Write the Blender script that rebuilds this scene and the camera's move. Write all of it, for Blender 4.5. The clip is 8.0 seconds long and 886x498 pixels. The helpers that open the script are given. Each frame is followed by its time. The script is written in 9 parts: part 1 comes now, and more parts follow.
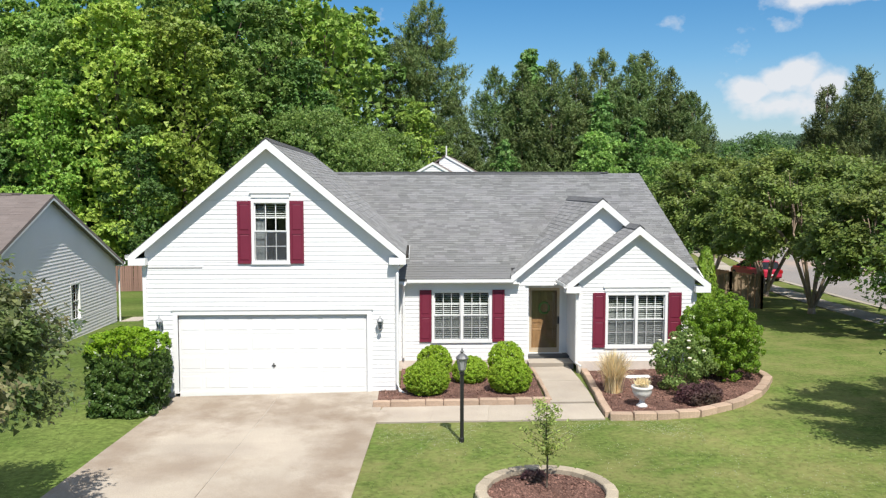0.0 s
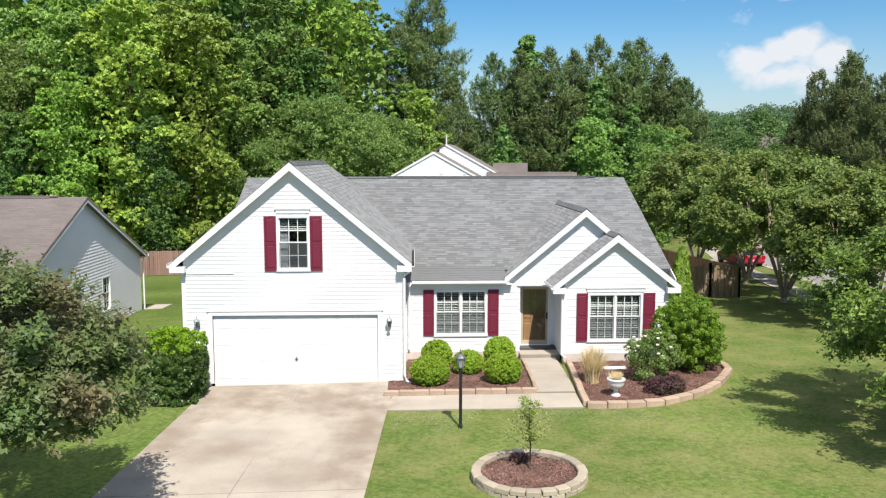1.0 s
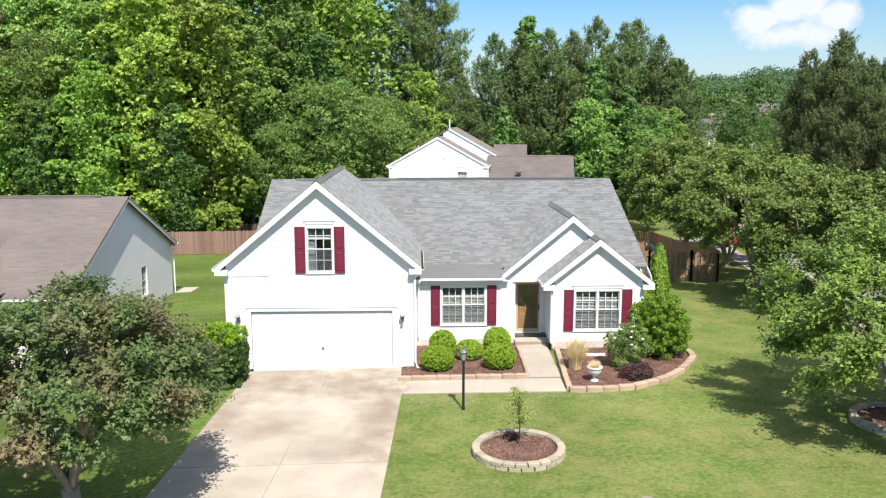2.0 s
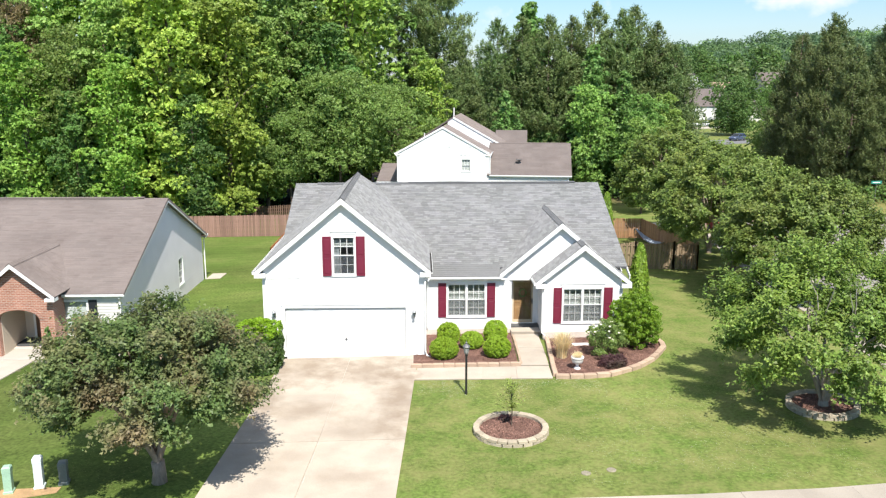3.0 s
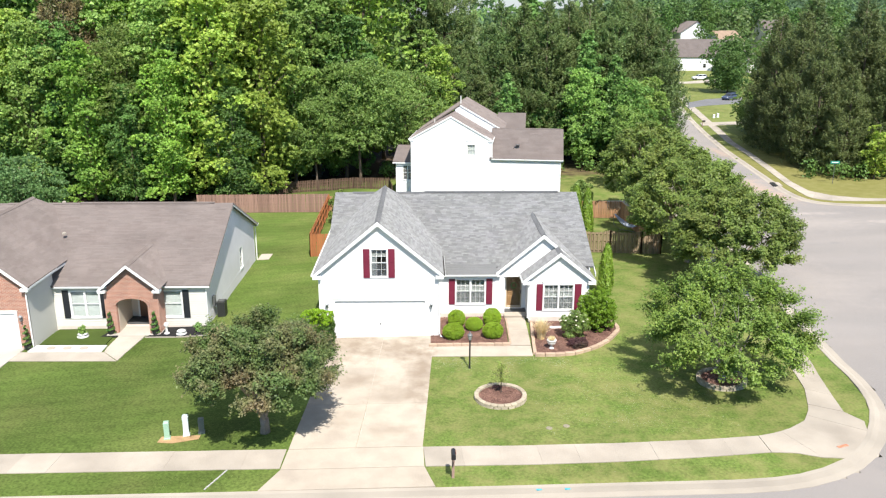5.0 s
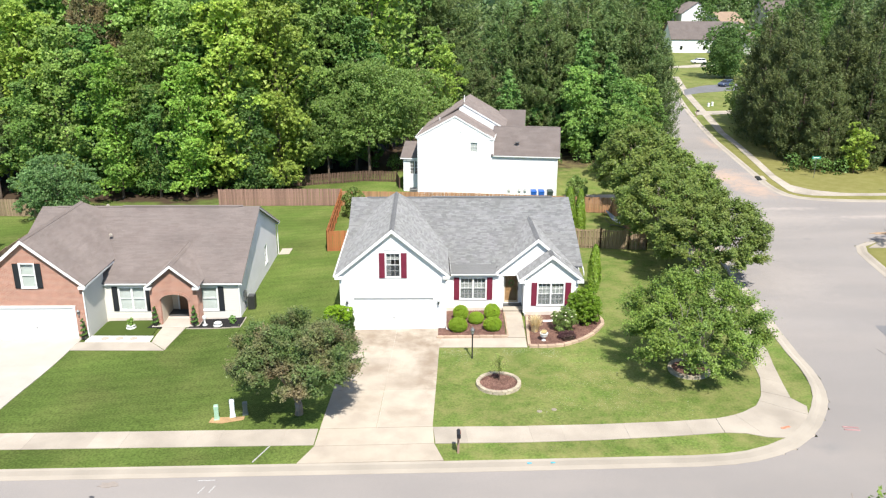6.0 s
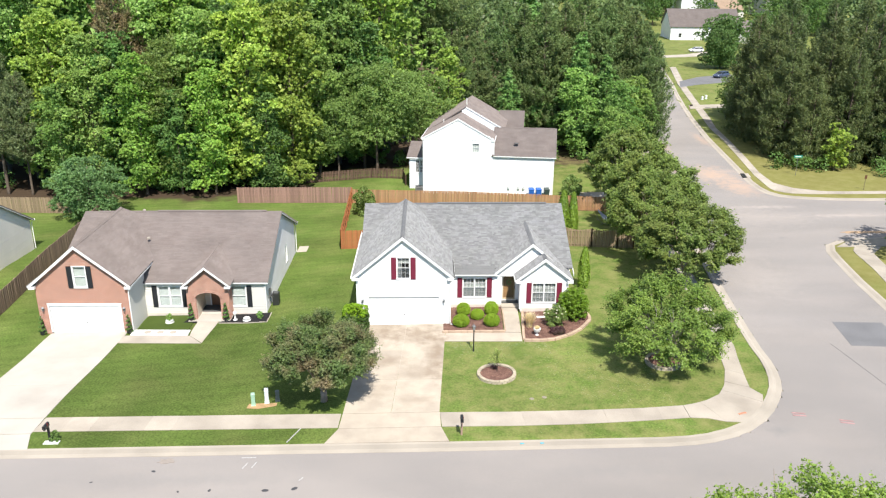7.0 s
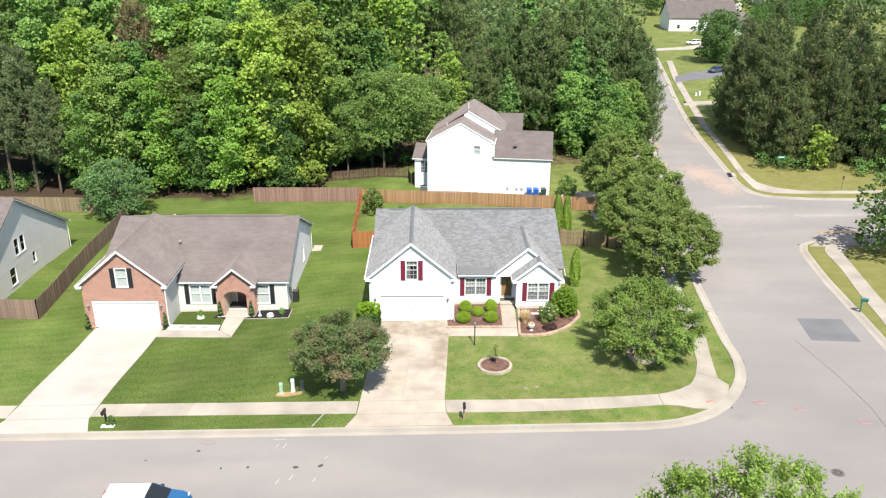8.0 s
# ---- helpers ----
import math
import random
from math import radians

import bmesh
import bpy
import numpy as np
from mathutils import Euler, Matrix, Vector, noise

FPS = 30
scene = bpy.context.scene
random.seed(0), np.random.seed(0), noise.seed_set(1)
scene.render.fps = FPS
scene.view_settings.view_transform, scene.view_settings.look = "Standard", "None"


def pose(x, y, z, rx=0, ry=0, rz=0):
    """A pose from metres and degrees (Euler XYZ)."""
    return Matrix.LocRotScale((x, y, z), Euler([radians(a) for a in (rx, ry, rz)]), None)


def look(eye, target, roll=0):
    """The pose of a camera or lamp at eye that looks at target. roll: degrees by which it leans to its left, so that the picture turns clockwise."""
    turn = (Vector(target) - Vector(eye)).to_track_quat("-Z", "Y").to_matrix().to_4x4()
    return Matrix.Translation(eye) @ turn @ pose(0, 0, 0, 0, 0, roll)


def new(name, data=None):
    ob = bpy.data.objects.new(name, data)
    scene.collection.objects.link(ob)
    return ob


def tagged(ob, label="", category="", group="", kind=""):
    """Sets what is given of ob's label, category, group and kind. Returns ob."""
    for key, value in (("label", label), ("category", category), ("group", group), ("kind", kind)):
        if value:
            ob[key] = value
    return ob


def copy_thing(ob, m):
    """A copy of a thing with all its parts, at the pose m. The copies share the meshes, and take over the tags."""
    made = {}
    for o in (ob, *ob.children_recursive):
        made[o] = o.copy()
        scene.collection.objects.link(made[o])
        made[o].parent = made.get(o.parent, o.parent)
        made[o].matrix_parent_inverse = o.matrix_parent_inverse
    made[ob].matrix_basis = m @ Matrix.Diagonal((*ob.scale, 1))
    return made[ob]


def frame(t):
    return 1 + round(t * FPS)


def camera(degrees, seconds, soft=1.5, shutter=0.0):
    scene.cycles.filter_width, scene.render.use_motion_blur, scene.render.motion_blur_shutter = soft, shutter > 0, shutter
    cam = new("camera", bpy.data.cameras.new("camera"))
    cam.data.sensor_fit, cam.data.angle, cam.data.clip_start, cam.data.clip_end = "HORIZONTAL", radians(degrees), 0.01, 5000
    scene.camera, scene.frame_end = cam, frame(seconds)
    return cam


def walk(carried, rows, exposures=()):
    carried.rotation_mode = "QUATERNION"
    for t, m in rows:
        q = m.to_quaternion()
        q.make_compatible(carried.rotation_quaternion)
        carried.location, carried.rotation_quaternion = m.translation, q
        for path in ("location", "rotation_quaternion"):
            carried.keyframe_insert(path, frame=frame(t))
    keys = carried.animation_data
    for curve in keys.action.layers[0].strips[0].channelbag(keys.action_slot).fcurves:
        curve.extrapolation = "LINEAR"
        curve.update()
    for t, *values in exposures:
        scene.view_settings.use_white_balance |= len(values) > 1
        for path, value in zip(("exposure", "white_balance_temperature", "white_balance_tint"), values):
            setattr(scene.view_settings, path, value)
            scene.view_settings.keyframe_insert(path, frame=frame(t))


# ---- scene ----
cam = camera(57.8, 8.0, soft=1.25)
METRES, EYE, TILT, LEAN, TURN = 42.0, 5.22, 3.0, 0.0, -2.1
ROWS = [
    (0.0, 0.0, 0.0, 0.0, -0.0, -7.34, 0.0),
    (0.5, -0.0002, -0.0293, 0.0148, -0.02, -8.22, 0.01),
    (1.0, -0.001, -0.0646, 0.0343, -0.02, -9.37, 0.02),
    (1.5, -0.0023, -0.1045, 0.0574, 0.02, -10.72, 0.04),
    (3.0, -0.0061, -0.2442, 0.1459, 0.37, -14.72, 0.02),
    (3.5, -0.0072, -0.2964, 0.1815, 0.43, -15.98, -0.01),
    (4.0, -0.0086, -0.35, 0.2189, 0.56, -17.17, -0.06),
    (4.5, -0.0098, -0.4055, 0.2591, 0.67, -18.34, -0.1),
    (6.0, -0.0158, -0.5788, 0.3876, 0.96, -21.3, -0.19),
    (6.5, -0.0174, -0.6381, 0.4337, 1.03, -22.14, -0.2),
    (7.0, -0.0192, -0.6979, 0.4794, 1.1, -22.83, -0.2),
    (7.5, -0.0203, -0.7583, 0.5253, 1.16, -23.44, -0.2),
    (8.0, -0.0219, -0.8184, 0.5719, 1.22, -24.07, -0.18),
]
EXPOSURES = [(0.0, 0.27), (1.5, 0.45), (3.5, 0.7), (8.0, 0.62)]
walk(cam, [(t, pose(0, 0, EYE, TILT, LEAN, TURN) @ pose(METRES * x, METRES * y, METRES * z, 90 + pitch, roll, yaw)) for t, x, y, z, yaw, pitch, roll in ROWS], EXPOSURES)

# ---- world, sun ----
SUN_EL, SUN_AZ = radians(54), radians(167)  # azimuth clockwise from +y

world = bpy.data.worlds.new("world")
scene.world = world
world.use_nodes = True
wn, wl = world.node_tree.nodes, world.node_tree.links
wn.clear()
sky = wn.new("ShaderNodeTexSky")
sky.sky_type = "NISHITA"
sky.sun_disc = False
sky.sun_elevation, sky.sun_rotation = SUN_EL, SUN_AZ
sky.air_density, sky.dust_density, sky.ozone_density = 1.0, 0.1, 2.0
SKY_STRENGTH = 0.072
# cumulus: noise thresholded round a few directions, white over the blue
wtc = wn.new("ShaderNodeTexCoord")
cn = wn.new("ShaderNodeTexNoise")
cn.inputs["Scale"].default_value = 15.0
cn.inputs["Detail"].default_value = 8.0
cn.inputs["Roughness"].default_value = 0.55
cmap = wn.new("ShaderNodeMapping")
cmap.inputs["Scale"].default_value = (1.0, 1.0, 1.3)
wl.new(wtc.outputs["Generated"], cmap.inputs["Vector"])
wl.new(cmap.outputs["Vector"], cn.inputs["Vector"])


def cloud_at(yaw, el, size, flat=2.0):
    """1 at the middle of a cloud that lies yaw degrees to the right of +y, falling to 0 at its rim."""
    d = Vector((math.sin(radians(yaw)) * math.cos(radians(el)), math.cos(radians(yaw)) * math.cos(radians(el)), math.sin(radians(el))))
    sub = wn.new("ShaderNodeVectorMath")
    sub.operation = "SUBTRACT"
    sub.inputs[1].default_value = d
    wl.new(wtc.outputs["Generated"], sub.inputs[0])
    mul = wn.new("ShaderNodeVectorMath")
    mul.operation = "MULTIPLY"
    mul.inputs[1].default_value = (1, 1, flat)
    wl.new(sub.outputs[0], mul.inputs[0])
    ln = wn.new("ShaderNodeVectorMath")
    ln.operation = "LENGTH"
    wl.new(mul.outputs[0], ln.inputs[0])
    mr = wn.new("ShaderNodeMapRange")
    mr.inputs["From Min"].default_value, mr.inputs["From Max"].default_value = size, 0.0
    wl.new(ln.outputs["Value"], mr.inputs["Value"])
    return mr.outputs["Result"]


def wmath(op, a, b):
    m = wn.new("ShaderNodeMath")
    m.operation = op
    for k, v in enumerate((a, b)):
        if isinstance(v, (int, float)):
            m.inputs[k].default_value = v
        else:
            wl.new(v, m.inputs[k])
    return m.outputs[0]


shape = None
for c in ((25.8, 7.2, 0.042, 1.2), (24.7, 6.9, 0.035, 1.3), (23.0, 6.2, 0.038, 1.5), (27.3, 6.5, 0.04, 1.5), (24.8, 5.4, 0.075, 2.8), (27.8, 12.2, 0.10, 4.5), (-60.0, 25.0, 0.3, 3.0), (120.0, 22.0, 0.35, 3.0), (75.0, 14.0, 0.3, 3.5)):
    s1 = cloud_at(*c)
    shape = s1 if shape is None else wmath("MAXIMUM", shape, s1)
dens = wmath("ADD", wmath("MULTIPLY", shape, 1.1), wmath("MULTIPLY", wmath("SUBTRACT", cn.outputs["Fac"], 0.5), 1.9))
cr = wn.new("ShaderNodeMapRange")
cr.inputs["From Min"].default_value, cr.inputs["From Max"].default_value = 0.28, 0.66
cr.inputs["To Max"].default_value = 0.92
wl.new(dens, cr.inputs["Value"])
# thin haze low in the sky
sep = wn.new("ShaderNodeSeparateXYZ")
wl.new(wtc.outputs["Generated"], sep.inputs[0])
hz = wn.new("ShaderNodeMapRange")
hz.inputs["From Min"].default_value, hz.inputs["From Max"].default_value = 0.15, -0.02
hz.inputs["To Max"].default_value = 0.9
wl.new(sep.outputs["Z"], hz.inputs["Value"])
# broken thin cloud added over the unseen upper sky for whiter fill light
hi = wn.new("ShaderNodeMapRange")
hi.inputs["From Min"].default_value, hi.inputs["From Max"].default_value = 0.34, 0.62
wl.new(sep.outputs["Z"], hi.inputs["Value"])
cn2 = wn.new("ShaderNodeTexNoise")
cn2.inputs["Scale"].default_value = 4.0
cn2.inputs["Detail"].default_value = 6.0
wl.new(wtc.outputs["Generated"], cn2.inputs["Vector"])
thin = wmath("MULTIPLY", hi.outputs["Result"], wmath("MULTIPLY", cn2.outputs["Fac"], 1.25))
fac = wmath("MAXIMUM", cr.outputs["Result"], thin)
cmix = wn.new("ShaderNodeMix")
cmix.data_type = "RGBA"
cmix.inputs["B"].default_value = (9.4, 9.6, 10.0, 1)
wl.new(fac, cmix.inputs["Factor"])
deep = wn.new("ShaderNodeHueSaturation")
deep.inputs["Saturation"].default_value = 1.42
deep.inputs["Value"].default_value = 1.35
wl.new(sky.outputs["Color"], deep.inputs["Color"])
hmix = wn.new("ShaderNodeMix")
hmix.data_type = "RGBA"
hmix.inputs["B"].default_value = (4.3, 5.4, 7.1, 1)
wl.new(hz.outputs["Result"], hmix.inputs["Factor"])
wl.new(deep.outputs["Color"], hmix.inputs["A"])
wl.new(hmix.outputs["Result"], cmix.inputs["A"])
bg = wn.new("ShaderNodeBackground")
bg.inputs["Strength"].default_value = SKY_STRENGTH
wl.new(cmix.outputs["Result"], bg.inputs["Color"])
wo = wn.new("ShaderNodeOutputWorld")
wl.new(bg.outputs[0], wo.inputs["Surface"])

sun = new("sun", bpy.data.lights.new("sun", "SUN"))
sun.data.energy = 4.75
sun.data.angle = radians(0.6)
sun.data.color = (1.0, 0.955, 0.88)
sun_dir = Vector((math.sin(SUN_AZ) * math.cos(SUN_EL), math.cos(SUN_AZ) * math.cos(SUN_EL), math.sin(SUN_EL)))
sun.matrix_basis = look(sun_dir * 100, (0, 0, 0))

# ---- materials ----
MATS = {}


def mat(name, base, rough=0.8, var=0.12, scale=0.6, fine=25.0, fvar=0.1, bump=0.15, metal=0.0, spec=0.3, island=0.0, second=None, trans=0.0, hue=0.0, stretch=(1, 1, 1), rnd=0.0, ohue=0.0):
    """A surface with large stains and fine grain. second: a colour that shows in patches; island: how much loose pieces differ; rnd: how much objects differ."""
    if name in MATS:
        return MATS[name]
    m = bpy.data.materials.new(name)
    m.use_nodes = True
    n, l = m.node_tree.nodes, m.node_tree.links
    p = n["Principled BSDF"]
    p.inputs["Roughness"].default_value = rough
    p.inputs["Metallic"].default_value = metal
    p.inputs["Specular IOR Level"].default_value = spec
    tc = n.new("ShaderNodeTexCoord")
    mp = n.new("ShaderNodeMapping")
    mp.inputs["Scale"].default_value = stretch
    l.new(tc.outputs["Object"], mp.inputs["Vector"])

    def noise_tex(sc, detail):
        t = n.new("ShaderNodeTexNoise")
        t.inputs["Scale"].default_value = sc
        t.inputs["Detail"].default_value = detail
        l.new(mp.outputs["Vector"], t.inputs["Vector"])
        return t.outputs["Fac"]

    def rng(v, lo, hi, a=0.3, b=0.7):
        r = n.new("ShaderNodeMapRange")
        r.inputs["From Min"].default_value, r.inputs["From Max"].default_value = a, b
        r.inputs["To Min"].default_value, r.inputs["To Max"].default_value = lo, hi
        l.new(v, r.inputs["Value"])
        return r.outputs["Result"]

    def times(col, v):
        x = n.new("ShaderNodeVectorMath")
        x.operation = "SCALE"
        l.new(col, x.inputs[0])
        l.new(v, x.inputs["Scale"])
        return x.outputs[0]

    big, small = noise_tex(scale, 4), noise_tex(fine, 3)
    rgb = n.new("ShaderNodeMix")
    rgb.data_type = "RGBA"
    rgb.inputs["A"].default_value = (*base, 1)
    rgb.inputs["B"].default_value = (*(second or base), 1)
    l.new(rng(noise_tex(scale * 1.7, 5), 0, 1, 0.42, 0.66), rgb.inputs["Factor"])
    col = rgb.outputs["Result"]
    col = times(col, rng(big, 1 - var, 1 + var))
    col = times(col, rng(small, 1 - fvar, 1 + fvar))
    if island or hue:
        g = n.new("ShaderNodeNewGeometry")
        if hue:
            hs = n.new("ShaderNodeHueSaturation")
            l.new(col, hs.inputs["Color"])
            l.new(rng(g.outputs["Random Per Island"], 0.5 - hue, 0.5 + hue, 0, 1), hs.inputs["Hue"])
            col = hs.outputs["Color"]
        if island:
            wn1 = n.new("ShaderNodeTexWhiteNoise")
            wn1.noise_dimensions = "1D"
            l.new(g.outputs["Random Per Island"], wn1.inputs["W"])
            col = times(col, rng(wn1.outputs["Value"], 1 - island, 1 + island, 0, 1))
    if rnd:
        oi = n.new("ShaderNodeObjectInfo")
        if ohue:
            wn2 = n.new("ShaderNodeTexWhiteNoise")
            wn2.noise_dimensions = "1D"
            l.new(oi.outputs["Random"], wn2.inputs["W"])
            hs2 = n.new("ShaderNodeHueSaturation")
            l.new(col, hs2.inputs["Color"])
            l.new(rng(wn2.outputs["Value"], 0.5 - ohue, 0.5 + ohue, 0, 1), hs2.inputs["Hue"])
            col = hs2.outputs["Color"]
        col = times(col, rng(oi.outputs["Random"], 1 - rnd, 1 + rnd, 0, 1))
    l.new(col, p.inputs["Base Color"])
    if bump:
        b = n.new("ShaderNodeBump")
        b.inputs["Strength"].default_value = bump
        b.inputs["Distance"].default_value = 0.02
        l.new(small, b.inputs["Height"])
        l.new(b.outputs["Normal"], p.inputs["Normal"])
    if trans:
        out = n["Material Output"]
        tr = n.new("ShaderNodeBsdfTranslucent")
        l.new(times(col, rng(small, 1.25, 1.25)), tr.inputs["Color"])
        mx = n.new("ShaderNodeMixShader")
        mx.inputs["Fac"].default_value = trans
        l.new(p.outputs[0], mx.inputs[1])
        l.new(tr.outputs[0], mx.inputs[2])
        l.new(mx.outputs[0], out.inputs["Surface"])
    MATS[name] = m
    return m


def glass_mat():
    m = bpy.data.materials.new("window_glass")
    m.use_nodes = True
    n, l = m.node_tree.nodes, m.node_tree.links
    n.clear()
    out = n.new("ShaderNodeOutputMaterial")
    t, g, f, mx = n.new("ShaderNodeBsdfTransparent"), n.new("ShaderNodeBsdfGlossy"), n.new("ShaderNodeFresnel"), n.new("ShaderNodeMixShader")
    t.inputs["Color"].default_value = (0.82, 0.86, 0.86, 1)
    g.inputs["Roughness"].default_value = 0.02
    f.inputs["IOR"].default_value = 1.5
    l.new(f.outputs[0], mx.inputs["Fac"])
    l.new(t.outputs[0], mx.inputs[1])
    l.new(g.outputs[0], mx.inputs[2])
    l.new(mx.outputs[0], out.inputs["Surface"])
    return m


def screen_mat():
    m = bpy.data.materials.new("grey_insect_screen")
    m.use_nodes = True
    n, l = m.node_tree.nodes, m.node_tree.links
    n.clear()
    out = n.new("ShaderNodeOutputMaterial")
    t, d, mx = n.new("ShaderNodeBsdfTransparent"), n.new("ShaderNodeBsdfDiffuse"), n.new("ShaderNodeMixShader")
    d.inputs["Color"].default_value = (0.14, 0.15, 0.16, 1)
    mx.inputs["Fac"].default_value = 0.2
    l.new(t.outputs[0], mx.inputs[1])
    l.new(d.outputs[0], mx.inputs[2])
    l.new(mx.outputs[0], out.inputs["Surface"])
    return m


def brick_mat(name, a, b, mortar, axis="XZ"):
    m = bpy.data.materials.new(name)
    m.use_nodes = True
    n, l = m.node_tree.nodes, m.node_tree.links
    p = n["Principled BSDF"]
    p.inputs["Roughness"].default_value = 0.9
    tc, sp, cb, bt = n.new("ShaderNodeTexCoord"), n.new("ShaderNodeSeparateXYZ"), n.new("ShaderNodeCombineXYZ"), n.new("ShaderNodeTexBrick")
    ad = n.new("ShaderNodeMath")
    l.new(tc.outputs["Object"], sp.inputs[0])
    l.new(sp.outputs["X"], ad.inputs[0])
    l.new(sp.outputs["Y"], ad.inputs[1])
    l.new(ad.outputs[0], cb.inputs["X"])
    l.new(sp.outputs["Z"], cb.inputs["Y"])
    l.new(cb.outputs[0], bt.inputs["Vector"])
    bt.inputs["Color1"].default_value, bt.inputs["Color2"].default_value, bt.inputs["Mortar"].default_value = (*a, 1), (*b, 1), (*mortar, 1)
    bt.inputs["Scale"].default_value = 1.0
    bt.inputs["Brick Width"].default_value, bt.inputs["Row Height"].default_value = 0.21, 0.075
    bt.inputs["Mortar Size"].default_value = 0.008
    no = n.new("ShaderNodeTexNoise")
    no.inputs["Scale"].default_value = 2.0
    no.inputs["Detail"].default_value = 6
    l.new(tc.outputs["Object"], no.inputs["Vector"])
    mr = n.new("ShaderNodeMapRange")
    mr.inputs["To Min"].default_value, mr.inputs["To Max"].default_value = 0.7, 1.3
    l.new(no.outputs["Fac"], mr.inputs["Value"])
    vm = n.new("ShaderNodeVectorMath")
    vm.operation = "SCALE"
    l.new(bt.outputs["Color"], vm.inputs[0])
    l.new(mr.outputs[0], vm.inputs["Scale"])
    l.new(vm.outputs[0], p.inputs["Base Color"])
    bp = n.new("ShaderNodeBump")
    bp.inputs["Strength"].default_value = 0.5
    bp.inputs["Distance"].default_value = 0.01
    bp.invert = True
    l.new(bt.outputs["Fac"], bp.inputs["Height"])
    l.new(bp.outputs[0], p.inputs["Normal"])
    return m


SIDING = mat("white_vinyl_siding", (0.80, 0.80, 0.80), 0.55, 0.03, 0.5, 30, 0.02, 0.03, second=(0.77, 0.77, 0.76))
SIDING_GREY = mat("pale_grey_siding", (0.77, 0.74, 0.755), 0.6, 0.05, 0.5, 30, 0.03, 0.03)
SIDING_CREAM = mat("cream_siding", (0.62, 0.60, 0.55), 0.6, 0.04, 0.5, 30, 0.03, 0.03)
SIDING_BEIGE = mat("beige_porch_siding", (0.66, 0.57, 0.46), 0.6, 0.04, 0.5, 30, 0.03, 0.03)
TRIM = mat("white_trim_paint", (0.80, 0.80, 0.79), 0.45, 0.03, 1.0, 40, 0.02, 0.02)
DOORWHITE = mat("white_garage_paint", (0.80, 0.80, 0.79), 0.4, 0.025, 0.8, 40, 0.015, 0.02)
SHUTTER = mat("burgundy_shutter_paint", (0.17, 0.022, 0.045), 0.5, 0.06, 1.5, 60, 0.05, 0.05)
SHUTTER_BLACK = mat("black_shutter_paint", (0.02, 0.022, 0.026), 0.5, 0.08, 1.5, 60, 0.05, 0.05)
SHINGLE = mat("grey_asphalt_shingle", (0.208, 0.209, 0.207), 0.95, 0.06, 0.7, 70, 0.22, 0.5, island=0.19, second=(0.216, 0.214, 0.218))
SHINGLE_TAN = mat("tan_asphalt_shingle", (0.31, 0.222, 0.158), 0.95, 0.09, 0.5, 60, 0.16, 0.4, island=0.07, second=(0.285, 0.205, 0.148))
SHINGLE_BROWN = mat("brown_asphalt_shingle", (0.195, 0.163, 0.15), 0.95, 0.09, 0.5, 60, 0.16, 0.4, island=0.07, second=(0.18, 0.148, 0.136))
RIDGE = mat("ridge_cap_shingle", (0.15, 0.152, 0.158), 0.95, 0.1, 1.0, 60, 0.2, 0.4, island=0.15)
GAP_DARK = mat("near_black_filler", (0.035, 0.03, 0.026), 0.95, 0.2, 4, 40, 0.3, 0.5)
GLASS = glass_mat()
SCREEN = screen_mat()
PEWTER = mat("pewter_lantern_metal", (0.33, 0.34, 0.35), 0.45, 0.15, 4, 50, 0.1, 0.05, metal=0.25)
BLIND = mat("white_blind_slat", (0.70, 0.70, 0.68), 0.5, 0.03, 2, 30, 0.02, 0)
CURTAIN = mat("white_curtain_cloth", (0.62, 0.63, 0.64), 0.9, 0.05, 2, 30, 0.04, 0.05, stretch=(6, 6, 1))
WOODDOOR = mat("stained_oak_door", (0.46, 0.25, 0.115), 0.45, 0.15, 1.2, 18, 0.16, 0.08, stretch=(6, 6, 0.7), second=(0.40, 0.205, 0.09))
BLACKMETAL = mat("black_painted_metal", (0.018, 0.018, 0.02), 0.4, 0.1, 3, 50, 0.1, 0.05, spec=0.5)
GREYMETAL = mat("weathered_metal", (0.20, 0.20, 0.20), 0.5, 0.2, 4, 50, 0.1, 0.05, metal=0.6)
GALV = mat("grey_gutter_shadowed_paint", (0.60, 0.61, 0.62), 0.45, 0.05, 1, 40, 0.03, 0.02)
CONCRETE = mat("driveway_concrete", (0.378, 0.330, 0.270), 0.9, 0.08, 0.5, 45, 0.10, 0.2, second=(0.330, 0.284, 0.234), rnd=0.05)


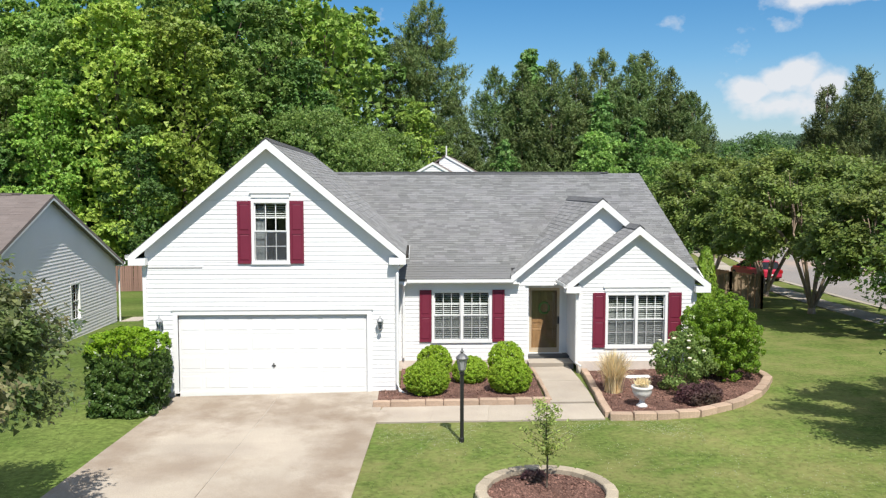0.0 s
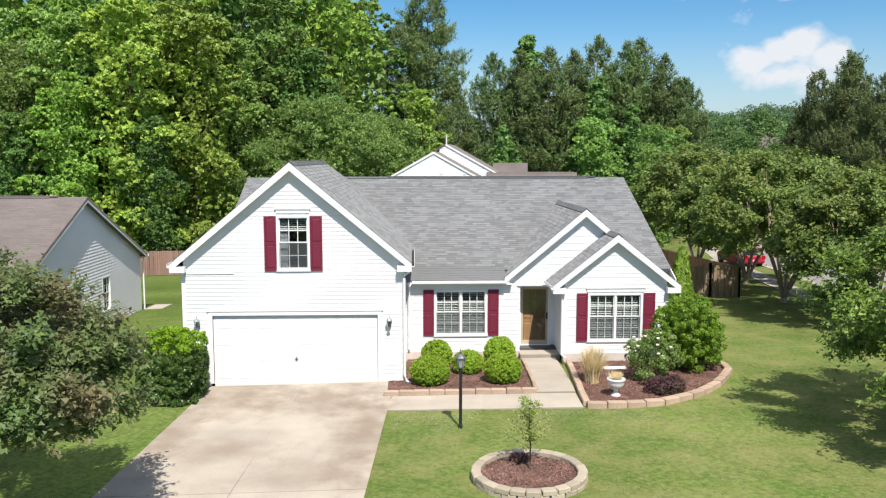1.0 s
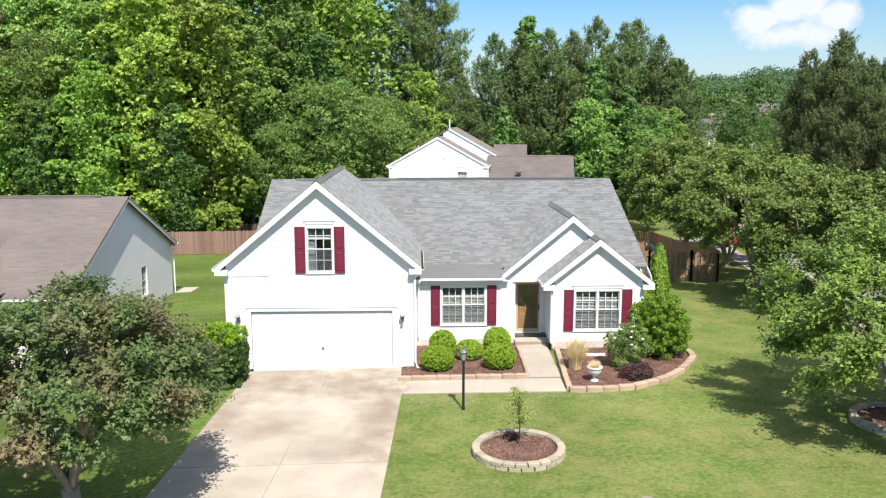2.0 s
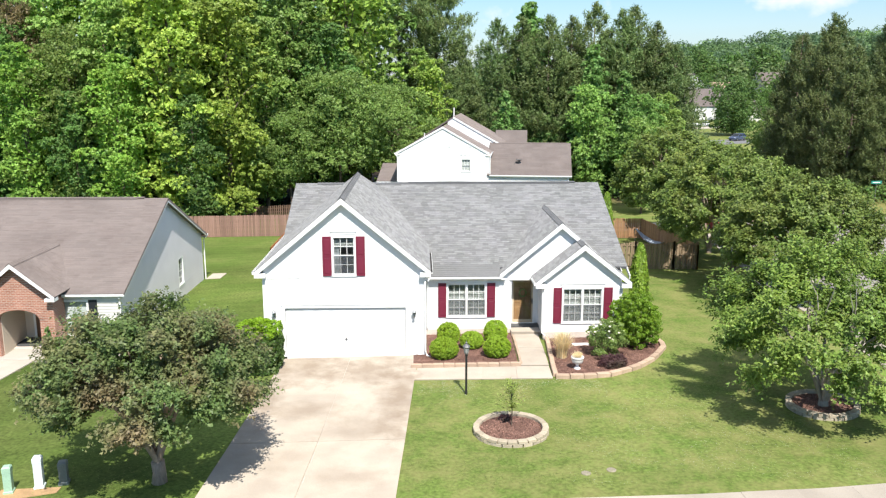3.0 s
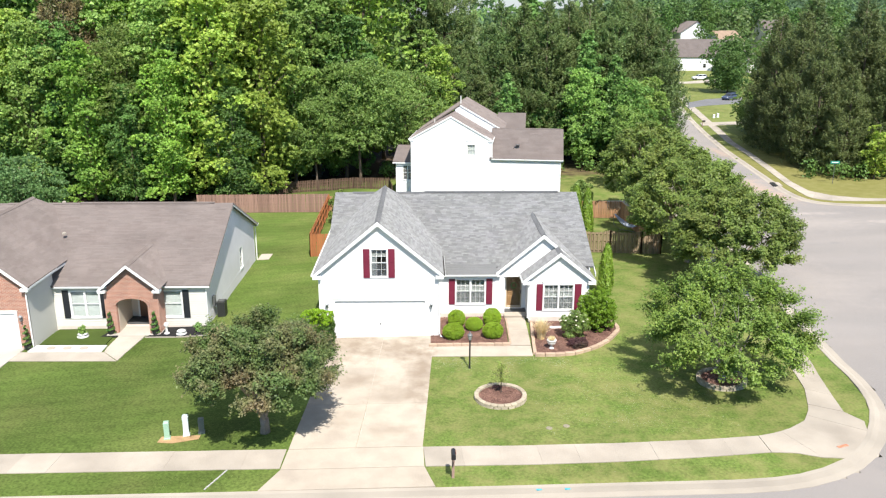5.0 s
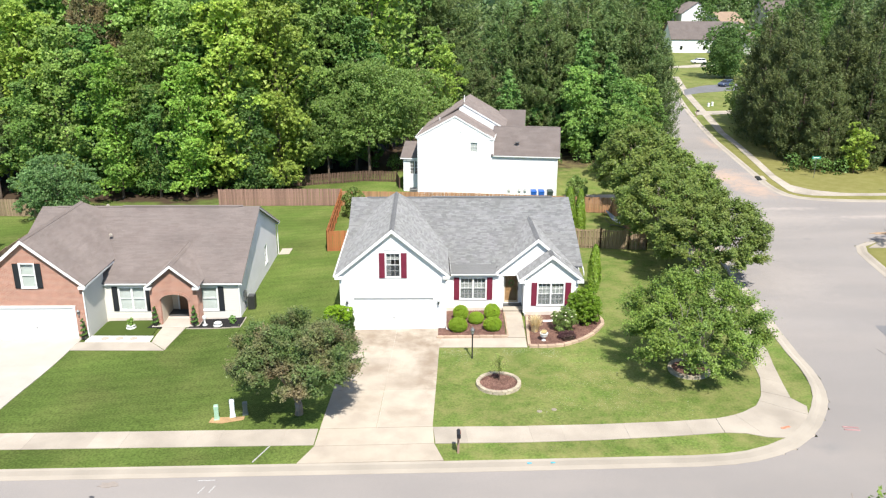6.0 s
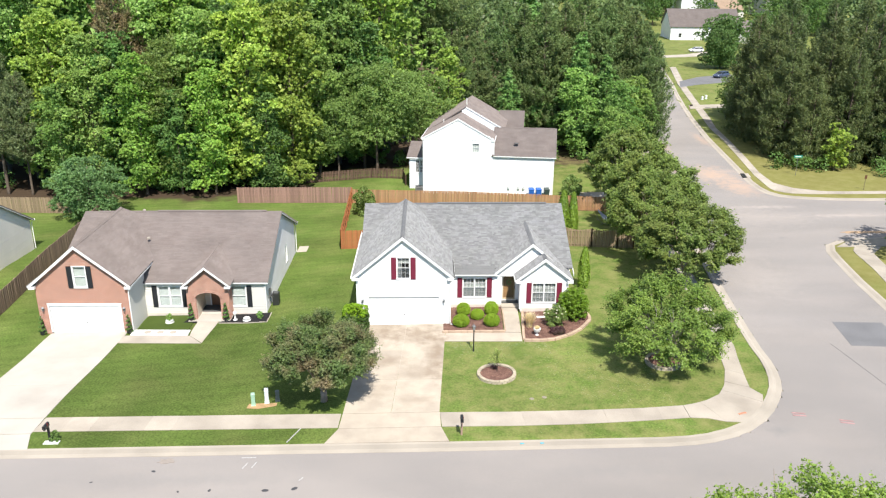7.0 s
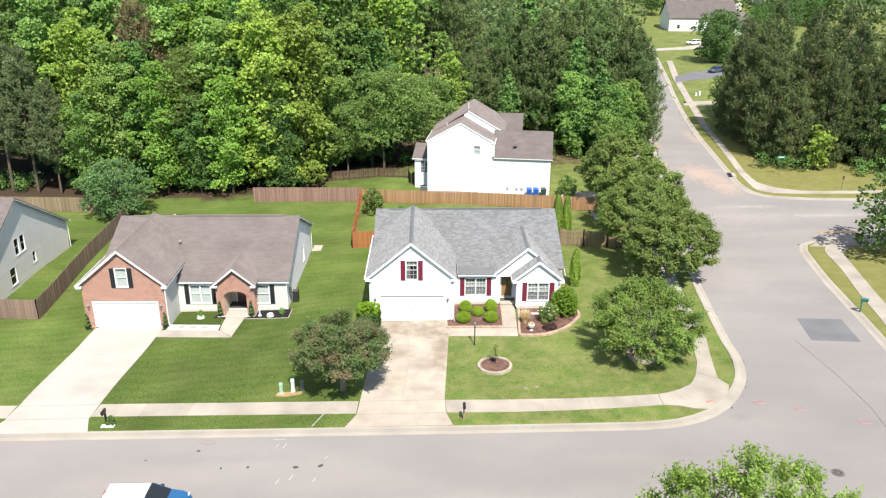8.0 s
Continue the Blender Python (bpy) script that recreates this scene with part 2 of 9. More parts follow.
def rusty_stains(m, spots, tint):
    """Brown run-off stains and tyre dirt with ragged rims, each (x, y, half width, half length)."""
    n, l = m.node_tree.nodes, m.node_tree.links
    p = n["Principled BSDF"]
    src = p.inputs["Base Color"].links[0].from_socket
    geo, nz = n.new("ShaderNodeNewGeometry"), n.new("ShaderNodeTexNoise")
    nz.inputs["Scale"].default_value = 1.4
    nz.inputs["Detail"].default_value = 7
    nz.inputs["Roughness"].default_value = 0.65
    l.new(geo.outputs["Position"], nz.inputs["Vector"])
    for x, y, rx, ry, amount in spots:
        v = n.new("ShaderNodeVectorMath")
        v.operation = "SUBTRACT"
        v.inputs[1].default_value = (x, y, 0)
        l.new(geo.outputs["Position"], v.inputs[0])
        sc = n.new("ShaderNodeVectorMath")
        sc.operation = "MULTIPLY"
        sc.inputs[1].default_value = (1 / rx, 1 / ry, 0)
        l.new(v.outputs[0], sc.inputs[0])
        ln = n.new("ShaderNodeVectorMath")
        ln.operation = "LENGTH"
        l.new(sc.outputs[0], ln.inputs[0])
        ad = n.new("ShaderNodeMath")
        ad.operation = "MULTIPLY_ADD"
        ad.inputs[1].default_value = 2.4
        l.new(nz.outputs["Fac"], ad.inputs[0])
        l.new(ln.outputs["Value"], ad.inputs[2])
        mr = n.new("ShaderNodeMapRange")
        mr.inputs["From Min"].default_value, mr.inputs["From Max"].default_value = 2.3, 1.25
        mr.inputs["To Max"].default_value = amount
        l.new(ad.outputs[0], mr.inputs["Value"])
        mx = n.new("ShaderNodeMix")
        mx.data_type = "RGBA"
        mx.inputs["B"].default_value = (*tint, 1)
        l.new(mr.outputs["Result"], mx.inputs["Factor"])
        l.new(src, mx.inputs["A"])
        src = mx.outputs["Result"]
    l.new(src, p.inputs["Base Color"])


rusty_stains(CONCRETE, ((-5.0, 19.3, 1.8, 2.0, 0.75), (-2.6, 18.9, 2.1, 1.7, 0.7), (-1.4, 16.2, 0.9, 3.8, 0.75), (-4.6, 15.2, 1.7, 0.9, 0.55), (-2.2, 13.6, 1.8, 1.1, 0.45), (-6.1, 16.5, 0.7, 3.0, 0.7), (-2.6, 10.2, 1.3, 0.9, 0.35), (-5.0, 11.5, 1.2, 1.6, 0.3)), (0.205, 0.155, 0.112))
SIDEWALK = mat("sidewalk_concrete", (0.345, 0.306, 0.258), 0.9, 0.14, 0.35, 60, 0.10, 0.25, second=(0.298, 0.262, 0.22), rnd=0.07)
KERB = mat("kerb_concrete", (0.335, 0.298, 0.252), 0.9, 0.12, 0.4, 60, 0.08, 0.2)
ASPHALT = mat("worn_grey_asphalt", (0.228, 0.210, 0.200), 0.9, 0.07, 0.07, 70, 0.14, 0.3, second=(0.252, 0.229, 0.215), stretch=(1, 2.2, 1))
# silt washed over the junction and along the gutters, darker worn spots
rusty_stains(ASPHALT, ((33.4, 66.2, 3.0, 5.0, 0.75), (34.6, 60.0, 2.2, 4.0, 0.7), (29.6, 71.5, 0.9, 9.0, 0.7), (31.6, 84.0, 0.9, 8.0, 0.6), (38.4, 86.0, 0.9, 5.0, 0.6)), (0.40, 0.285, 0.215))
rusty_stains(ASPHALT, ((34.0, 51.2, 4.2, 0.7, 0.6), (41.0, 47.2, 5.0, 0.8, 0.6), (31.5, 47.0, 6.0, 3.5, 0.3), (24.6, 30.0, 3.0, 6.0, 0.25)), (0.37, 0.325, 0.295))
rusty_stains(ASPHALT, ((16.9, 6.4, 0.8, 0.6, 0.6), (30.9, 39.8, 0.5, 0.4, 0.8), (8.0, 3.2, 5.0, 0.7, 0.3), (-14.0, 3.2, 7.0, 0.6, 0.3)), (0.19, 0.182, 0.18))
ASPHALT_NEW = mat("asphalt_patch", (0.165, 0.163, 0.168), 0.9, 0.1, 0.5, 90, 0.15, 0.3)
MULCH = mat("red_brown_bark_mulch", (0.255, 0.142, 0.110), 0.95, 0.25, 1.5, 45, 0.45, 0.8, island=0.5, second=(0.185, 0.100, 0.078))
MULCH_BLACK = mat("black_mulch", (0.022, 0.02, 0.022), 0.95, 0.25, 1.5, 45, 0.45, 0.8, island=0.4)
EDGER = mat("pink_tan_edging_block", (0.44, 0.32, 0.235), 0.9, 0.12, 3, 50, 0.15, 0.3, rnd=0.12)
RINGSTONE = mat("tan_ring_stone", (0.40, 0.34, 0.255), 0.9, 0.12, 3, 50, 0.15, 0.4, rnd=0.15)
FOUND = mat("pale_painted_foundation", (0.60, 0.53, 0.47), 0.9, 0.1, 2, 40, 0.1, 0.2)
BARK = mat("grey_brown_bark", (0.135, 0.105, 0.08), 0.95, 0.2, 2, 25, 0.3, 0.8, stretch=(1, 1, 0.3))
BARK_PALE = mat("smooth_pale_bark", (0.36, 0.275, 0.21), 0.8, 0.2, 2, 20, 0.2, 0.3, second=(0.26, 0.195, 0.15), stretch=(1, 1, 0.3))
FENCE_RED = mat("red_stained_cedar", (0.33, 0.125, 0.05), 0.8, 0.15, 1, 20, 0.15, 0.3, rnd=0.2, stretch=(4, 4, 0.5))
FENCE_GREY = mat("weathered_grey_fence", (0.268, 0.178, 0.140), 0.9, 0.15, 1, 20, 0.15, 0.3, rnd=0.2, stretch=(4, 4, 0.5))
FENCE_AMBER = mat("sun_bleached_cedar", (0.37, 0.195, 0.098), 0.85, 0.2, 1, 20, 0.15, 0.3, rnd=0.24, stretch=(4, 4, 0.5), second=(0.33, 0.21, 0.13))
FENCE_ROSE = mat("weathered_rosy_fence", (0.285, 0.172, 0.135), 0.9, 0.18, 1, 20, 0.15, 0.3, rnd=0.22, stretch=(4, 4, 0.5))
# brown fence wood with the shade of overhanging trees put into its colour
FENCE_SHADED = mat("shade_darkened_fence", (0.13, 0.082, 0.058), 0.9, 0.15, 1, 20, 0.15, 0.3, rnd=0.25, stretch=(4, 4, 0.5))
FENCE_TAN = mat("weathered_tan_fence", (0.27, 0.20, 0.13), 0.9, 0.15, 1, 20, 0.15, 0.3, rnd=0.22, stretch=(4, 4, 0.5))
BRICK = brick_mat("red_brick", (0.41, 0.185, 0.12), (0.32, 0.13, 0.085), (0.50, 0.43, 0.37))
WHITESTONE = mat("white_stone", (0.72, 0.71, 0.68), 0.8, 0.08, 2, 40, 0.06, 0.15)
BLACKPLASTIC = mat("black_plastic", (0.03, 0.032, 0.03), 0.5, 0.1, 3, 40, 0.1, 0.05)


# granules, grit and weathered stone scatter light back the way it came
for rough_one in (SHINGLE, SHINGLE_BROWN, RIDGE, ASPHALT, CONCRETE, SIDEWALK, KERB, BRICK):
    rough_one.node_tree.nodes["Principled BSDF"].inputs["Diffuse Roughness"].default_value = 1.0


def leaf(name, base, second=None, island=0.28, hue=0.012, trans=0.36, rough=0.5, rnd=0.1, ohue=0.0):
    return mat(name, base, rough, 0.18, 0.35, 8, 0.10, 0, island=island, hue=hue, second=second, trans=trans, spec=0.35, rnd=rnd, ohue=ohue)


LF_BRIGHT = leaf("bright_spring_leaf", (0.328, 0.482, 0.081), (0.256, 0.400, 0.076), 0.25, trans=0.26, rnd=0.22, ohue=0.018)
LF_MID = leaf("mid_green_leaf", (0.236, 0.378, 0.086), (0.192, 0.315, 0.078), 0.25, trans=0.25, rnd=0.24, ohue=0.016)
LF_DEEP = leaf("deep_green_leaf", (0.140, 0.248, 0.058), (0.118, 0.212, 0.054), 0.27, trans=0.22, rnd=0.2, ohue=0.01)
LF_BLUE = leaf("cool_green_leaf", (0.165, 0.298, 0.080), (0.175, 0.310, 0.078), trans=0.24, rnd=0.15)
LF_OLIVE = leaf("olive_green_leaf", (0.225, 0.325, 0.085), (0.182, 0.280, 0.076), trans=0.33, rnd=0.1)
LF_PINE = leaf("pine_needle", (0.145, 0.218, 0.070), (0.192, 0.244, 0.086), 0.3, trans=0.27, rnd=0.14, ohue=0.012)
LF_PINE_DARK = leaf("dark_pine_needle", (0.118, 0.162, 0.054), (0.150, 0.184, 0.064), 0.3, trans=0.22, rnd=0.14, ohue=0.012)
LF_RUST = leaf("rusty_pine_needle", (0.215, 0.165, 0.078), (0.160, 0.165, 0.070), trans=0.2)
LF_CREPE = leaf("crepe_leaf_red_tips", (0.135, 0.205, 0.062), (0.235, 0.190, 0.100), island=0.4)
LF_CREPE2 = leaf("crepe_leaf_green", (0.160, 0.230, 0.049), (0.205, 0.252, 0.058), island=0.36, trans=0.27)
LF_LIGHTTREE = leaf("light_feathery_leaf", (0.192, 0.262, 0.064), (0.160, 0.232, 0.060))
LF_BUSH = leaf("yellow_green_bush_leaf", (0.345, 0.490, 0.042), (0.262, 0.415, 0.040))
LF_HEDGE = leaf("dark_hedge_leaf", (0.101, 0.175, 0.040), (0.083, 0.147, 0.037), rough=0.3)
LF_HEDGETOP = leaf("bright_hedge_top_leaf", (0.248, 0.400, 0.022), (0.192, 0.336, 0.022))
LF_SHRUB = leaf("bright_shrub_leaf", (0.232, 0.375, 0.038), (0.182, 0.312, 0.036), rough=0.35)
LF_ROSE = leaf("rose_leaf", (0.195, 0.285, 0.078), (0.240, 0.330, 0.090))
LF_PURPLE = leaf("purple_shrub_leaf", (0.135, 0.062, 0.072), (0.098, 0.088, 0.055))
LF_CYP = leaf("arborvitae_leaf", (0.215, 0.330, 0.036), (0.165, 0.275, 0.034))
LF_STRAW = leaf("straw_grass_blade", (0.80, 0.68, 0.43), (0.84, 0.74, 0.52), trans=0.4)
LF_TIP = leaf("pale_tip_leaf", (0.36, 0.45, 0.12), (0.30, 0.40, 0.10))
LF_STREET = leaf("fresh_street_tree_leaf", (0.235, 0.335, 0.062), (0.190, 0.280, 0.055))
LF_FEATHER = leaf("airy_feathery_leaf", (0.160, 0.244, 0.046), (0.192, 0.272, 0.050), 0.38, trans=0.28)
LF_LAWN = leaf("lawn_tree_leaf", (0.150, 0.255, 0.070), (0.125, 0.215, 0.064), 0.25, trans=0.24, rnd=0)
LF_FAR = leaf("far_wood_leaf", (0.098, 0.165, 0.072), (0.082, 0.142, 0.072), rnd=0)
LF_FAR_MID = leaf("far_wood_mid_leaf", (0.135, 0.225, 0.080), (0.112, 0.190, 0.078), rnd=0)
LF_FAR_LIGHT = leaf("far_wood_pale_leaf", (0.190, 0.310, 0.085), (0.160, 0.265, 0.082), rnd=0)
PETAL = mat("cream_rose_petal", (0.75, 0.70, 0.52), 0.6, 0.05, 3, 30, 0.05, 0)
LF_GREYPINE = leaf("grey_pine_needle", (0.165, 0.218, 0.088), (0.190, 0.226, 0.096), trans=0.24)
SIDING_TAN = mat("beige_grey_siding", (0.74, 0.69, 0.63), 0.6, 0.05, 0.5, 30, 0.03, 0.03)
LF_SAGE = leaf("sage_green_leaf", (0.165, 0.285, 0.098), (0.145, 0.250, 0.092), trans=0.3)
LF_FARTREE = leaf("far_tree_leaf", (0.095, 0.150, 0.046), (0.125, 0.180, 0.052), 0.35, trans=0.2, rnd=0)
BARK_PALE2 = mat("silvery_bark", (0.36, 0.33, 0.29), 0.8, 0.2, 2, 20, 0.2, 0.3, second=(0.28, 0.24, 0.2), stretch=(1, 1, 0.3))
CLEANCON = mat("clean_pale_concrete", (0.46, 0.42, 0.37), 0.9, 0.08, 0.4, 60, 0.08, 0.2, second=(0.43, 0.39, 0.34), rnd=0.03)

# ---- building tools ----


class Geo:
    """A heap of vertices and faces that becomes one mesh."""

    def __init__(self):
        self.v, self.f = [], []

    def poly(self, *pts):
        k = len(self.v)
        self.v += [tuple(p) for p in pts]
        self.f.append(tuple(range(k, k + len(pts))))
        return self

    def hexa(self, a):
        """Eight corners: four below, four above, both anticlockwise from above."""
        k = len(self.v)
        self.v += [tuple(p) for p in a]
        for q in ((3, 2, 1, 0), (4, 5, 6, 7), (0, 1, 5, 4), (1, 2, 6, 5), (2, 3, 7, 6), (3, 0, 4, 7)):
            self.f.append(tuple(k + i for i in q))
        return self

    def box(self, x0, x1, y0, y1, z0, z1):
        return self.hexa([(x0, y0, z0), (x1, y0, z0), (x1, y1, z0), (x0, y1, z0), (x0, y0, z1), (x1, y0, z1), (x1, y1, z1), (x0, y1, z1)])

    def cbox(self, x0, x1, y0, y1, z0, z1, c=0.01):
        """A box with its upper edges chamfered."""
        self.hexa([(x0, y0, z0), (x1, y0, z0), (x1, y1, z0), (x0, y1, z0), (x0, y0, z1 - c), (x1, y0, z1 - c), (x1, y1, z1 - c), (x0, y1, z1 - c)])
        self.f.pop(-5)
        k = len(self.v) - 8
        j = len(self.v)
        self.v += [(x0 + c, y0 + c, z1), (x1 - c, y0 + c, z1), (x1 - c, y1 - c, z1), (x0 + c, y1 - c, z1)]
        self.f.append((j, j + 1, j + 2, j + 3))
        for i in range(4):
            i2 = (i + 1) % 4
            self.f.append((k + 4 + i, k + 4 + i2, j + i2, j + i))
        return self

    def prism(self, pts, z0, z1):
        """A polygon (anticlockwise) in plan pulled up from z0 to z1."""
        k, n = len(self.v), len(pts)
        self.v += [(x, y, z0) for x, y in pts] + [(x, y, z1) for x, y in pts]
        self.f.append(tuple(range(k + n - 1, k - 1, -1)))
        self.f.append(tuple(range(k + n, k + 2 * n)))
        for i in range(n):
            j = (i + 1) % n
            self.f.append((k + i, k + j, k + n + j, k + n + i))
        return self

    def tube(self, path, radii, n=8, caps=True):
        k0 = len(self.v)
        path = [Vector(p) for p in path]
        for i, p in enumerate(path):
            d = (path[min(i + 1, len(path) - 1)] - path[max(i - 1, 0)]).normalized()
            a = d.orthogonal().normalized() if abs(d.z) < 0.9 else Vector((1, 0, 0))
            a = (a - d * a.dot(d)).normalized()
            b = d.cross(a)
            r = radii[i] if isinstance(radii, (list, tuple)) else radii
            for j in range(n):
                t = 2 * math.pi * j / n
                self.v.append(tuple(p + (a * math.cos(t) + b * math.sin(t)) * r))
        for i in range(len(path) - 1):
            for j in range(n):
                j2 = (j + 1) % n
                self.f.append((k0 + i * n + j, k0 + i * n + j2, k0 + (i + 1) * n + j2, k0 + (i + 1) * n + j))
        if caps:
            self.f.append(tuple(k0 + j for j in range(n - 1, -1, -1)))
            self.f.append(tuple(k0 + (len(path) - 1) * n + j for j in range(n)))
        return self

    def lathe(self, prof, x=0, y=0, z=0, n=16):
        """Rings (radius, height) turned about an upright axis."""
        k0 = len(self.v)
        for r, h in prof:
            for j in range(n):
                t = 2 * math.pi * j / n
                self.v.append((x + r * math.cos(t), y + r * math.sin(t), z + h))
        for i in range(len(prof) - 1):
            for j in range(n):
                j2 = (j + 1) % n
                self.f.append((k0 + i * n + j, k0 + i * n + j2, k0 + (i + 1) * n + j2, k0 + (i + 1) * n + j))
        self.f.append(tuple(k0 + j for j in range(n - 1, -1, -1)))
        self.f.append(tuple(k0 + (len(prof) - 1) * n + j for j in range(n)))
        return self

    def mesh(self, name, material, smooth=False):
        me = bpy.data.meshes.new(name)
        me.from_pydata(self.v, [], self.f)
        if material:
            me.materials.append(material)
        if smooth:
            me.polygons.foreach_set("use_smooth", [True] * len(me.polygons))
        me.update()
        return me


def quads_mesh(name, verts, material, per=4):
    """A mesh of loose faces with `per` corners each, from an (n*per, 3) array."""
    verts = np.asarray(verts, dtype=np.float32).reshape(-1, 3)
    nv = len(verts)
    nf = nv // per
    me = bpy.data.meshes.new(name)
    me.vertices.add(nv)
    me.vertices.foreach_set("co", verts.ravel())
    me.loops.add(nv)
    me.loops.foreach_set("vertex_index", np.arange(nv, dtype=np.int32))
    me.polygons.add(nf)
    me.polygons.foreach_set("loop_start", np.arange(0, nv, per, dtype=np.int32))
    me.polygons.foreach_set("loop_total", np.full(nf, per, dtype=np.int32))
    me.materials.append(material)
    me.update(calc_edges=True)
    return me


def thing(name, x=0, y=0, z=0, label="", category="", group="", kind="", rz=0):
    e = new(name)
    e.empty_display_size = 0.2
    e.matrix_basis = pose(x, y, z, 0, 0, rz)
    return tagged(e, label, category, group, kind)


def part(name, geo, material, parent, label="", smooth=False, kind=""):
    """One mesh object under a thing or a part; its coordinates are the parent's own."""
    me = geo.mesh(name, material, smooth) if isinstance(geo, Geo) else geo
    ob = new(name, me)
    ob.parent = parent
    return tagged(ob, label, kind=kind)


def solo(name, geo, material, label, category, group="", kind="", smooth=False):
    me = geo.mesh(name, material, smooth) if isinstance(geo, Geo) else geo
    return tagged(new(name, me), label, category, group, kind)


def sstep(a, b, v):
    t = np.clip((v - a) / (b - a), 0, 1)
    return t * t * (3 - 2 * t)


def ground_z(x, y):
    """The lie of the land: it rises gently to the east and falls away behind the houses."""
    z = 0.018 * np.clip(x, -40, 60) - 0.045 * np.clip(y - 20, 0, 37)
    z = z + 6.0 * sstep(248, 300, y) * sstep(40, 75, x)  # a bank behind the far lots
    z = z - 0.38 * sstep(-10, -15.5, x) * sstep(10, 18.5, y) * (1 - sstep(25, 36, y))
    return z - 0.06 * sstep(9, 13, y) * (1 - sstep(18.0, 21, y)) * sstep(-9, -5, x) * (1 - sstep(10, 16, x))


# ---- roads ----
Y_N, Y_S = 5.25, -3.9  # the front road's asphalt edges


def west_edge(y):
    return np.interp(y, [-80, 5, 13, 20, 27.4, 40, 55, 68, 80, 90, 110, 135, 170, 220], [18.6, 18.9, 19.3, 19.95, 21.0, 23.0, 25.8, 28.7, 31.1, 33.2, 37.2, 41.5, 47, 55])


def east_edge(y):
    return np.interp(y, [-80, 5, 14, 21.3, 28.2, 35.9, 62.7, 70.4, 87, 102, 115, 127, 141, 170, 220], [28.6, 29.1, 29.9, 30.65, 31.6, 33.1, 36.3, 37.2, 39.2, 41.6, 44.0, 46.4, 49.4, 55, 64])


def arc(cx, cy, r, a0, a1, n=14):
    return [(cx + r * math.cos(radians(a0 + (a1 - a0) * i / n)), cy + r * math.sin(radians(a0 + (a1 - a0) * i / n))) for i in range(n + 1)]


def front_edge(x):
    return 5.17 + 0.008 * min(40.0, max(0.0, -x))


edge_nw = [(x, front_edge(x)) for x in np.linspace(-120, 9.0, 40)]
edge_nw += [(10.4, 5.17), (11.9, 5.27), (13.0, 5.47), (14.2, 5.89), (15.4, 6.53), (16.4, 7.36), (17.3, 8.36), (18.1, 9.55), (18.7, 10.65), (19.08, 11.7), (19.36, 12.9), (19.52, 14.2)]
edge_nw += [(float(west_edge(y)), float(y)) for y in np.linspace(16, 215, 70)]
edge_se = [(float(east_edge(y)), float(y)) for y in np.linspace(-75, 33.0, 40)]
edge_se += [(33.05, 35.4), (33.9, 37.3), (35.6, 38.6), (38.2, 39.2), (43.7, 39.9)] + [(x, 39.9 + 0.012 * (x - 43.7)) for x in np.linspace(50, 130, 14)]
edge_ne = [(x, 52.9) for x in np.linspace(130, 50, 14)] + [(46.3, 53.0), (43.0, 53.4), (40.2, 54.0), (38.5, 54.7), (37.2, 55.7), (36.45, 57.3), (36.15, 59.3), (36.2, 62.0)]
edge_ne += [(float(east_edge(y)), float(y)) for y in np.linspace(66, 215, 50)]
edge_sw = [(x, Y_S) for x in np.linspace(-120, 11.0, 40)] + arc(18.7 - 7.5, Y_S - 7.5, 7.5, 90, 0, 14)[1:] + [(float(west_edge(y)), float(y)) for y in np.linspace(-13, -75, 20)]
road_outline = edge_nw + edge_ne[::-1] + edge_se[::-1] + edge_sw[::-1]
RO = np.array(road_outline)


def road_depth(px, py):
    """How far inside the road's outline points lie (negative: outside)."""
    px, py = np.asarray(px, float), np.asarray(py, float)
    inside = np.zeros(px.shape, bool)
    best = np.full(px.shape, 1e9)
    for (x0, y0), (x1, y1) in zip(RO, np.roll(RO, -1, axis=0)):
        dx, dy = x1 - x0, y1 - y0
        if abs(dy) > 1e-9:
            cross = ((y0 > py) != (y1 > py)) & (px < dx * (py - y0) / dy + x0)
            inside ^= cross
        q = np.clip(((px - x0) * dx + (py - y0) * dy) / (dx * dx + dy * dy + 1e-12), 0, 1)
        best = np.minimum(best, np.hypot(px - x0 - q * dx, py - y0 - q * dy))
    return np.where(inside, best, -best)


def grow(lo, hi, step, far):
    inner = list(np.arange(lo, hi + step / 2, step))
    out, s, v = [], step, hi
    while v < far:
        s *= 1.35
        v += s
        out.append(v)
    return [lo - (v - hi) for v in out][::-1] + inner + out


gx = np.array(grow(-44, 62, 0.5, 2600))
gy = np.array(grow(-14, 80, 0.5, 2600))
GX, GY = np.meshgrid(gx, gy)
depth_grid = np.full(GX.shape, -9.0)
near_box = (np.abs(GX) < 160) & (GY > -90) & (GY < 230)
depth_grid[near_box] = road_depth(GX[near_box], GY[near_box])
GZ = ground_z(GX, GY)
bumps = 0.03 * np.sin(GX * 0.31 + 1.3) * np.sin(GY * 0.27) + 0.02 * np.sin(GX * 0.9 + GY * 0.7)
GZ = GZ + bumps * (np.abs(depth_grid) > 3.2) * (GY > 24) - 0.3 * sstep(-0.62, -0.2, depth_grid)


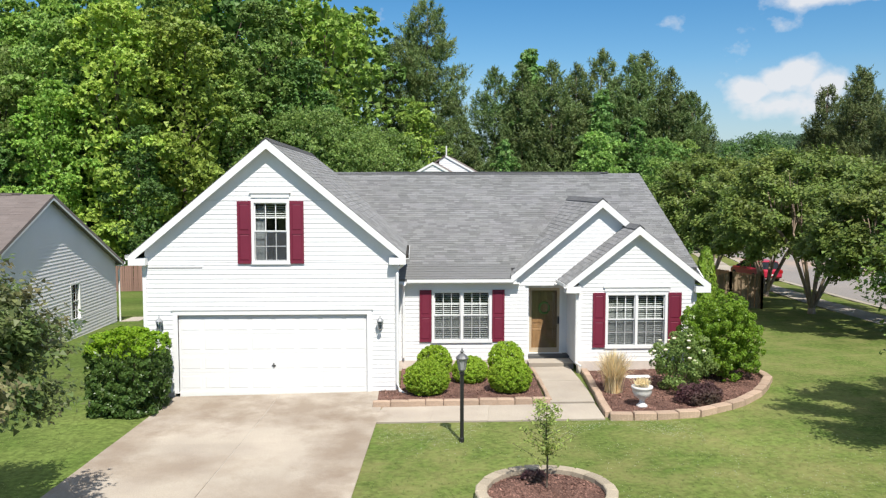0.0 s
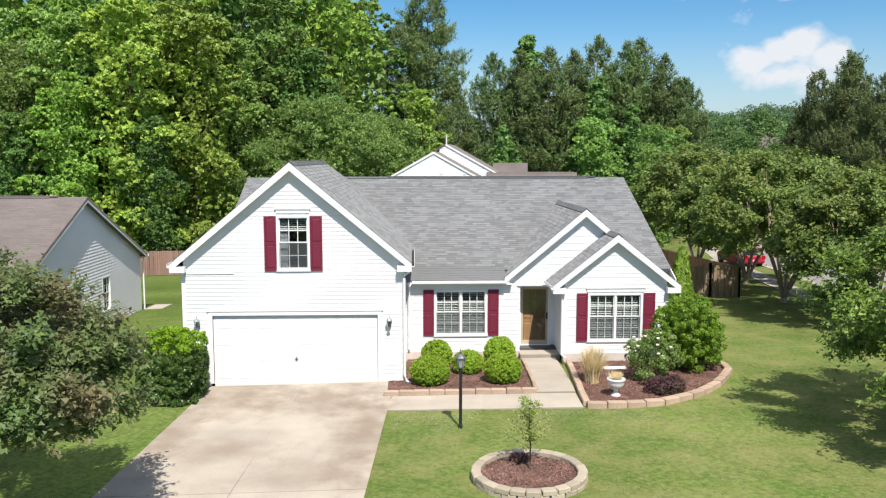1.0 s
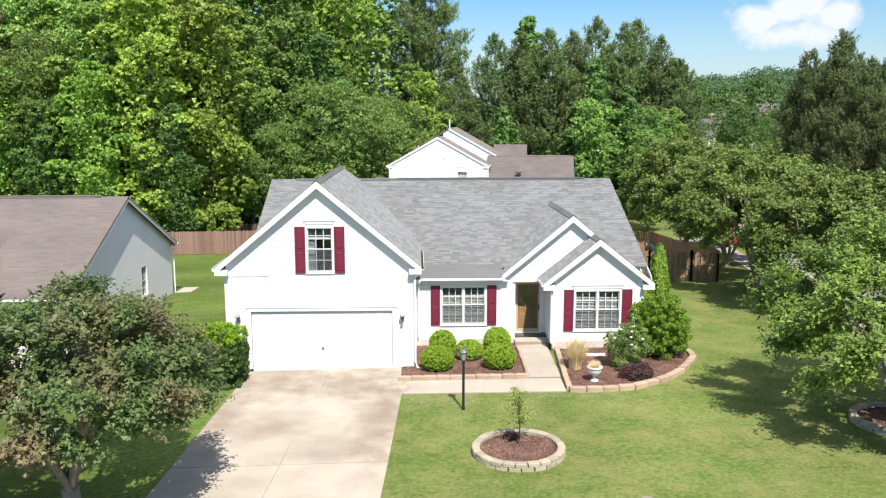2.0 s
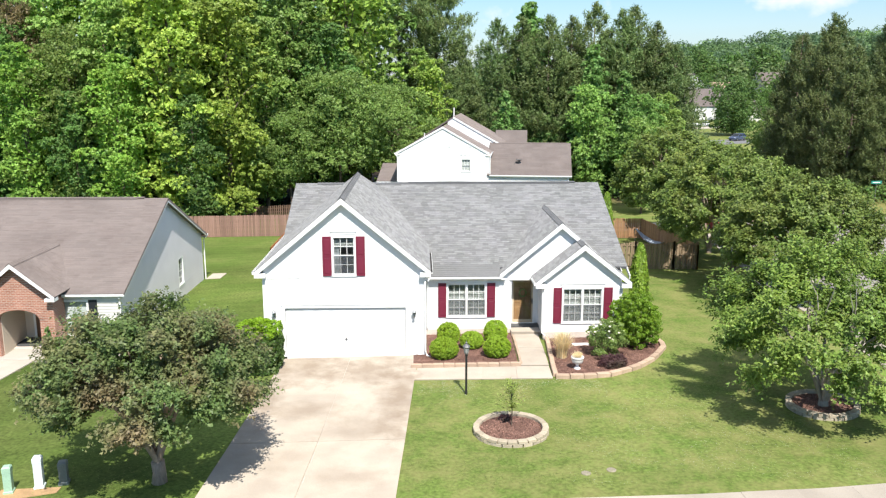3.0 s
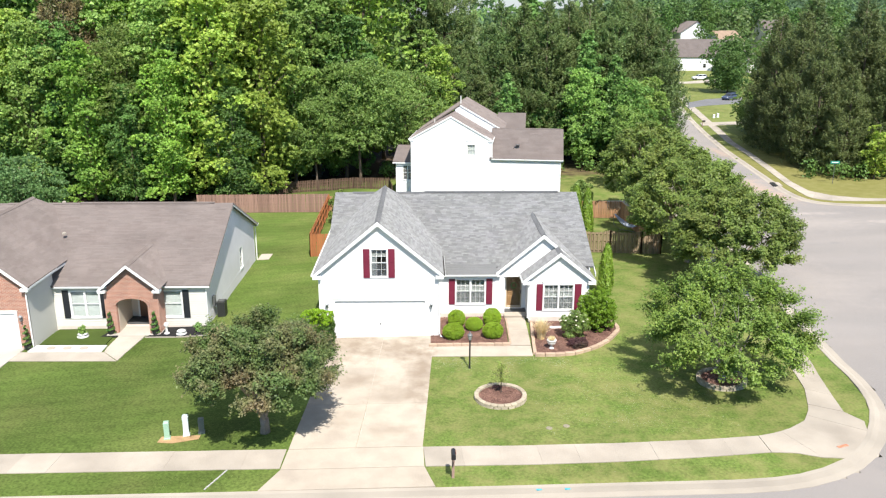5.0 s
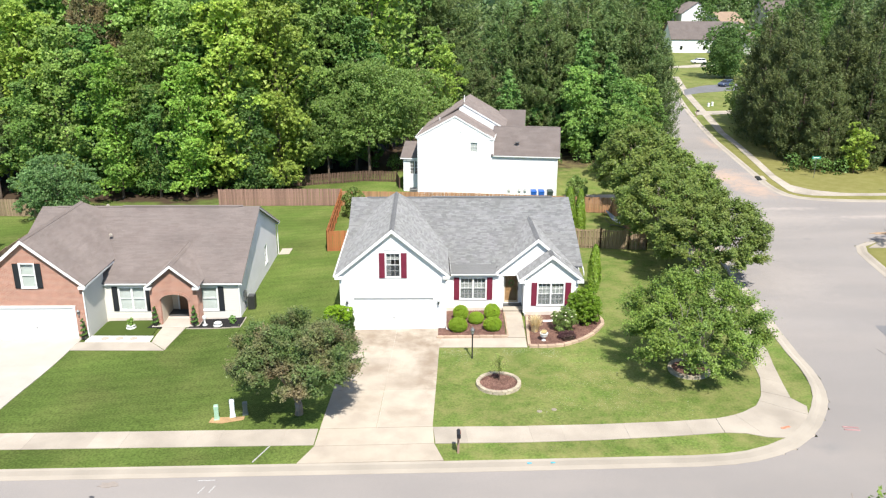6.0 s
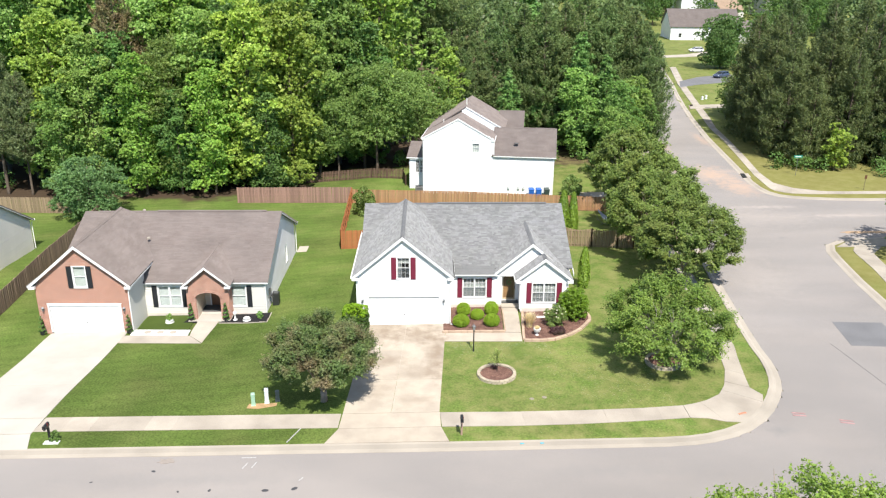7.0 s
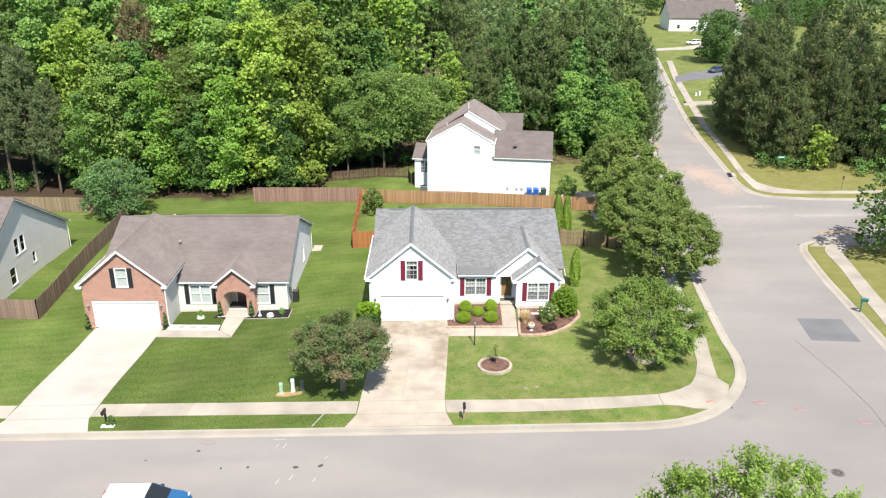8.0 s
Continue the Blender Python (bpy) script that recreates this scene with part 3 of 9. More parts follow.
def grass_mat():
    m = mat("mown_lawn", (0.106, 0.157, 0.034), 0.9, 0.22, 0.2, 9, 0.32, 0.5, second=(0.142, 0.178, 0.048), spec=0.1)
    n, l = m.node_tree.nodes, m.node_tree.links
    p = n["Principled BSDF"]
    src = p.inputs["Base Color"].links[0].from_socket
    geo = n.new("ShaderNodeNewGeometry")
    sp = n.new("ShaderNodeSeparateXYZ")
    l.new(geo.outputs["Position"], sp.inputs[0])
    # bare leaf litter under the woods, dry grass by the far verge
    nz = n.new("ShaderNodeTexNoise")
    nz.inputs["Scale"].default_value = 0.35
    nz.inputs["Detail"].default_value = 6
    l.new(geo.outputs["Position"], nz.inputs["Vector"])

    def mth(op, a, b):
        q = n.new("ShaderNodeMath")
        q.operation = op
        for k, v in enumerate((a, b)):
            if isinstance(v, (int, float)):
                q.inputs[k].default_value = v
            else:
                l.new(v, q.inputs[k])
        return q.outputs[0]

    def step_of(v, a, b):
        r = n.new("ShaderNodeMapRange")
        r.inputs["From Min"].default_value, r.inputs["From Max"].default_value = a, b
        l.new(v, r.inputs["Value"])
        return r.outputs["Result"]

    wob = mth("MULTIPLY", mth("SUBTRACT", nz.outputs["Fac"], 0.5), 9.0)
    wood = mth("MULTIPLY", step_of(mth("ADD", sp.outputs["Y"], wob), 57.5, 59.5), step_of(mth("ADD", sp.outputs["X"], wob), -15.0, -18.0))
    wood2 = mth("MULTIPLY", step_of(mth("ADD", sp.outputs["Y"], wob), 70.0, 72.0), step_of(mth("ADD", sp.outputs["X"], wob), 26.0, 24.0))
    litter = mth("MAXIMUM", wood, wood2)
    mx = n.new("ShaderNodeMix")
    mx.data_type = "RGBA"
    mx.inputs["B"].default_value = (0.075, 0.052, 0.034, 1)
    l.new(litter, mx.inputs["Factor"])
    l.new(src, mx.inputs["A"])
    # dry straw tint on the eastern lawn and verges
    dry = mth("MULTIPLY", mth("MULTIPLY", step_of(mth("ADD", sp.outputs["X"], wob), 26.0, 34.0), mth("ADD", 0.25, step_of(sp.outputs["Y"], 95.0, 75.0))), 0.6)
    mx2 = n.new("ShaderNodeMix")
    mx2.data_type = "RGBA"
    mx2.inputs["B"].default_value = (0.21, 0.185, 0.062, 1)
    l.new(dry, mx2.inputs["Factor"])
    l.new(mx.outputs["Result"], mx2.inputs["A"])
    # yellow wear in patches on the home lawn
    nz2 = n.new("ShaderNodeTexNoise")
    nz2.inputs["Scale"].default_value = 0.9
    nz2.inputs["Detail"].default_value = 8
    nz2.inputs["Roughness"].default_value = 0.65
    l.new(geo.outputs["Position"], nz2.inputs["Vector"])
    wear = mth("MULTIPLY", mth("MULTIPLY", step_of(nz2.outputs["Fac"], 0.40, 0.70), step_of(sp.outputs["X"], -6.0, 0.0)), 0.7)
    mx3 = n.new("ShaderNodeMix")
    mx3.data_type = "RGBA"
    mx3.inputs["B"].default_value = (0.255, 0.235, 0.095, 1)
    l.new(wear, mx3.inputs["Factor"])
    l.new(mx2.outputs["Result"], mx3.inputs["A"])
    # mowing lanes on the western lawns
    wv = n.new("ShaderNodeTexWave")
    wv.wave_type, wv.bands_direction = "BANDS", "X"
    wv.inputs["Scale"].default_value = 0.3
    wv.inputs["Distortion"].default_value = 5.0
    wv.inputs["Detail"].default_value = 2
    mp = n.new("ShaderNodeMapping")
    mp.inputs["Rotation"].default_value = (0, 0, radians(80))
    l.new(geo.outputs["Position"], mp.inputs["Vector"])
    l.new(mp.outputs["Vector"], wv.inputs["Vector"])
    lane = mth("ADD", 1.0, mth("MULTIPLY", mth("MULTIPLY", mth("SUBTRACT", wv.outputs["Fac"], 1.4), 0.10), step_of(sp.outputs["X"], -7.0, -9.0)))
    sc = n.new("ShaderNodeVectorMath")
    sc.operation = "SCALE"
    l.new(mx3.outputs["Result"], sc.inputs[0])
    # the neighbour's thicker, darker turf before the brick house
    turf = mth("MULTIPLY", mth("MULTIPLY", step_of(sp.outputs["X"], -8.2, -9.2), step_of(sp.outputs["X"], -23.6, -23.2)), step_of(mth("ADD", sp.outputs["Y"], mth("MULTIPLY", wob, 0.3)), 24.0, 20.0))
    lane = mth("MULTIPLY", lane, mth("SUBTRACT", 1.0, mth("MULTIPLY", turf, 0.2)))
    l.new(lane, sc.inputs["Scale"])
    l.new(sc.outputs[0], p.inputs["Base Color"])
    return m


GRASS = grass_mat()
gm = Geo()
nxg, nyg = len(gx), len(gy)
gm.v = [tuple(r) for r in np.stack([GX.ravel(), GY.ravel(), GZ.ravel()], 1).tolist()]
gm.f = [(j * nxg + i, j * nxg + i + 1, (j + 1) * nxg + i + 1, (j + 1) * nxg + i) for j in range(nyg - 1) for i in range(nxg - 1)]
solo("ground", gm, GRASS, "mown green lawn with paler worn patches", "ground", kind="structure", smooth=True)

# the asphalt, a little below the lawn
rx_ = np.concatenate([np.arange(-120, -46, 4.0), np.arange(-46, 62, 0.35), np.arange(62, 130, 4.0)])
ry_ = np.concatenate([np.arange(-74, -14, 4.0), np.arange(-14, 72, 0.35), np.arange(72, 214, 1.5)])
RX, RY = np.meshgrid(rx_, ry_)
RD = road_depth(RX, RY)
RZ = ground_z(RX, RY) - 0.10
keep = RD > -0.3
rm = Geo()
index = -np.ones(RX.shape, int)
cells = keep[:-1, :-1] & keep[1:, :-1] & keep[:-1, 1:] & keep[1:, 1:]
for j, i in zip(*np.nonzero(cells)):
    q = []
    for a, b in ((j, i), (j, i + 1), (j + 1, i + 1), (j + 1, i)):
        if index[a, b] < 0:
            index[a, b] = len(rm.v)
            rm.v.append((float(RX[a, b]), float(RY[a, b]), float(RZ[a, b])))
        q.append(int(index[a, b]))
    rm.f.append(tuple(q))
road = solo("road", rm, ASPHALT, "worn pale grey asphalt street with faint cracks", "road", kind="structure", smooth=True)


def kerb(name, edge, side):
    """Rolled kerb and gutter along the edge of the asphalt; side +1: the lawn lies to the left of the way."""
    # profile: offset from the asphalt edge towards the lawn, height over the lawn
    prof = [(-0.05, -0.14), (0.0, -0.088), (0.30, -0.075), (0.42, -0.02), (0.52, 0.028), (0.68, 0.035), (0.72, 0.02), (0.73, -0.2)]
    pts = np.array(edge)
    d = np.gradient(pts, axis=0)
    nrm = np.stack([-d[:, 1], d[:, 0]], 1) / np.linalg.norm(d, axis=1)[:, None] * side
    g = Geo()
    for p, nn in zip(pts, nrm):
        for o, h in prof:
            x, y = p + nn * o
            g.v.append((float(x), float(y), float(ground_z(x, y) + h)))
    k = len(prof)
    for i in range(len(pts) - 1):
        for j in range(k - 1):
            q = (i * k + j, (i + 1) * k + j, (i + 1) * k + j + 1, i * k + j + 1)
            g.f.append(q if side > 0 else q[::-1])
    return solo(name, g, KERB, "pale concrete rolled kerb and gutter", "kerb", kind="structure")


def dense(edge, step=0.6):
    out = []
    for (x0, y0), (x1, y1) in zip(edge[:-1], edge[1:]):
        k = max(1, int(math.hypot(x1 - x0, y1 - y0) / step))
        out += [(x0 + (x1 - x0) * i / k, y0 + (y1 - y0) * i / k) for i in range(k)]
    return out + [edge[-1]]


kerb("kerb_home_side", dense(edge_nw), 1)
kerb("kerb_far_side", dense(edge_se), -1)
kerb("kerb_wood_side", dense(edge_ne), -1)
kerb("kerb_south_side", dense(edge_sw), -1)


def drape(poly, step=0.5, lift=0.02, skirt=0.12):
    """A convex polygon (anticlockwise, in plan) laid on the land as a thin slab with sides."""
    g = Geo()
    ring = dense(poly + [poly[0]], step)[:-1]
    cx, cy = sum(p[0] for p in poly) / len(poly), sum(p[1] for p in poly) / len(poly)
    rings = 5
    n = len(ring)
    for r in range(rings):
        s = 1 - r / rings
        for x, y in ring:
            px, py = cx + (x - cx) * s, cy + (y - cy) * s
            g.v.append((px, py, float(ground_z(px, py)) + lift))
    g.v.append((cx, cy, float(ground_z(cx, cy)) + lift))
    for r in range(rings - 1):
        for i in range(n):
            j = (i + 1) % n
            g.f.append((r * n + i, r * n + j, (r + 1) * n + j, (r + 1) * n + i))
    for i in range(n):
        g.f.append(((rings - 1) * n + i, (rings - 1) * n + (i + 1) % n, rings * n))
    k = len(g.v)
    for x, y in ring:
        g.v.append((x, y, float(ground_z(x, y)) + lift - skirt))
    for i in range(n):
        j = (i + 1) % n
        g.f.append((k + i, k + j, j, i))
    return g


def slab_path(parent, name, left, right, material, lift=0.03, length=1.5, gap=0.002):
    """Concrete slabs, one piece each, between two lines of points that run side by side."""
    L, R = np.array(left, float), np.array(right, float)

    def along(P):
        s = np.concatenate([[0], np.cumsum(np.linalg.norm(np.diff(P, axis=0), axis=1))])
        return s / s[-1], s[-1]

    sl, tl = along(L)
    sr, tr = along(R)
    n = max(1, round((tl + tr) / 2 / length))
    e = gap / ((tl + tr) / 2)

    def at(P, s, t):
        return np.array([np.interp(t, s, P[:, 0]), np.interp(t, s, P[:, 1])])

    for i in range(n):
        a, b = i / n + e, (i + 1) / n - e
        pl = [tuple(at(R, sr, a)), tuple(at(R, sr, (a + b) / 2)), tuple(at(R, sr, b)), tuple(at(L, sl, b)), tuple(at(L, sl, (a + b) / 2)), tuple(at(L, sl, a))]
        pl = [(float(x), float(y)) for x, y in pl]
        part(name, drape(pl, 0.8, lift + 0.004 * math.sin(i * 2.3)), material, parent)
        # bedding under the joint
        a, b = i / n - 0.03 / tl, i / n + 0.03 / tl
        if i:
            jl = [at(R, sr, a), at(R, sr, b), at(L, sl, b), at(L, sl, a)]
            part("joint", drape([(float(x), float(y)) for x, y in jl], 0.8, lift - 0.008, 0.05), material, parent)


def flat_patch(name, poly, material, lift, label, category, kind="structure"):
    return solo(name, drape(poly, 0.5, lift, 0.08), material, label, category, kind=kind)


# driveway: slabs in two columns
drive = thing("driveway", -3.7, 14, 0, "pale stained concrete driveway with cut joints", "driveway", kind="structure")
drive.matrix_basis = Matrix.Identity(4)


def col(xa, xb):
    return [(-6.12 + (5.4) * xa, 20.42), (-6.72 + 5.4 * xa, 8.86)], [(-6.12 + 5.4 * xb, 20.42), (-6.72 + 5.4 * xb, 8.86)]


part("joint", drape([(-3.46, 20.42), (-3.99, 8.86), (-3.95, 8.86), (-3.42, 20.42)], 0.8, 0.031, 0.05), CLEANCON, drive)
for xa, xb in ((0.0, 0.4987), (0.5013, 1.0)):
    lf, rt = col(xa, xb)
    slab_path(drive, "slab", rt, lf, CONCRETE, 0.035, 3.9)
slab_path(drive, "slab", [(-1.3, 8.82), (-1.25, 7.35)], [(-6.72, 8.82), (-6.8, 7.35)], CONCRETE, 0.035, 1.5)
slab_path(drive, "apron_slab", [(-1.25, 7.32), (-0.85, 5.95)], [(-6.8, 7.32), (-7.4, 5.95)], CONCRETE, 0.035, 1.4)

ndrive = thing("neighbour_driveway", 0, 0, 0, "clean pale concrete driveway of the brick house", "driveway", kind="structure")
slab_path(ndrive, "slab", [(-22.95, 20.95), (-23.36, 9.1)], [(-28.25, 20.95), (-28.5, 9.1)], CLEANCON, 0.035, 4.0)
slab_path(ndrive, "slab", [(-23.36, 9.05), (-23.4, 7.5)], [(-28.5, 9.05), (-28.6, 7.5)], CLEANCON, 0.035, 1.6)
slab_path(ndrive, "apron_slab", [(-23.4, 7.45), (-22.9, 5.98)], [(-28.6, 7.45), (-29.2, 5.98)], CLEANCON, 0.035, 1.5)

pave = thing("pavement", 0, 0, 0, "pale concrete pavement slabs between lawn and verge", "pavement", kind="structure")
slab_path(pave, "slab", [(-6.8, 8.86), (-23.3, 9.12)], [(-6.85, 7.45), (-23.4, 7.7)], SIDEWALK, 0.03, 1.55)
slab_path(pave, "slab", [(-28.6, 9.15), (-60, 9.4)], [(-28.6, 7.7), (-60, 8.0)], SIDEWALK, 0.03, 1.55)
slab_path(pave, "slab", [(-1.2, 7.36), (3, 7.28), (6.2, 7.32), (9.7, 7.5), (12.4, 7.72)], [(-1.3, 8.8), (2.76, 8.7), (6.4, 8.7), (10.0, 8.8), (12.4, 9.0)], SIDEWALK, 0.03, 1.55)
slab_path(pave, "ramp_slab", [(12.42, 7.72), (13.6, 7.6), (14.75, 6.96), (16.15, 7.9), (17.4, 9.75), (16.86, 10.8)], [(12.42, 9.0), (13.2, 9.2), (13.9, 9.5), (14.83, 10.14), (15.4, 11.0), (15.65, 11.57)], SIDEWALK, 0.03, 1.5)
slab_path(pave, "slab", [(16.86, 10.84), (17.16, 12.67), (17.54, 14.68), (17.85, 16), (18.4, 22), (19.2, 28), (21.0, 40), (23.8, 55), (26.7, 68), (29.2, 80)], [(15.65, 11.6), (16.2, 13.1), (16.5, 14.9), (16.7, 16.3), (17.2, 22), (18.0, 28), (19.7, 40), (22.5, 55), (25.3, 68), (27.8, 80)], SIDEWALK, 0.03, 1.55)
pave2 = thing("far_pavement", 0, 0, 0, "sunlit concrete pavement across the side street", "pavement", kind="structure")
slab_path(pave2, "slab", [(31.4, 2), (31.5, 14), (31.9, 18), (33.0, 24), (34.4, 30), (35.2, 35), (36.6, 37.3)][::-1], [(33.0, 2), (33.1, 14), (33.4, 18.6), (34.4, 24), (35.7, 30), (36.6, 34.2), (38.2, 36.0)][::-1], SIDEWALK, 0.03, 1.6)
slab_path(pave2, "slab", [(70, 55.5), (48, 55.7), (44.5, 55.9), (41.0, 56.15), (38.9, 56.7), (37.6, 58.2), (37.75, 60.4), (38.1, 64.7), (39.7, 74.8), (41.2, 84.7), (42.3, 94.3), (43.9, 103), (46.3, 116), (50.8, 140), (57, 168)][::-1], [(70, 56.8), (48.4, 57.0), (45.2, 57.1), (43.0, 57.35), (40.3, 58.9), (39.0, 61.2), (39.2, 65.9), (40.5, 73.8), (41.9, 83.2), (43.3, 94.2), (45.2, 103), (47.6, 116), (52.2, 140), (58.5, 168)][::-1], SIDEWALK, 0.03, 1.9)

# walks up to the doors
fwalk = thing("front_walk", 0, 0, 0, "concrete walk from the driveway to the front door", "walk", kind="structure")
slab_path(fwalk, "slab", [(-0.98, 17.78), (3.2, 17.6), (4.3, 17.56)], [(-0.75, 18.96), (3.2, 18.86), (4.34, 18.8)], CONCRETE, 0.035, 1.35)
slab_path(fwalk, "slab", [(4.34, 18.82), (4.52, 23.0)], [(3.22, 18.88), (3.42, 23.0)], CONCRETE, 0.075, 2.1)
nwalk = thing("neighbour_walk", 0, 0, 0, "pale concrete walk to the brick porch", "walk", kind="structure")
slab_path(nwalk, "slab", [(-23.0, 19.15), (-17.3, 18.85)], [(-23.0, 20.3), (-18.4, 20.05)], SIDEWALK, 0.035, 1.5)
slab_path(nwalk, "slab", [(-17.27, 18.9), (-17.1, 21.0), (-17.0, 22.7)], [(-18.4, 20.1), (-18.5, 21.0), (-18.5, 22.7)], SIDEWALK, 0.04, 1.5)
# asphalt repair, seams
flat_patch("asphalt_patch", [(25.5, 16.1), (28.9, 15.7), (29.25, 19.4), (25.95, 19.7)], ASPHALT_NEW, -0.092, "dark rectangular asphalt repair in the street", "asphalt patch")

# ---- houses ----


class Face:
    """A wall's own frame: u along it, d outwards, z up."""

    def __init__(self, origin, u, n):
        self.o, self.u, self.n = Vector((*origin, 0)), Vector((*u, 0)), Vector((*n, 0))

    def __call__(self, u, d, z):
        p = self.o + self.u * u + self.n * d
        return (p.x, p.y, z)

    def box(self, g, u0, u1, d0, d1, z0, z1):
        """Works whichever way u and d turn."""
        a = [self(u0, d0, z0), self(u1, d0, z0), self(u1, d1, z0), self(u0, d1, z0), self(u0, d0, z1), self(u1, d0, z1), self(u1, d1, z1), self(u0, d1, z1)]
        if (self.u.x * self.n.y - self.u.y * self.n.x) < 0:
            a = [a[3], a[2], a[1], a[0], a[7], a[6], a[5], a[4]]
        return g.hexa(a)

    def wedge(self, g, ua0, ua1, za, da0, da1, ub0, ub1, zb, db0, db1):
        a = [self(ua0, da1, za), self(ua1, da1, za), self(ua1, da0, za), self(ua0, da0, za), self(ub0, db1, zb), self(ub1, db1, zb), self(ub1, db0, zb), self(ub0, db0, zb)]
        if (self.u.x * self.n.y - self.u.y * self.n.x) > 0:
            a = [a[3], a[2], a[1], a[0], a[7], a[6], a[5], a[4]]
        return g.hexa(a)


def spans(za, zb, left, right, holes):
    """What is left of a band of wall between its sloping ends when the holes are cut out: (u0 below, u1 below, u0 above, u1 above)."""
    zm = (za + zb) / 2
    cuts = sorted((h[0], h[1]) for h in holes if h[2] < zm < h[3])
    out, s = [], None
    for a, b in cuts:
        out.append((s, a))
        s = b
    out.append((s, None))
    res = []
    for a, b in out:
        u0a, u0b = (left(za), left(zb)) if a is None else (a, a)
        u1a, u1b = (right(za), right(zb)) if b is None else (b, b)
        if u1a - u0a > 0.02:
            res.append((u0a, u1a, u0b, max(u1b, u0b + 0.001)))
    return res


def levels(z0, z1, step, holes):
    zs = {round(z0, 4), round(z1, 4)}
    k = 1
    while z0 + k * step < z1:
        zs.add(round(z0 + k * step, 4))
        k += 1
    for h in holes:
        for z in h[2:4]:
            if z0 < z < z1:
                zs.add(round(z, 4))
    zs = sorted(zs)
    out = [zs[0]]
    for z in zs[1:]:
        if z - out[-1] > 0.012:
            out.append(z)
        else:
            out[-1] = z if z in [h[2] for h in holes] + [h[3] for h in holes] else out[-1]
    return out


def wall(house, face, u0, u1, z0, eave, material, holes=(), gable=None, step=0.117, pieces=True, siding=True, thick=0.14, slope=0.84, name="wall"):
    """A wall from z0 up to the eave, with a gable to the ridge point (u, z) if there is one; lap siding hangs on it, a board a piece."""

    def left(z):
        return u0 if z <= eave or not gable else min(gable[0] - 0.01, max(u0, gable[0] - (gable[1] - z) / slope))

    def right(z):
        return u1 if z <= eave or not gable else max(gable[0] + 0.01, min(u1, gable[0] + (gable[1] - z) / slope))

    top = gable[1] - 0.06 if gable else eave
    w = None
    zs = levels(z0, top, 9.0, list(holes) + ([(0, 0, eave, eave)] if gable else []))
    for za, zb in zip(zs[:-1], zs[1:]):
        for a0, a1, b0, b1 in spans(za, zb, left, right, holes):
            core = Geo()
            face.wedge(core, a0, a1, za, -thick, -0.012, b0, b1, zb, -thick, -0.012)
            panel = part(name, core, material, house)
            w = w or panel
    if not siding:
        return w
    joined = Geo()
    lap = 0.009 if pieces else 0.024
    zs = levels(z0, top, step if pieces else 0.135, holes)
    for za, zb in zip(zs[:-1], zs[1:]):
        for a0, a1, b0, b1 in spans(za, zb, left, right, holes):
            g = Geo() if pieces else joined
            face.wedge(g, a0, a1, za, -0.012, lap, b0, b1, zb, -0.012, -0.002)
            if pieces:
                part("siding_board", g, material, w)
    if not pieces:
        part("siding", joined, material, w)
    return w


def slope_plane(house, e0, e1, r0, r1, material, name="roof", thick=0.11, tabs=True, loose=0, exposure=0.145, tabw=0.33, seed=1):
    """A sloping roof plane from the eave e0-e1 to the ridge r0-r1 with shingle courses laid on it."""
    E0, E1, R0, R1v = Vector(e0), Vector(e1), Vector(r0), Vector(r1)
    nrm = (E1 - E0).cross(R0 - E0).normalized()
    if nrm.z < 0:
        nrm = -nrm
    g = Geo()
    low = [p - nrm * thick for p in (E0, E1, R1v, R0)]
    up = [p for p in (E0, E1, R1v, R0)]
    if (E1 - E0).cross(R0 - E0).z < 0:
        low, up = low[::-1], up[::-1]
    g.hexa(low + up)
    deck = part(name, g, material, house)
    if not tabs:
        return deck
    rg = random.Random(seed)
    run = ((R0 + R1v) / 2 - (E0 + E1) / 2).length
    wide = (E1 - E0).length
    nrow = int(run / exposure)
    joined = Geo()
    for i in range(nrow + 1):
        t0, t1 = i * exposure / run, min(1.0, (i + 1.12) * exposure / run)
        if t0 >= 1:
            break
        a, b = E0.lerp(R0, t0), E1.lerp(R1v, t0)
        c, d = E0.lerp(R0, t1), E1.lerp(R1v, t1)
        x = -rg.uniform(0, tabw)
        while x < wide:
            w = tabw * rg.choice((0.55, 0.8, 1.0, 1.0, 1.3))
            s0, s1 = max(0.0, x) / wide, min(wide, x + w - 0.006) / wide
            x += w
            if s1 - s0 < 0.002:
                continue
            lift = (0.007 if material is SHINGLE_BROWN else 0.011) + rg.uniform(-0.003, 0.004)
            q = [a.lerp(b, s0), a.lerp(b, s1), c.lerp(d, s1), c.lerp(d, s0)]
            hx = [p + nrm * 0.001 for p in q] + [q[0] + nrm * lift, q[1] + nrm * lift, q[2] + nrm * 0.004, q[3] + nrm * 0.004]
            if (E1 - E0).cross(R0 - E0).z < 0:
                hx = [hx[1], hx[0], hx[3], hx[2], hx[5], hx[4], hx[7], hx[6]]
            if i < loose:
                part("shingle", Geo().hexa(hx), material, deck)
            else:
                joined.hexa(hx)
    part("shingles", joined, material, deck, kind="stuff")
    return deck


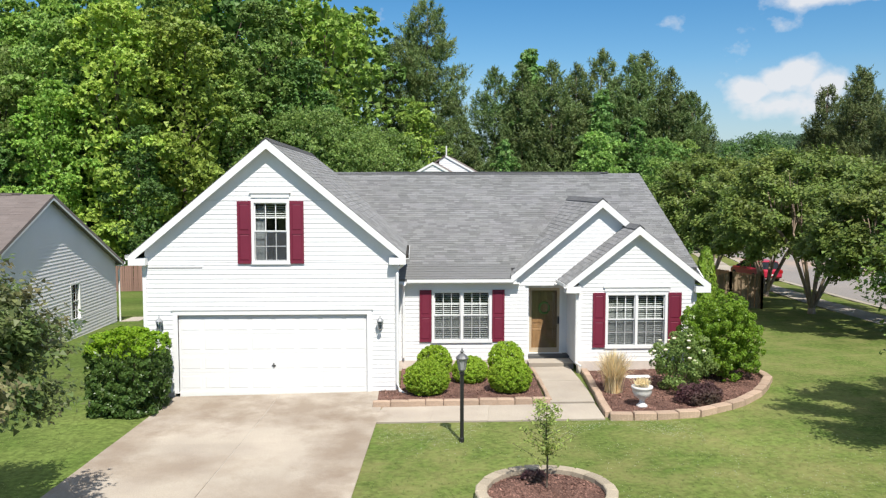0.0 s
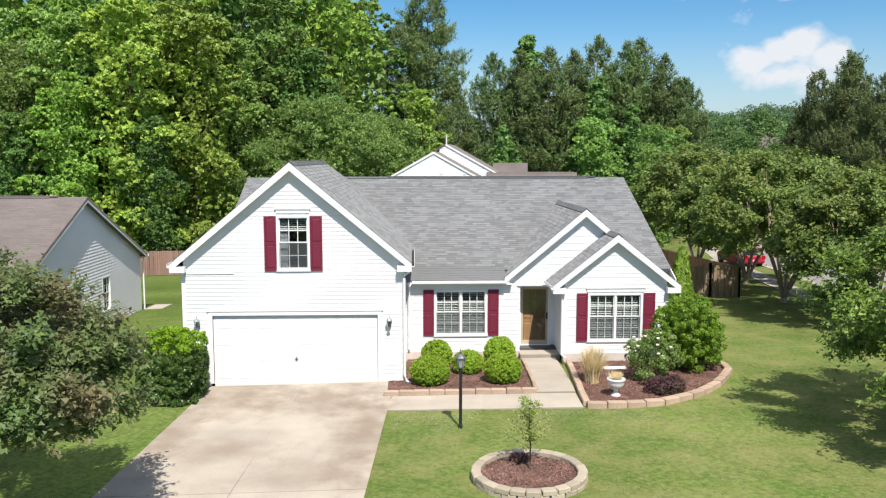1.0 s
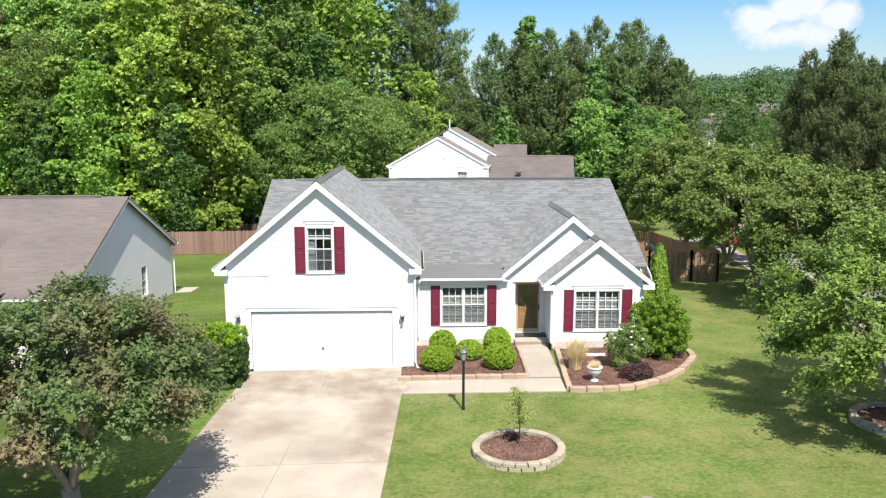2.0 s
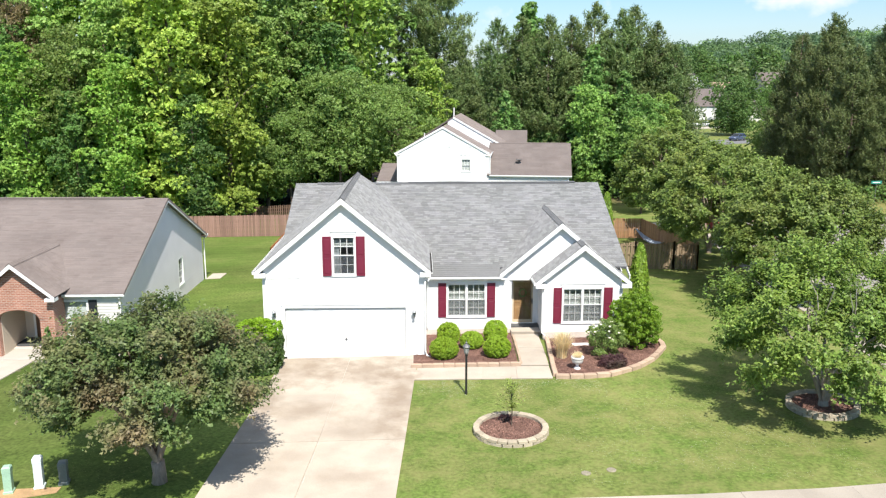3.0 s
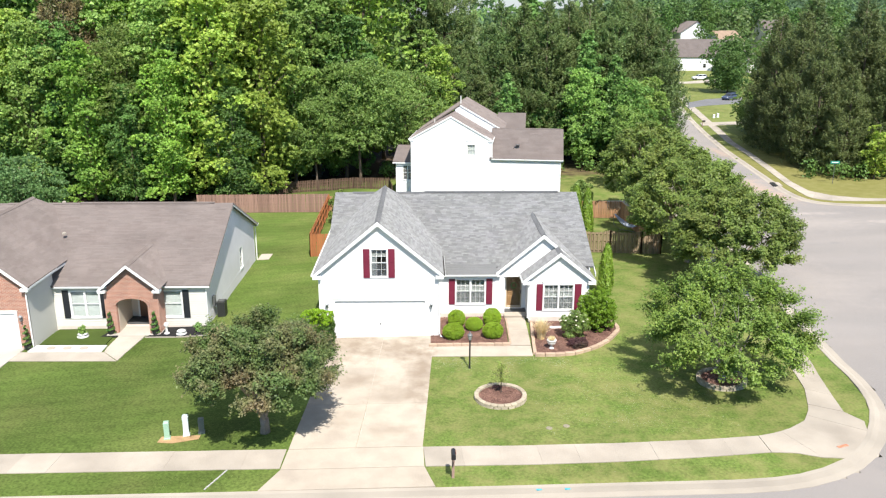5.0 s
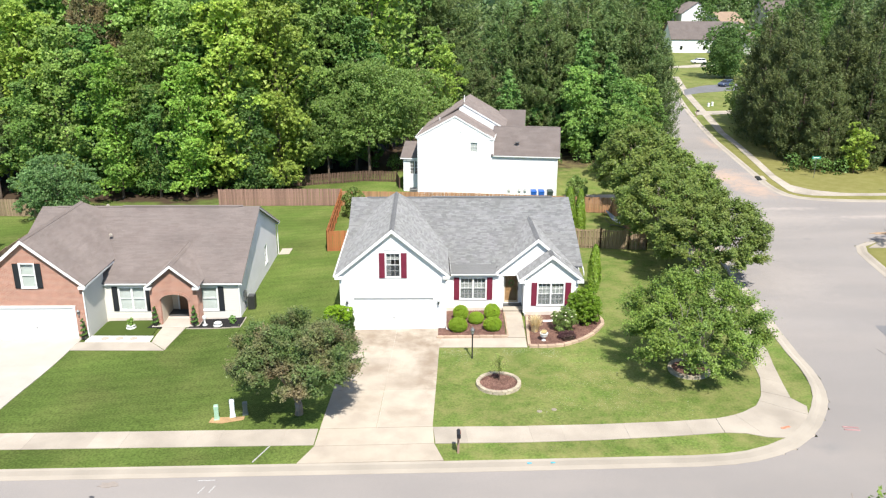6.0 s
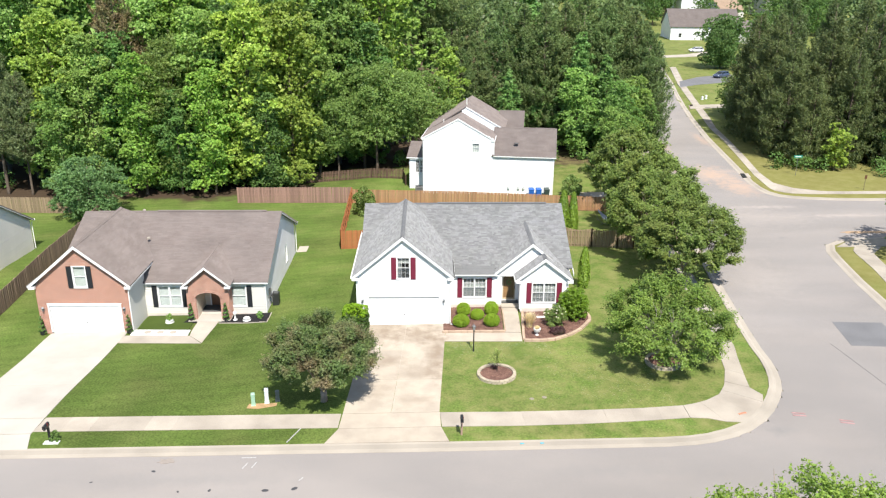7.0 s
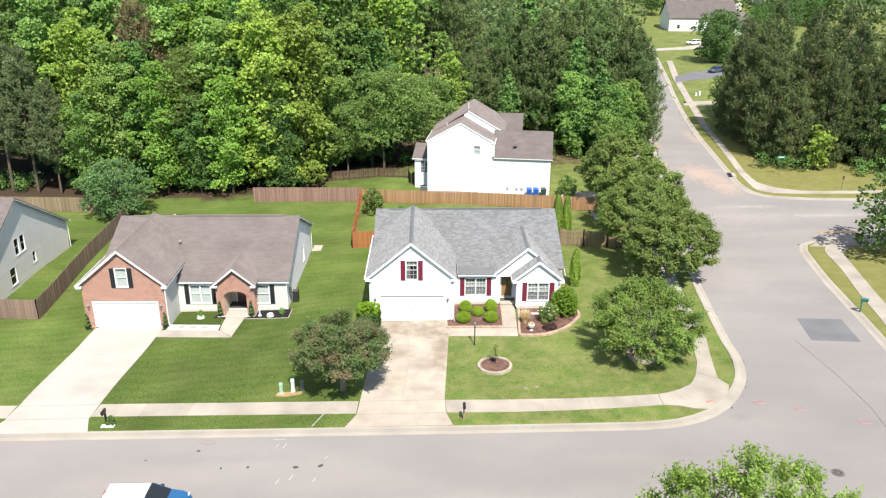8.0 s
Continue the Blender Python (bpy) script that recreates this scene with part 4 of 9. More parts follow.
def ridge_caps(house, a, b, material, slope=0.84, across=None):
    """Bent caps along a level ridge."""
    A, B = Vector(a), Vector(b)
    d = (B - A).normalized()
    s = Vector((-d.y, d.x, 0))
    n = max(1, int((B - A).length / 0.2))
    for i in range(n):
        g = Geo()
        p, q = A.lerp(B, i / n), A.lerp(B, (i + 1.25) / n if i < n - 1 else 1)
        h0, h1 = 0.045, 0.028
        w = 0.15
        pts = []
        for o, h in ((p, h0), (q, h1)):
            pts += [o - s * w + Vector((0, 0, h - w * slope)), o + Vector((0, 0, h)), o + s * w + Vector((0, 0, h - w * slope))]
        k = len(g.v)
        g.v += [tuple(v) for v in pts] + [tuple(v - Vector((0, 0, 0.02))) for v in pts]
        for f in ((0, 3, 4, 1), (1, 4, 5, 2), (0, 1, 7, 6), (1, 2, 8, 7), (0, 6, 9, 3), (2, 5, 11, 8)):
            g.f.append(tuple(k + x for x in f))
        part("ridge_cap", g, material, house)


def rake(house, face, apex_u, apex_z, half, slope, d=0.0, board=0.2, thick=0.035, ends=(True, True), returns=True):
    """White barge boards up both slopes of a gable, with boxed returns at their feet."""
    for sgn, on in zip((-1, 1), ends):
        if not on:
            continue
        uf = apex_u + sgn * half
        zf = apex_z - half * slope
        g = Geo()
        a = [(uf, zf - board), (apex_u, apex_z - board * 1.15), (apex_u, apex_z), (uf, zf)]
        lo = [face(u, d, z) for u, z in a]
        hi = [face(u, d + thick, z) for u, z in a]
        k = len(g.v)
        g.v += lo + hi
        for f in ((0, 1, 2, 3), (4, 5, 6, 7), (0, 1, 5, 4), (1, 2, 6, 5), (2, 3, 7, 6), (3, 0, 4, 7)):
            g.f.append(tuple(k + i for i in f))
        b = part("barge_board", g, TRIM, house)
        fix_normals(b)
        if returns:
            g = Geo()
            face.box(g, min(uf, uf - sgn * 0.42), max(uf, uf - sgn * 0.42), d - 0.36, d + thick + 0.004, zf - board - 0.03, zf - 0.06)
            part("eave_return", g, TRIM, house)


def fix_normals(ob):
    bm = bmesh.new()
    bm.from_mesh(ob.data)
    bmesh.ops.recalc_face_normals(bm, faces=bm.faces)
    bm.to_mesh(ob.data)
    bm.free()


def gutter(house, a, b, r=0.06):
    """A half-round gutter with its rolled lip along an eave."""
    A, B = Vector(a), Vector(b)
    d = (B - A).normalized()
    s = Vector((-d.y, d.x, 0))
    prof = [(-0.06, 0.05), (-0.06, -0.04), (-0.035, -0.065), (0.035, -0.065), (0.055, -0.02), (0.062, 0.045), (0.05, 0.045), (0.042, -0.015), (0.025, -0.05), (-0.03, -0.05), (-0.048, -0.035), (-0.048, 0.05)]
    g = Geo()
    for p in (A, B):
        for o, h in prof:
            g.v.append(tuple(p + s * o + Vector((0, 0, h))))
    n = len(prof)
    for i in range(n):
        g.f.append((i, (i + 1) % n, n + (i + 1) % n, n + i))
    g.f += [tuple(range(n)), tuple(range(2 * n - 1, n - 1, -1))]
    ob = part("gutter", g, TRIM, house)
    fix_normals(ob)


def downspout(house, pts, r=0.04):
    part("downspout", Geo().tube(pts, r, 8), TRIM, house)


def window(house, face, u0, u1, z0, z1, units=1, blinds=True, material=TRIM, curtain=False, name="window", grid=(3, 2), slats=None, dense_blind=False, screen=False):
    """Double-hung window units side by side: casing, sashes, glazing bars, panes, blinds behind."""
    w = thing(name, 0, 0, 0)
    w.parent = house
    f = 0.05
    g = Geo()
    face.box(g, u0 - 0.02, u1 + 0.02, -0.10, 0.028, z1 - f, z1 + 0.02)
    face.box(g, u0 - 0.02, u0 + f, -0.10, 0.028, z0, z1 - f)
    face.box(g, u1 - f, u1 + 0.02, -0.10, 0.028, z0, z1 - f)
    part("window_frame", g, material, w)
    g = Geo()
    face.box(g, u0 - 0.04, u1 + 0.04, -0.10, 0.05, z0 - 0.05, z0 + 0.03)
    part("window_sill", g, material, w)
    inner = (u1 - u0 - 2 * f)
    uw = inner / units
    for k in range(units):
        a, b = u0 + f + k * uw, u0 + f + (k + 1) * uw
        if k:
            g = Geo()
            face.box(g, a - 0.035, a + 0.035, -0.09, 0.02, z0 + 0.03, z1 - f)
            part("mullion", g, material, w)
        zm = (z0 + z1) / 2
        a1, b1 = a + (0.035 if k else 0), b - (0.035 if k < units - 1 else 0)
        for lo, hi, dd in ((z0 + 0.03, zm, -0.055), (zm, z1 - f, -0.03)):
            s = 0.028
            g = Geo()
            face.box(g, a1, b1, dd - 0.02, dd, lo, lo + s)
            face.box(g, a1, b1, dd - 0.02, dd, hi - s, hi)
            face.box(g, a1, a1 + s, dd - 0.02, dd, lo + s, hi - s)
            face.box(g, b1 - s, b1, dd - 0.02, dd, lo + s, hi - s)
            part("sash", g, material, w)
            g = Geo()
            cols, rows = grid
            for c in range(1, cols):
                uu = a1 + s + (b1 - a1 - 2 * s) * c / cols
                face.box(g, uu - 0.011, uu + 0.011, dd - 0.016, dd - 0.004, lo + s, hi - s)
            for r in range(1, rows):
                zz = lo + s + (hi - lo - 2 * s) * r / rows
                face.box(g, a1 + s, b1 - s, dd - 0.0155, dd - 0.0045, zz - 0.011, zz + 0.011)
            part("glazing_bar", g, material, w)
            g = Geo()
            face.box(g, a1 + s, b1 - s, dd - 0.024, dd - 0.02, lo + s, hi - s)
            if screen and dd < -0.04:
                sg = Geo()
                face.box(sg, a1, b1, dd + 0.012, dd + 0.014, lo, hi - 0.01)
                part("insect_screen", sg, SCREEN, w, "fine grey insect screen")
            pane = part("pane", g, GLASS, w)
            pane.visible_shadow = False
        if dense_blind:
            g = Geo()
            face.box(g, a1 + 0.01, b1 - 0.01, -0.14, -0.13, z0 + 0.05, z1 - f - 0.02)
            part("blind", g, BLIND, w, "closed white blind")
        elif blinds:
            g = Geo()
            z = z1 - f - 0.03
            low = z0 + 0.05 if blinds is True else z1 - (z1 - z0) * blinds
            while z > low:
                face.wedge(g, a1 + 0.01, b1 - 0.01, z - 0.020, -0.132, -0.128, a1 + 0.01, b1 - 0.01, z, -0.165, -0.161)
                z -= 0.058
            part("blind", g, BLIND, w, "white slatted blind")
    if curtain:
        for cu0, cu1 in curtain:
            g = Geo()
            n = 24
            for i in range(n + 1):
                uu = cu0 + (cu1 - cu0) * i / n
                dd = -0.2 + 0.025 * math.sin(i * 1.7)
                g.v += [face(uu, dd, z0 + 0.02), face(uu, dd, z1 - f - 0.1)]
            for i in range(n):
                g.f.append((2 * i, 2 * i + 2, 2 * i + 3, 2 * i + 1))
            part("curtain", g, CURTAIN, w, "sheer white curtain")
    # dark sheet stands in for the unlit room behind
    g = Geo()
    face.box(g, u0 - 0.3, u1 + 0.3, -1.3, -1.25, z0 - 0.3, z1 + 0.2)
    part("room_wall", g, ROOM_DARK, w)
    return w


# the rooms' dimness is put into this dark base colour
ROOM_DARK = mat("dark_room_backing", (0.10, 0.10, 0.10), 0.9, 0.1, 1, 20, 0.05, 0)


def shutter(house, face, u0, u1, z0, z1, material=SHUTTER):
    """Two raised panels in a frame."""
    s = thing("shutter")
    s.parent = house
    g = Geo()
    face.box(g, u0, u1, 0.016, 0.034, z0, z1)
    part("board", g, material, s)
    g = Geo()
    b = 0.05
    zm = z0 + (z1 - z0) * 0.5
    for a, c in ((u0, u0 + b), (u1 - b, u1)):
        face.box(g, a, c, 0.034, 0.05, z0, z1)
    for a, c in ((z0, z0 + 0.08), (zm - 0.05, zm + 0.05), (z1 - 0.08, z1)):
        face.box(g, u0 + b, u1 - b, 0.034, 0.0495, a, c)
    part("rail", g, material, s)
    for a, c in ((z0 + 0.08, zm - 0.05), (zm + 0.05, z1 - 0.08)):
        g = Geo()
        i = 0.03
        p = [face(u0 + b, 0.034, a), face(u1 - b, 0.034, a), face(u1 - b, 0.034, c), face(u0 + b, 0.034, c), face(u0 + b + i, 0.046, a + i), face(u1 - b - i, 0.046, a + i), face(u1 - b - i, 0.046, c - i), face(u0 + b + i, 0.046, c - i)]
        g.v = p
        g.f = [(4, 5, 6, 7), (0, 1, 5, 4), (1, 2, 6, 5), (2, 3, 7, 6), (3, 0, 4, 7)]
        fix_normals(part("panel", g, material, s))


def crosshead(house, face, u0, u1, z0, z1):
    g = Geo()
    face.box(g, u0, u1, -0.01, 0.035, z0, z1 - 0.03)
    face.box(g, u0 - 0.04, u1 + 0.04, -0.01, 0.06, z1 - 0.03, z1)
    part("window_head", g, TRIM, house)


def garage_door(house, face, u0, u1, z0, z1):
    d = thing("garage_door")
    d.parent = house
    n = 4
    h = (z1 - z0) / n
    for i in range(n):
        g = Geo()
        a, b = z0 + i * h + 0.0012, z0 + (i + 1) * h - 0.0012
        face.box(g, u0, u1, -0.10, -0.06, a, b)
        m = 8
        for k in range(m):
            x0 = u0 + (u1 - u0) * (k + 0.09) / m
            x1 = u0 + (u1 - u0) * (k + 0.91) / m
            q, r = a + 0.09, b - 0.09
            # a low raised field
            p = [face(x0, -0.06, q), face(x1, -0.06, q), face(x1, -0.06, r), face(x0, -0.06, r), face(x0 + 0.02, -0.055, q + 0.02), face(x1 - 0.02, -0.055, q + 0.02), face(x1 - 0.02, -0.055, r - 0.02), face(x0 + 0.02, -0.055, r - 0.02)]
            j = len(g.v)
            g.v += p
            g.f += [tuple(j + t for t in f) for f in ((4, 5, 6, 7), (0, 1, 5, 4), (1, 2, 6, 5), (2, 3, 7, 6), (3, 0, 4, 7))]
        part("door_section", g, DOORWHITE, d)
    g = Geo()
    um = (u0 + u1) / 2
    face.box(g, um - 0.014, um + 0.014, -0.06, -0.03, z0 + 0.62, z0 + 0.74)
    face.box(g, um - 0.05, um + 0.05, -0.045, -0.03, z0 + 0.665, z0 + 0.69)
    part("handle", g, GREYMETAL, d)
    g = Geo()
    face.box(g, u0 - 0.12, u0, -0.1, 0.03, z0 - 0.02, z1 + 0.12)
    face.box(g, u1, u1 + 0.12, -0.1, 0.03, z0 - 0.02, z1 + 0.12)
    face.box(g, u0, u1, -0.1, 0.03, z1, z1 + 0.12)
    face.box(g, u0 - 0.16, u1 + 0.16, -0.1, 0.05, z1 + 0.12, z1 + 0.15)
    part("door_frame", g, TRIM, d)
    g = Geo()
    face.box(g, u0, u1, -0.1, -0.05, z0 - 0.16, z0 + 0.004)
    part("weather_strip", g, DOORWHITE, d)
    return d


def lantern(name, house, face, u, z):
    w = thing(name)
    w.parent = house
    x, y, _ = face(u, 0.16, 0)
    g = Geo()
    face.box(g, u - 0.05, u + 0.05, 0.016, 0.03, z - 0.12, z + 0.12)
    a, b = face(u, 0.03, z + 0.04), face(u, 0.16, z + 0.2)
    g.tube([a, face(u, 0.1, z + 0.1), b], 0.012, 6)
    part("bracket", g, PEWTER, w)
    part("cap", Geo().lathe([(0.004, 0.28), (0.012, 0.25), (0.012, 0.22), (0.05, 0.19), (0.095, 0.13), (0.095, 0.12), (0.02, 0.12)][::-1], x, y, z, 10), PEWTER, w, smooth=False)
    gl = part("glass", Geo().lathe([(0.05, -0.08), (0.085, 0.118)], x, y, z, 8), GLASS, w)
    gl.visible_shadow = False
    g = Geo().lathe([(0.01, -0.14), (0.025, -0.12), (0.055, -0.09), (0.055, -0.08)], x, y, z, 8)
    for k in range(4):
        t = radians(45 + 90 * k)
        g.tube([(x + 0.05 * math.cos(t), y + 0.05 * math.sin(t), z - 0.08), (x + 0.087 * math.cos(t), y + 0.087 * math.sin(t), z + 0.12)], 0.006, 5)
    part("cage", g, PEWTER, w)
    return w


K = 0.84  # slope of the gables
GA = (-3.66, 6.44)  # garage ridge: x and height
G_FRONT = 20.45  # garage wall
EAVE_Z = GA[1] - 3.46 * K


def garage_block(house, base, z0, brick):
    """The garage wing: front wall, side walls, roof with a hip at the back."""
    front = Face((0, G_FRONT), (1, 0), (0, -1))
    door = (-6.0, -1.2, -0.02, 2.0)
    win = (-4.08, -3.16, 3.34, 4.90)
    # white houses show siding, the brick one has a plain brick skin
    wall(house, front, -6.79, -0.46, 0.0, EAVE_Z - 0.12, BRICK if brick else SIDING, (door, win), (GA[0], GA[1] - 0.1), siding=not brick)
    if not brick:
        g = Geo()
        front.box(g, -6.85, -6.76, -0.1, 0.03, -0.1, 3.45)
        part("corner_board", g, TRIM, house)
        g = Geo()
        front.box(g, -0.49, -0.40, -0.1, 0.03, 0.0, 3.45)
        part("corner_board", g, TRIM, house)
        # one course of siding has slipped and stands open
        g = Geo()
        front.box(g, -6.72, -5.32, 0.004, 0.02, 3.215, 3.24)
        part("loose_lap", g, SIDING, house)
        # a near-black strip paints the shade below the open course
        g = Geo()
        front.box(g, -6.70, -5.36, -0.004, 0.010, 3.193, 3.215)
        part("siding_gap", g, GAP_DARK, house, "dark strip painted as the shade under a slipped course")
    g = Geo()
    front.box(g, -6.82, -6.1, -0.2, 0.02, -1.2, -0.0)
    part("foundation", g, FOUND if not brick else BRICK, house)
    g = Geo()
    front.box(g, -1.1, -0.42, -0.2, 0.02, -1.2, -0.0)
    part("foundation", g, FOUND if not brick else BRICK, house)
    side = SIDING if not brick else SIDING_CREAM
    right = Face((-0.44, G_FRONT), (0, 1), (1, 0))
    wall(house, right, 0.1, 3.1, 0.0 if not brick else -0.2, 3.3, side, pieces=not brick)
    left = Face((-6.81, G_FRONT), (0, 1), (-1, 0))
    wall(house, left, 0.1, 17.0, -1.0, 3.3, side, pieces=False)
    garage_door(house, front, -6.0, -1.2, -0.0, 2.0)
    if brick:
        window(house, front, *win[:2], win[2], win[3], 1, grid=(1, 1), dense_blind=True)
    else:
        window(house, front, *win[:2], win[2], win[3], 1, blinds=0.3, curtain=[(-4.02, -3.80)], screen=True)
    sm = SHUTTER if not brick else SHUTTER_BLACK
    shutter(house, front, -4.45, -4.1, 3.31, 4.9, sm)
    shutter(house, front, -3.13, -2.78, 3.31, 4.9, sm)
    if not brick:
        crosshead(house, front, -4.1, -3.14, 4.98, 5.12)
    sh = SHINGLE if not brick else SHINGLE_BROWN
    f, b, h = 20.2, 29.2, 3.46
    slope_plane(house, (GA[0] + h, f, EAVE_Z), (GA[0] + h, b, EAVE_Z), (GA[0], f, GA[1]), (GA[0], b, GA[1]), sh, tabs=True, seed=11, tabw=0.33 if not brick else 0.6)
    slope_plane(house, (GA[0] - h, b, EAVE_Z), (GA[0] - h, f, EAVE_Z), (GA[0], b, GA[1]), (GA[0], f, GA[1]), sh, tabs=True, seed=12, tabw=0.33 if not brick else 0.6)
    # back hip, and the left slope carried on over the rear rooms
    hip = Geo()
    hip.poly((GA[0], b, GA[1]), (GA[0] + h, b, EAVE_Z), (GA[0] + h * 0.75, b + h * 0.75, GA[1] - h * 0.75 * K))
    hip.poly((GA[0], b, GA[1]), (GA[0] + h * 0.75, b + h * 0.75, GA[1] - h * 0.75 * K), (GA[0] - h * 0.75, b + h * 0.75, GA[1] - h * 0.75 * K))
    hip.poly((GA[0], b, GA[1]), (GA[0] - h * 0.75, b + h * 0.75, GA[1] - h * 0.75 * K), (GA[0] - h, b, EAVE_Z))
    fix_normals(part("hip", hip, sh, house))
    ridge_caps(house, (GA[0], f, GA[1]), (GA[0], b + 0.05, GA[1]), RIDGE if not brick else SHINGLE_BROWN)
    rake(house, front, GA[0], GA[1] - 0.01, h, K, d=0.22)
    # soffits under the barge overhang
    for s in (-1, 1):
        g = Geo()
        x0, x1 = GA[0], GA[0] + s * h
        p = [(x0, f + 0.02, GA[1] - 0.20), (x0, G_FRONT, GA[1] - 0.20), (x1, G_FRONT, EAVE_Z - 0.17), (x1, f + 0.02, EAVE_Z - 0.17)]
        g.hexa([tuple(q) for q in p] + [(q[0], q[1], q[2] + 0.012) for q in p])
        fix_normals(part("soffit", g, TRIM, house))
    gutter(house, (GA[0] + h + 0.03, 20.24, EAVE_Z - 0.04), (GA[0] + h + 0.03, 23.6, EAVE_Z - 0.04))
    gx0 = GA[0] + h + 0.03
    # near-black strip laid along the gutter's opening
    part("gutter_debris", Geo().cbox(gx0 - 0.045, gx0 + 0.045, 20.3, 23.55, EAVE_Z - 0.08, EAVE_Z + 0.012, 0.01), GAP_DARK, house, "dark strip filling the gutter")
    gutter(house, (GA[0] - h - 0.03, 30.0, EAVE_Z - 0.04), (GA[0] - h - 0.03, 20.24, EAVE_Z - 0.04))
    for xg in (GA[0] + h - 0.1, GA[0] - h + 0.1):
        part("fascia", Geo().box(xg - 0.09, xg + 0.09, 20.45, 29.8, EAVE_Z - 0.19, EAVE_Z - 0.1), TRIM, house)
    if not brick:
        downspout(house, [(-0.24, 20.3, EAVE_Z - 0.1), (-0.27, 20.32, 3.28), (-0.4, 20.36, 3.18), (-0.42, 20.36, 3.05), (-0.42, 20.36, 0.2), (-0.36, 20.2, 0.06), (-0.1, 19.95, 0.0)])
    else:
        downspout(house, [(-0.24, 20.3, EAVE_Z - 0.1), (-0.4, 20.36, 3.2), (-0.42, 20.36, 3.05), (-0.42, 20.36, 0.0)])
    lantern("wall_lantern", house, front, -6.42, 1.74)
    lantern("wall_lantern", house, front, -0.86, 1.72)
    return front


RIDGE_Y, RIDGE_Z, EAVE_Y, MAIN_EAVE_Z = 30.3, 5.78, 23.17, 2.58
X_L, X_R = -6.78, 8.25


def main_block(house, brick, loose=0):
    sh = SHINGLE if not brick else SHINGLE_BROWN
    xs = X_R + 0.3 if brick else 2.9
    slope_plane(house, (X_L - 0.1, EAVE_Y, MAIN_EAVE_Z), (xs, EAVE_Y, MAIN_EAVE_Z), (X_L - 0.1, RIDGE_Y, RIDGE_Z), (xs, RIDGE_Y, RIDGE_Z), sh, loose=loose, seed=3, tabw=0.33 if not brick else 0.6)
    if not brick:
        # over the right wing the long slope starts behind the entry gable
        y1 = EAVE_Y + 0.58
        z1 = MAIN_EAVE_Z + 0.58 * (RIDGE_Z - MAIN_EAVE_Z) / (RIDGE_Y - EAVE_Y)
        slope_plane(house, (xs, y1, z1), (X_R + 0.3, y1, z1), (xs, RIDGE_Y, RIDGE_Z), (X_R + 0.3, RIDGE_Y, RIDGE_Z), sh, seed=5)
    back = 2 * RIDGE_Y - EAVE_Y
    slope_plane(house, (X_R + 0.3, back, MAIN_EAVE_Z), (X_L - 0.1, back, MAIN_EAVE_Z), (X_R + 0.3, RIDGE_Y, RIDGE_Z), (X_L - 0.1, RIDGE_Y, RIDGE_Z), sh, seed=4)
    # the ridge vent and caps
    ridge_caps(house, (X_L + 1.0, RIDGE_Y, RIDGE_Z), (X_R - 1.2, RIDGE_Y, RIDGE_Z + 0.005), RIDGE if not brick else SHINGLE_BROWN, 0.44)
    part("ridge_vent", Geo().box(-1.2, X_R - 0.9, RIDGE_Y - 0.11, RIDGE_Y + 0.11, RIDGE_Z + 0.0, RIDGE_Z + 0.055), RIDGE if not brick else SHINGLE_BROWN, house)
    back_wall = Face((0, back - 0.35), (1, 0), (0, 1))
    side = SIDING if not brick else SIDING_GREY
    wall(house, back_wall, X_L, X_R, -1.9, 2.5, side, pieces=False)
    right = Face((X_R, EAVE_Y + 0.38), (0, 1), (1, 0))
    d = back - 0.35 - EAVE_Y - 0.38
    holes = [(8.6, 9.5, 0.62, 2.15)] if brick else []
    wall(house, right, 0.0, d, -1.9, 2.5, side, holes, (RIDGE_Y - EAVE_Y - 0.38, RIDGE_Z - 0.12), pieces=False, slope=0.44)
    if brick:
        window(house, right, 8.6, 9.5, 0.62, 2.15, 1)
    lft = Face((X_L, EAVE_Y + 0.38), (0, 1), (-1, 0))
    wall(house, lft, 6.4, d, -1.9, 2.5, side, (), (RIDGE_Y - EAVE_Y - 0.38, RIDGE_Z - 0.12), pieces=False, slope=0.44)
    # rakes of the long roof
    for xx, f in ((X_R + 0.26, Face((X_R + 0.26, EAVE_Y), (0, 1), (1, 0))), (X_L - 0.06, Face((X_L - 0.06, EAVE_Y), (0, 1), (-1, 0)))):
        rake(house, f, RIDGE_Y - EAVE_Y, RIDGE_Z - 0.01, RIDGE_Y - EAVE_Y - 0.02, (RIDGE_Z - MAIN_EAVE_Z) / (RIDGE_Y - EAVE_Y), d=0.0, board=0.17, returns=False)
    gutter(house, (X_R + 0.3, back + 0.05, MAIN_EAVE_Z - 0.05), (X_L - 0.1, back + 0.05, MAIN_EAVE_Z - 0.05))
    part("soffit", Geo().box(X_L, X_R + 0.28, back - 0.36, back, MAIN_EAVE_Z - 0.16, MAIN_EAVE_Z - 0.13), TRIM, house)
    # dark slab added out of sight inside to keep daylight out
    part("room_floor", Geo().box(X_L + 0.1, X_R - 0.1, 23.6, back - 0.6, 0.1, 0.2), ROOM_DARK, house)


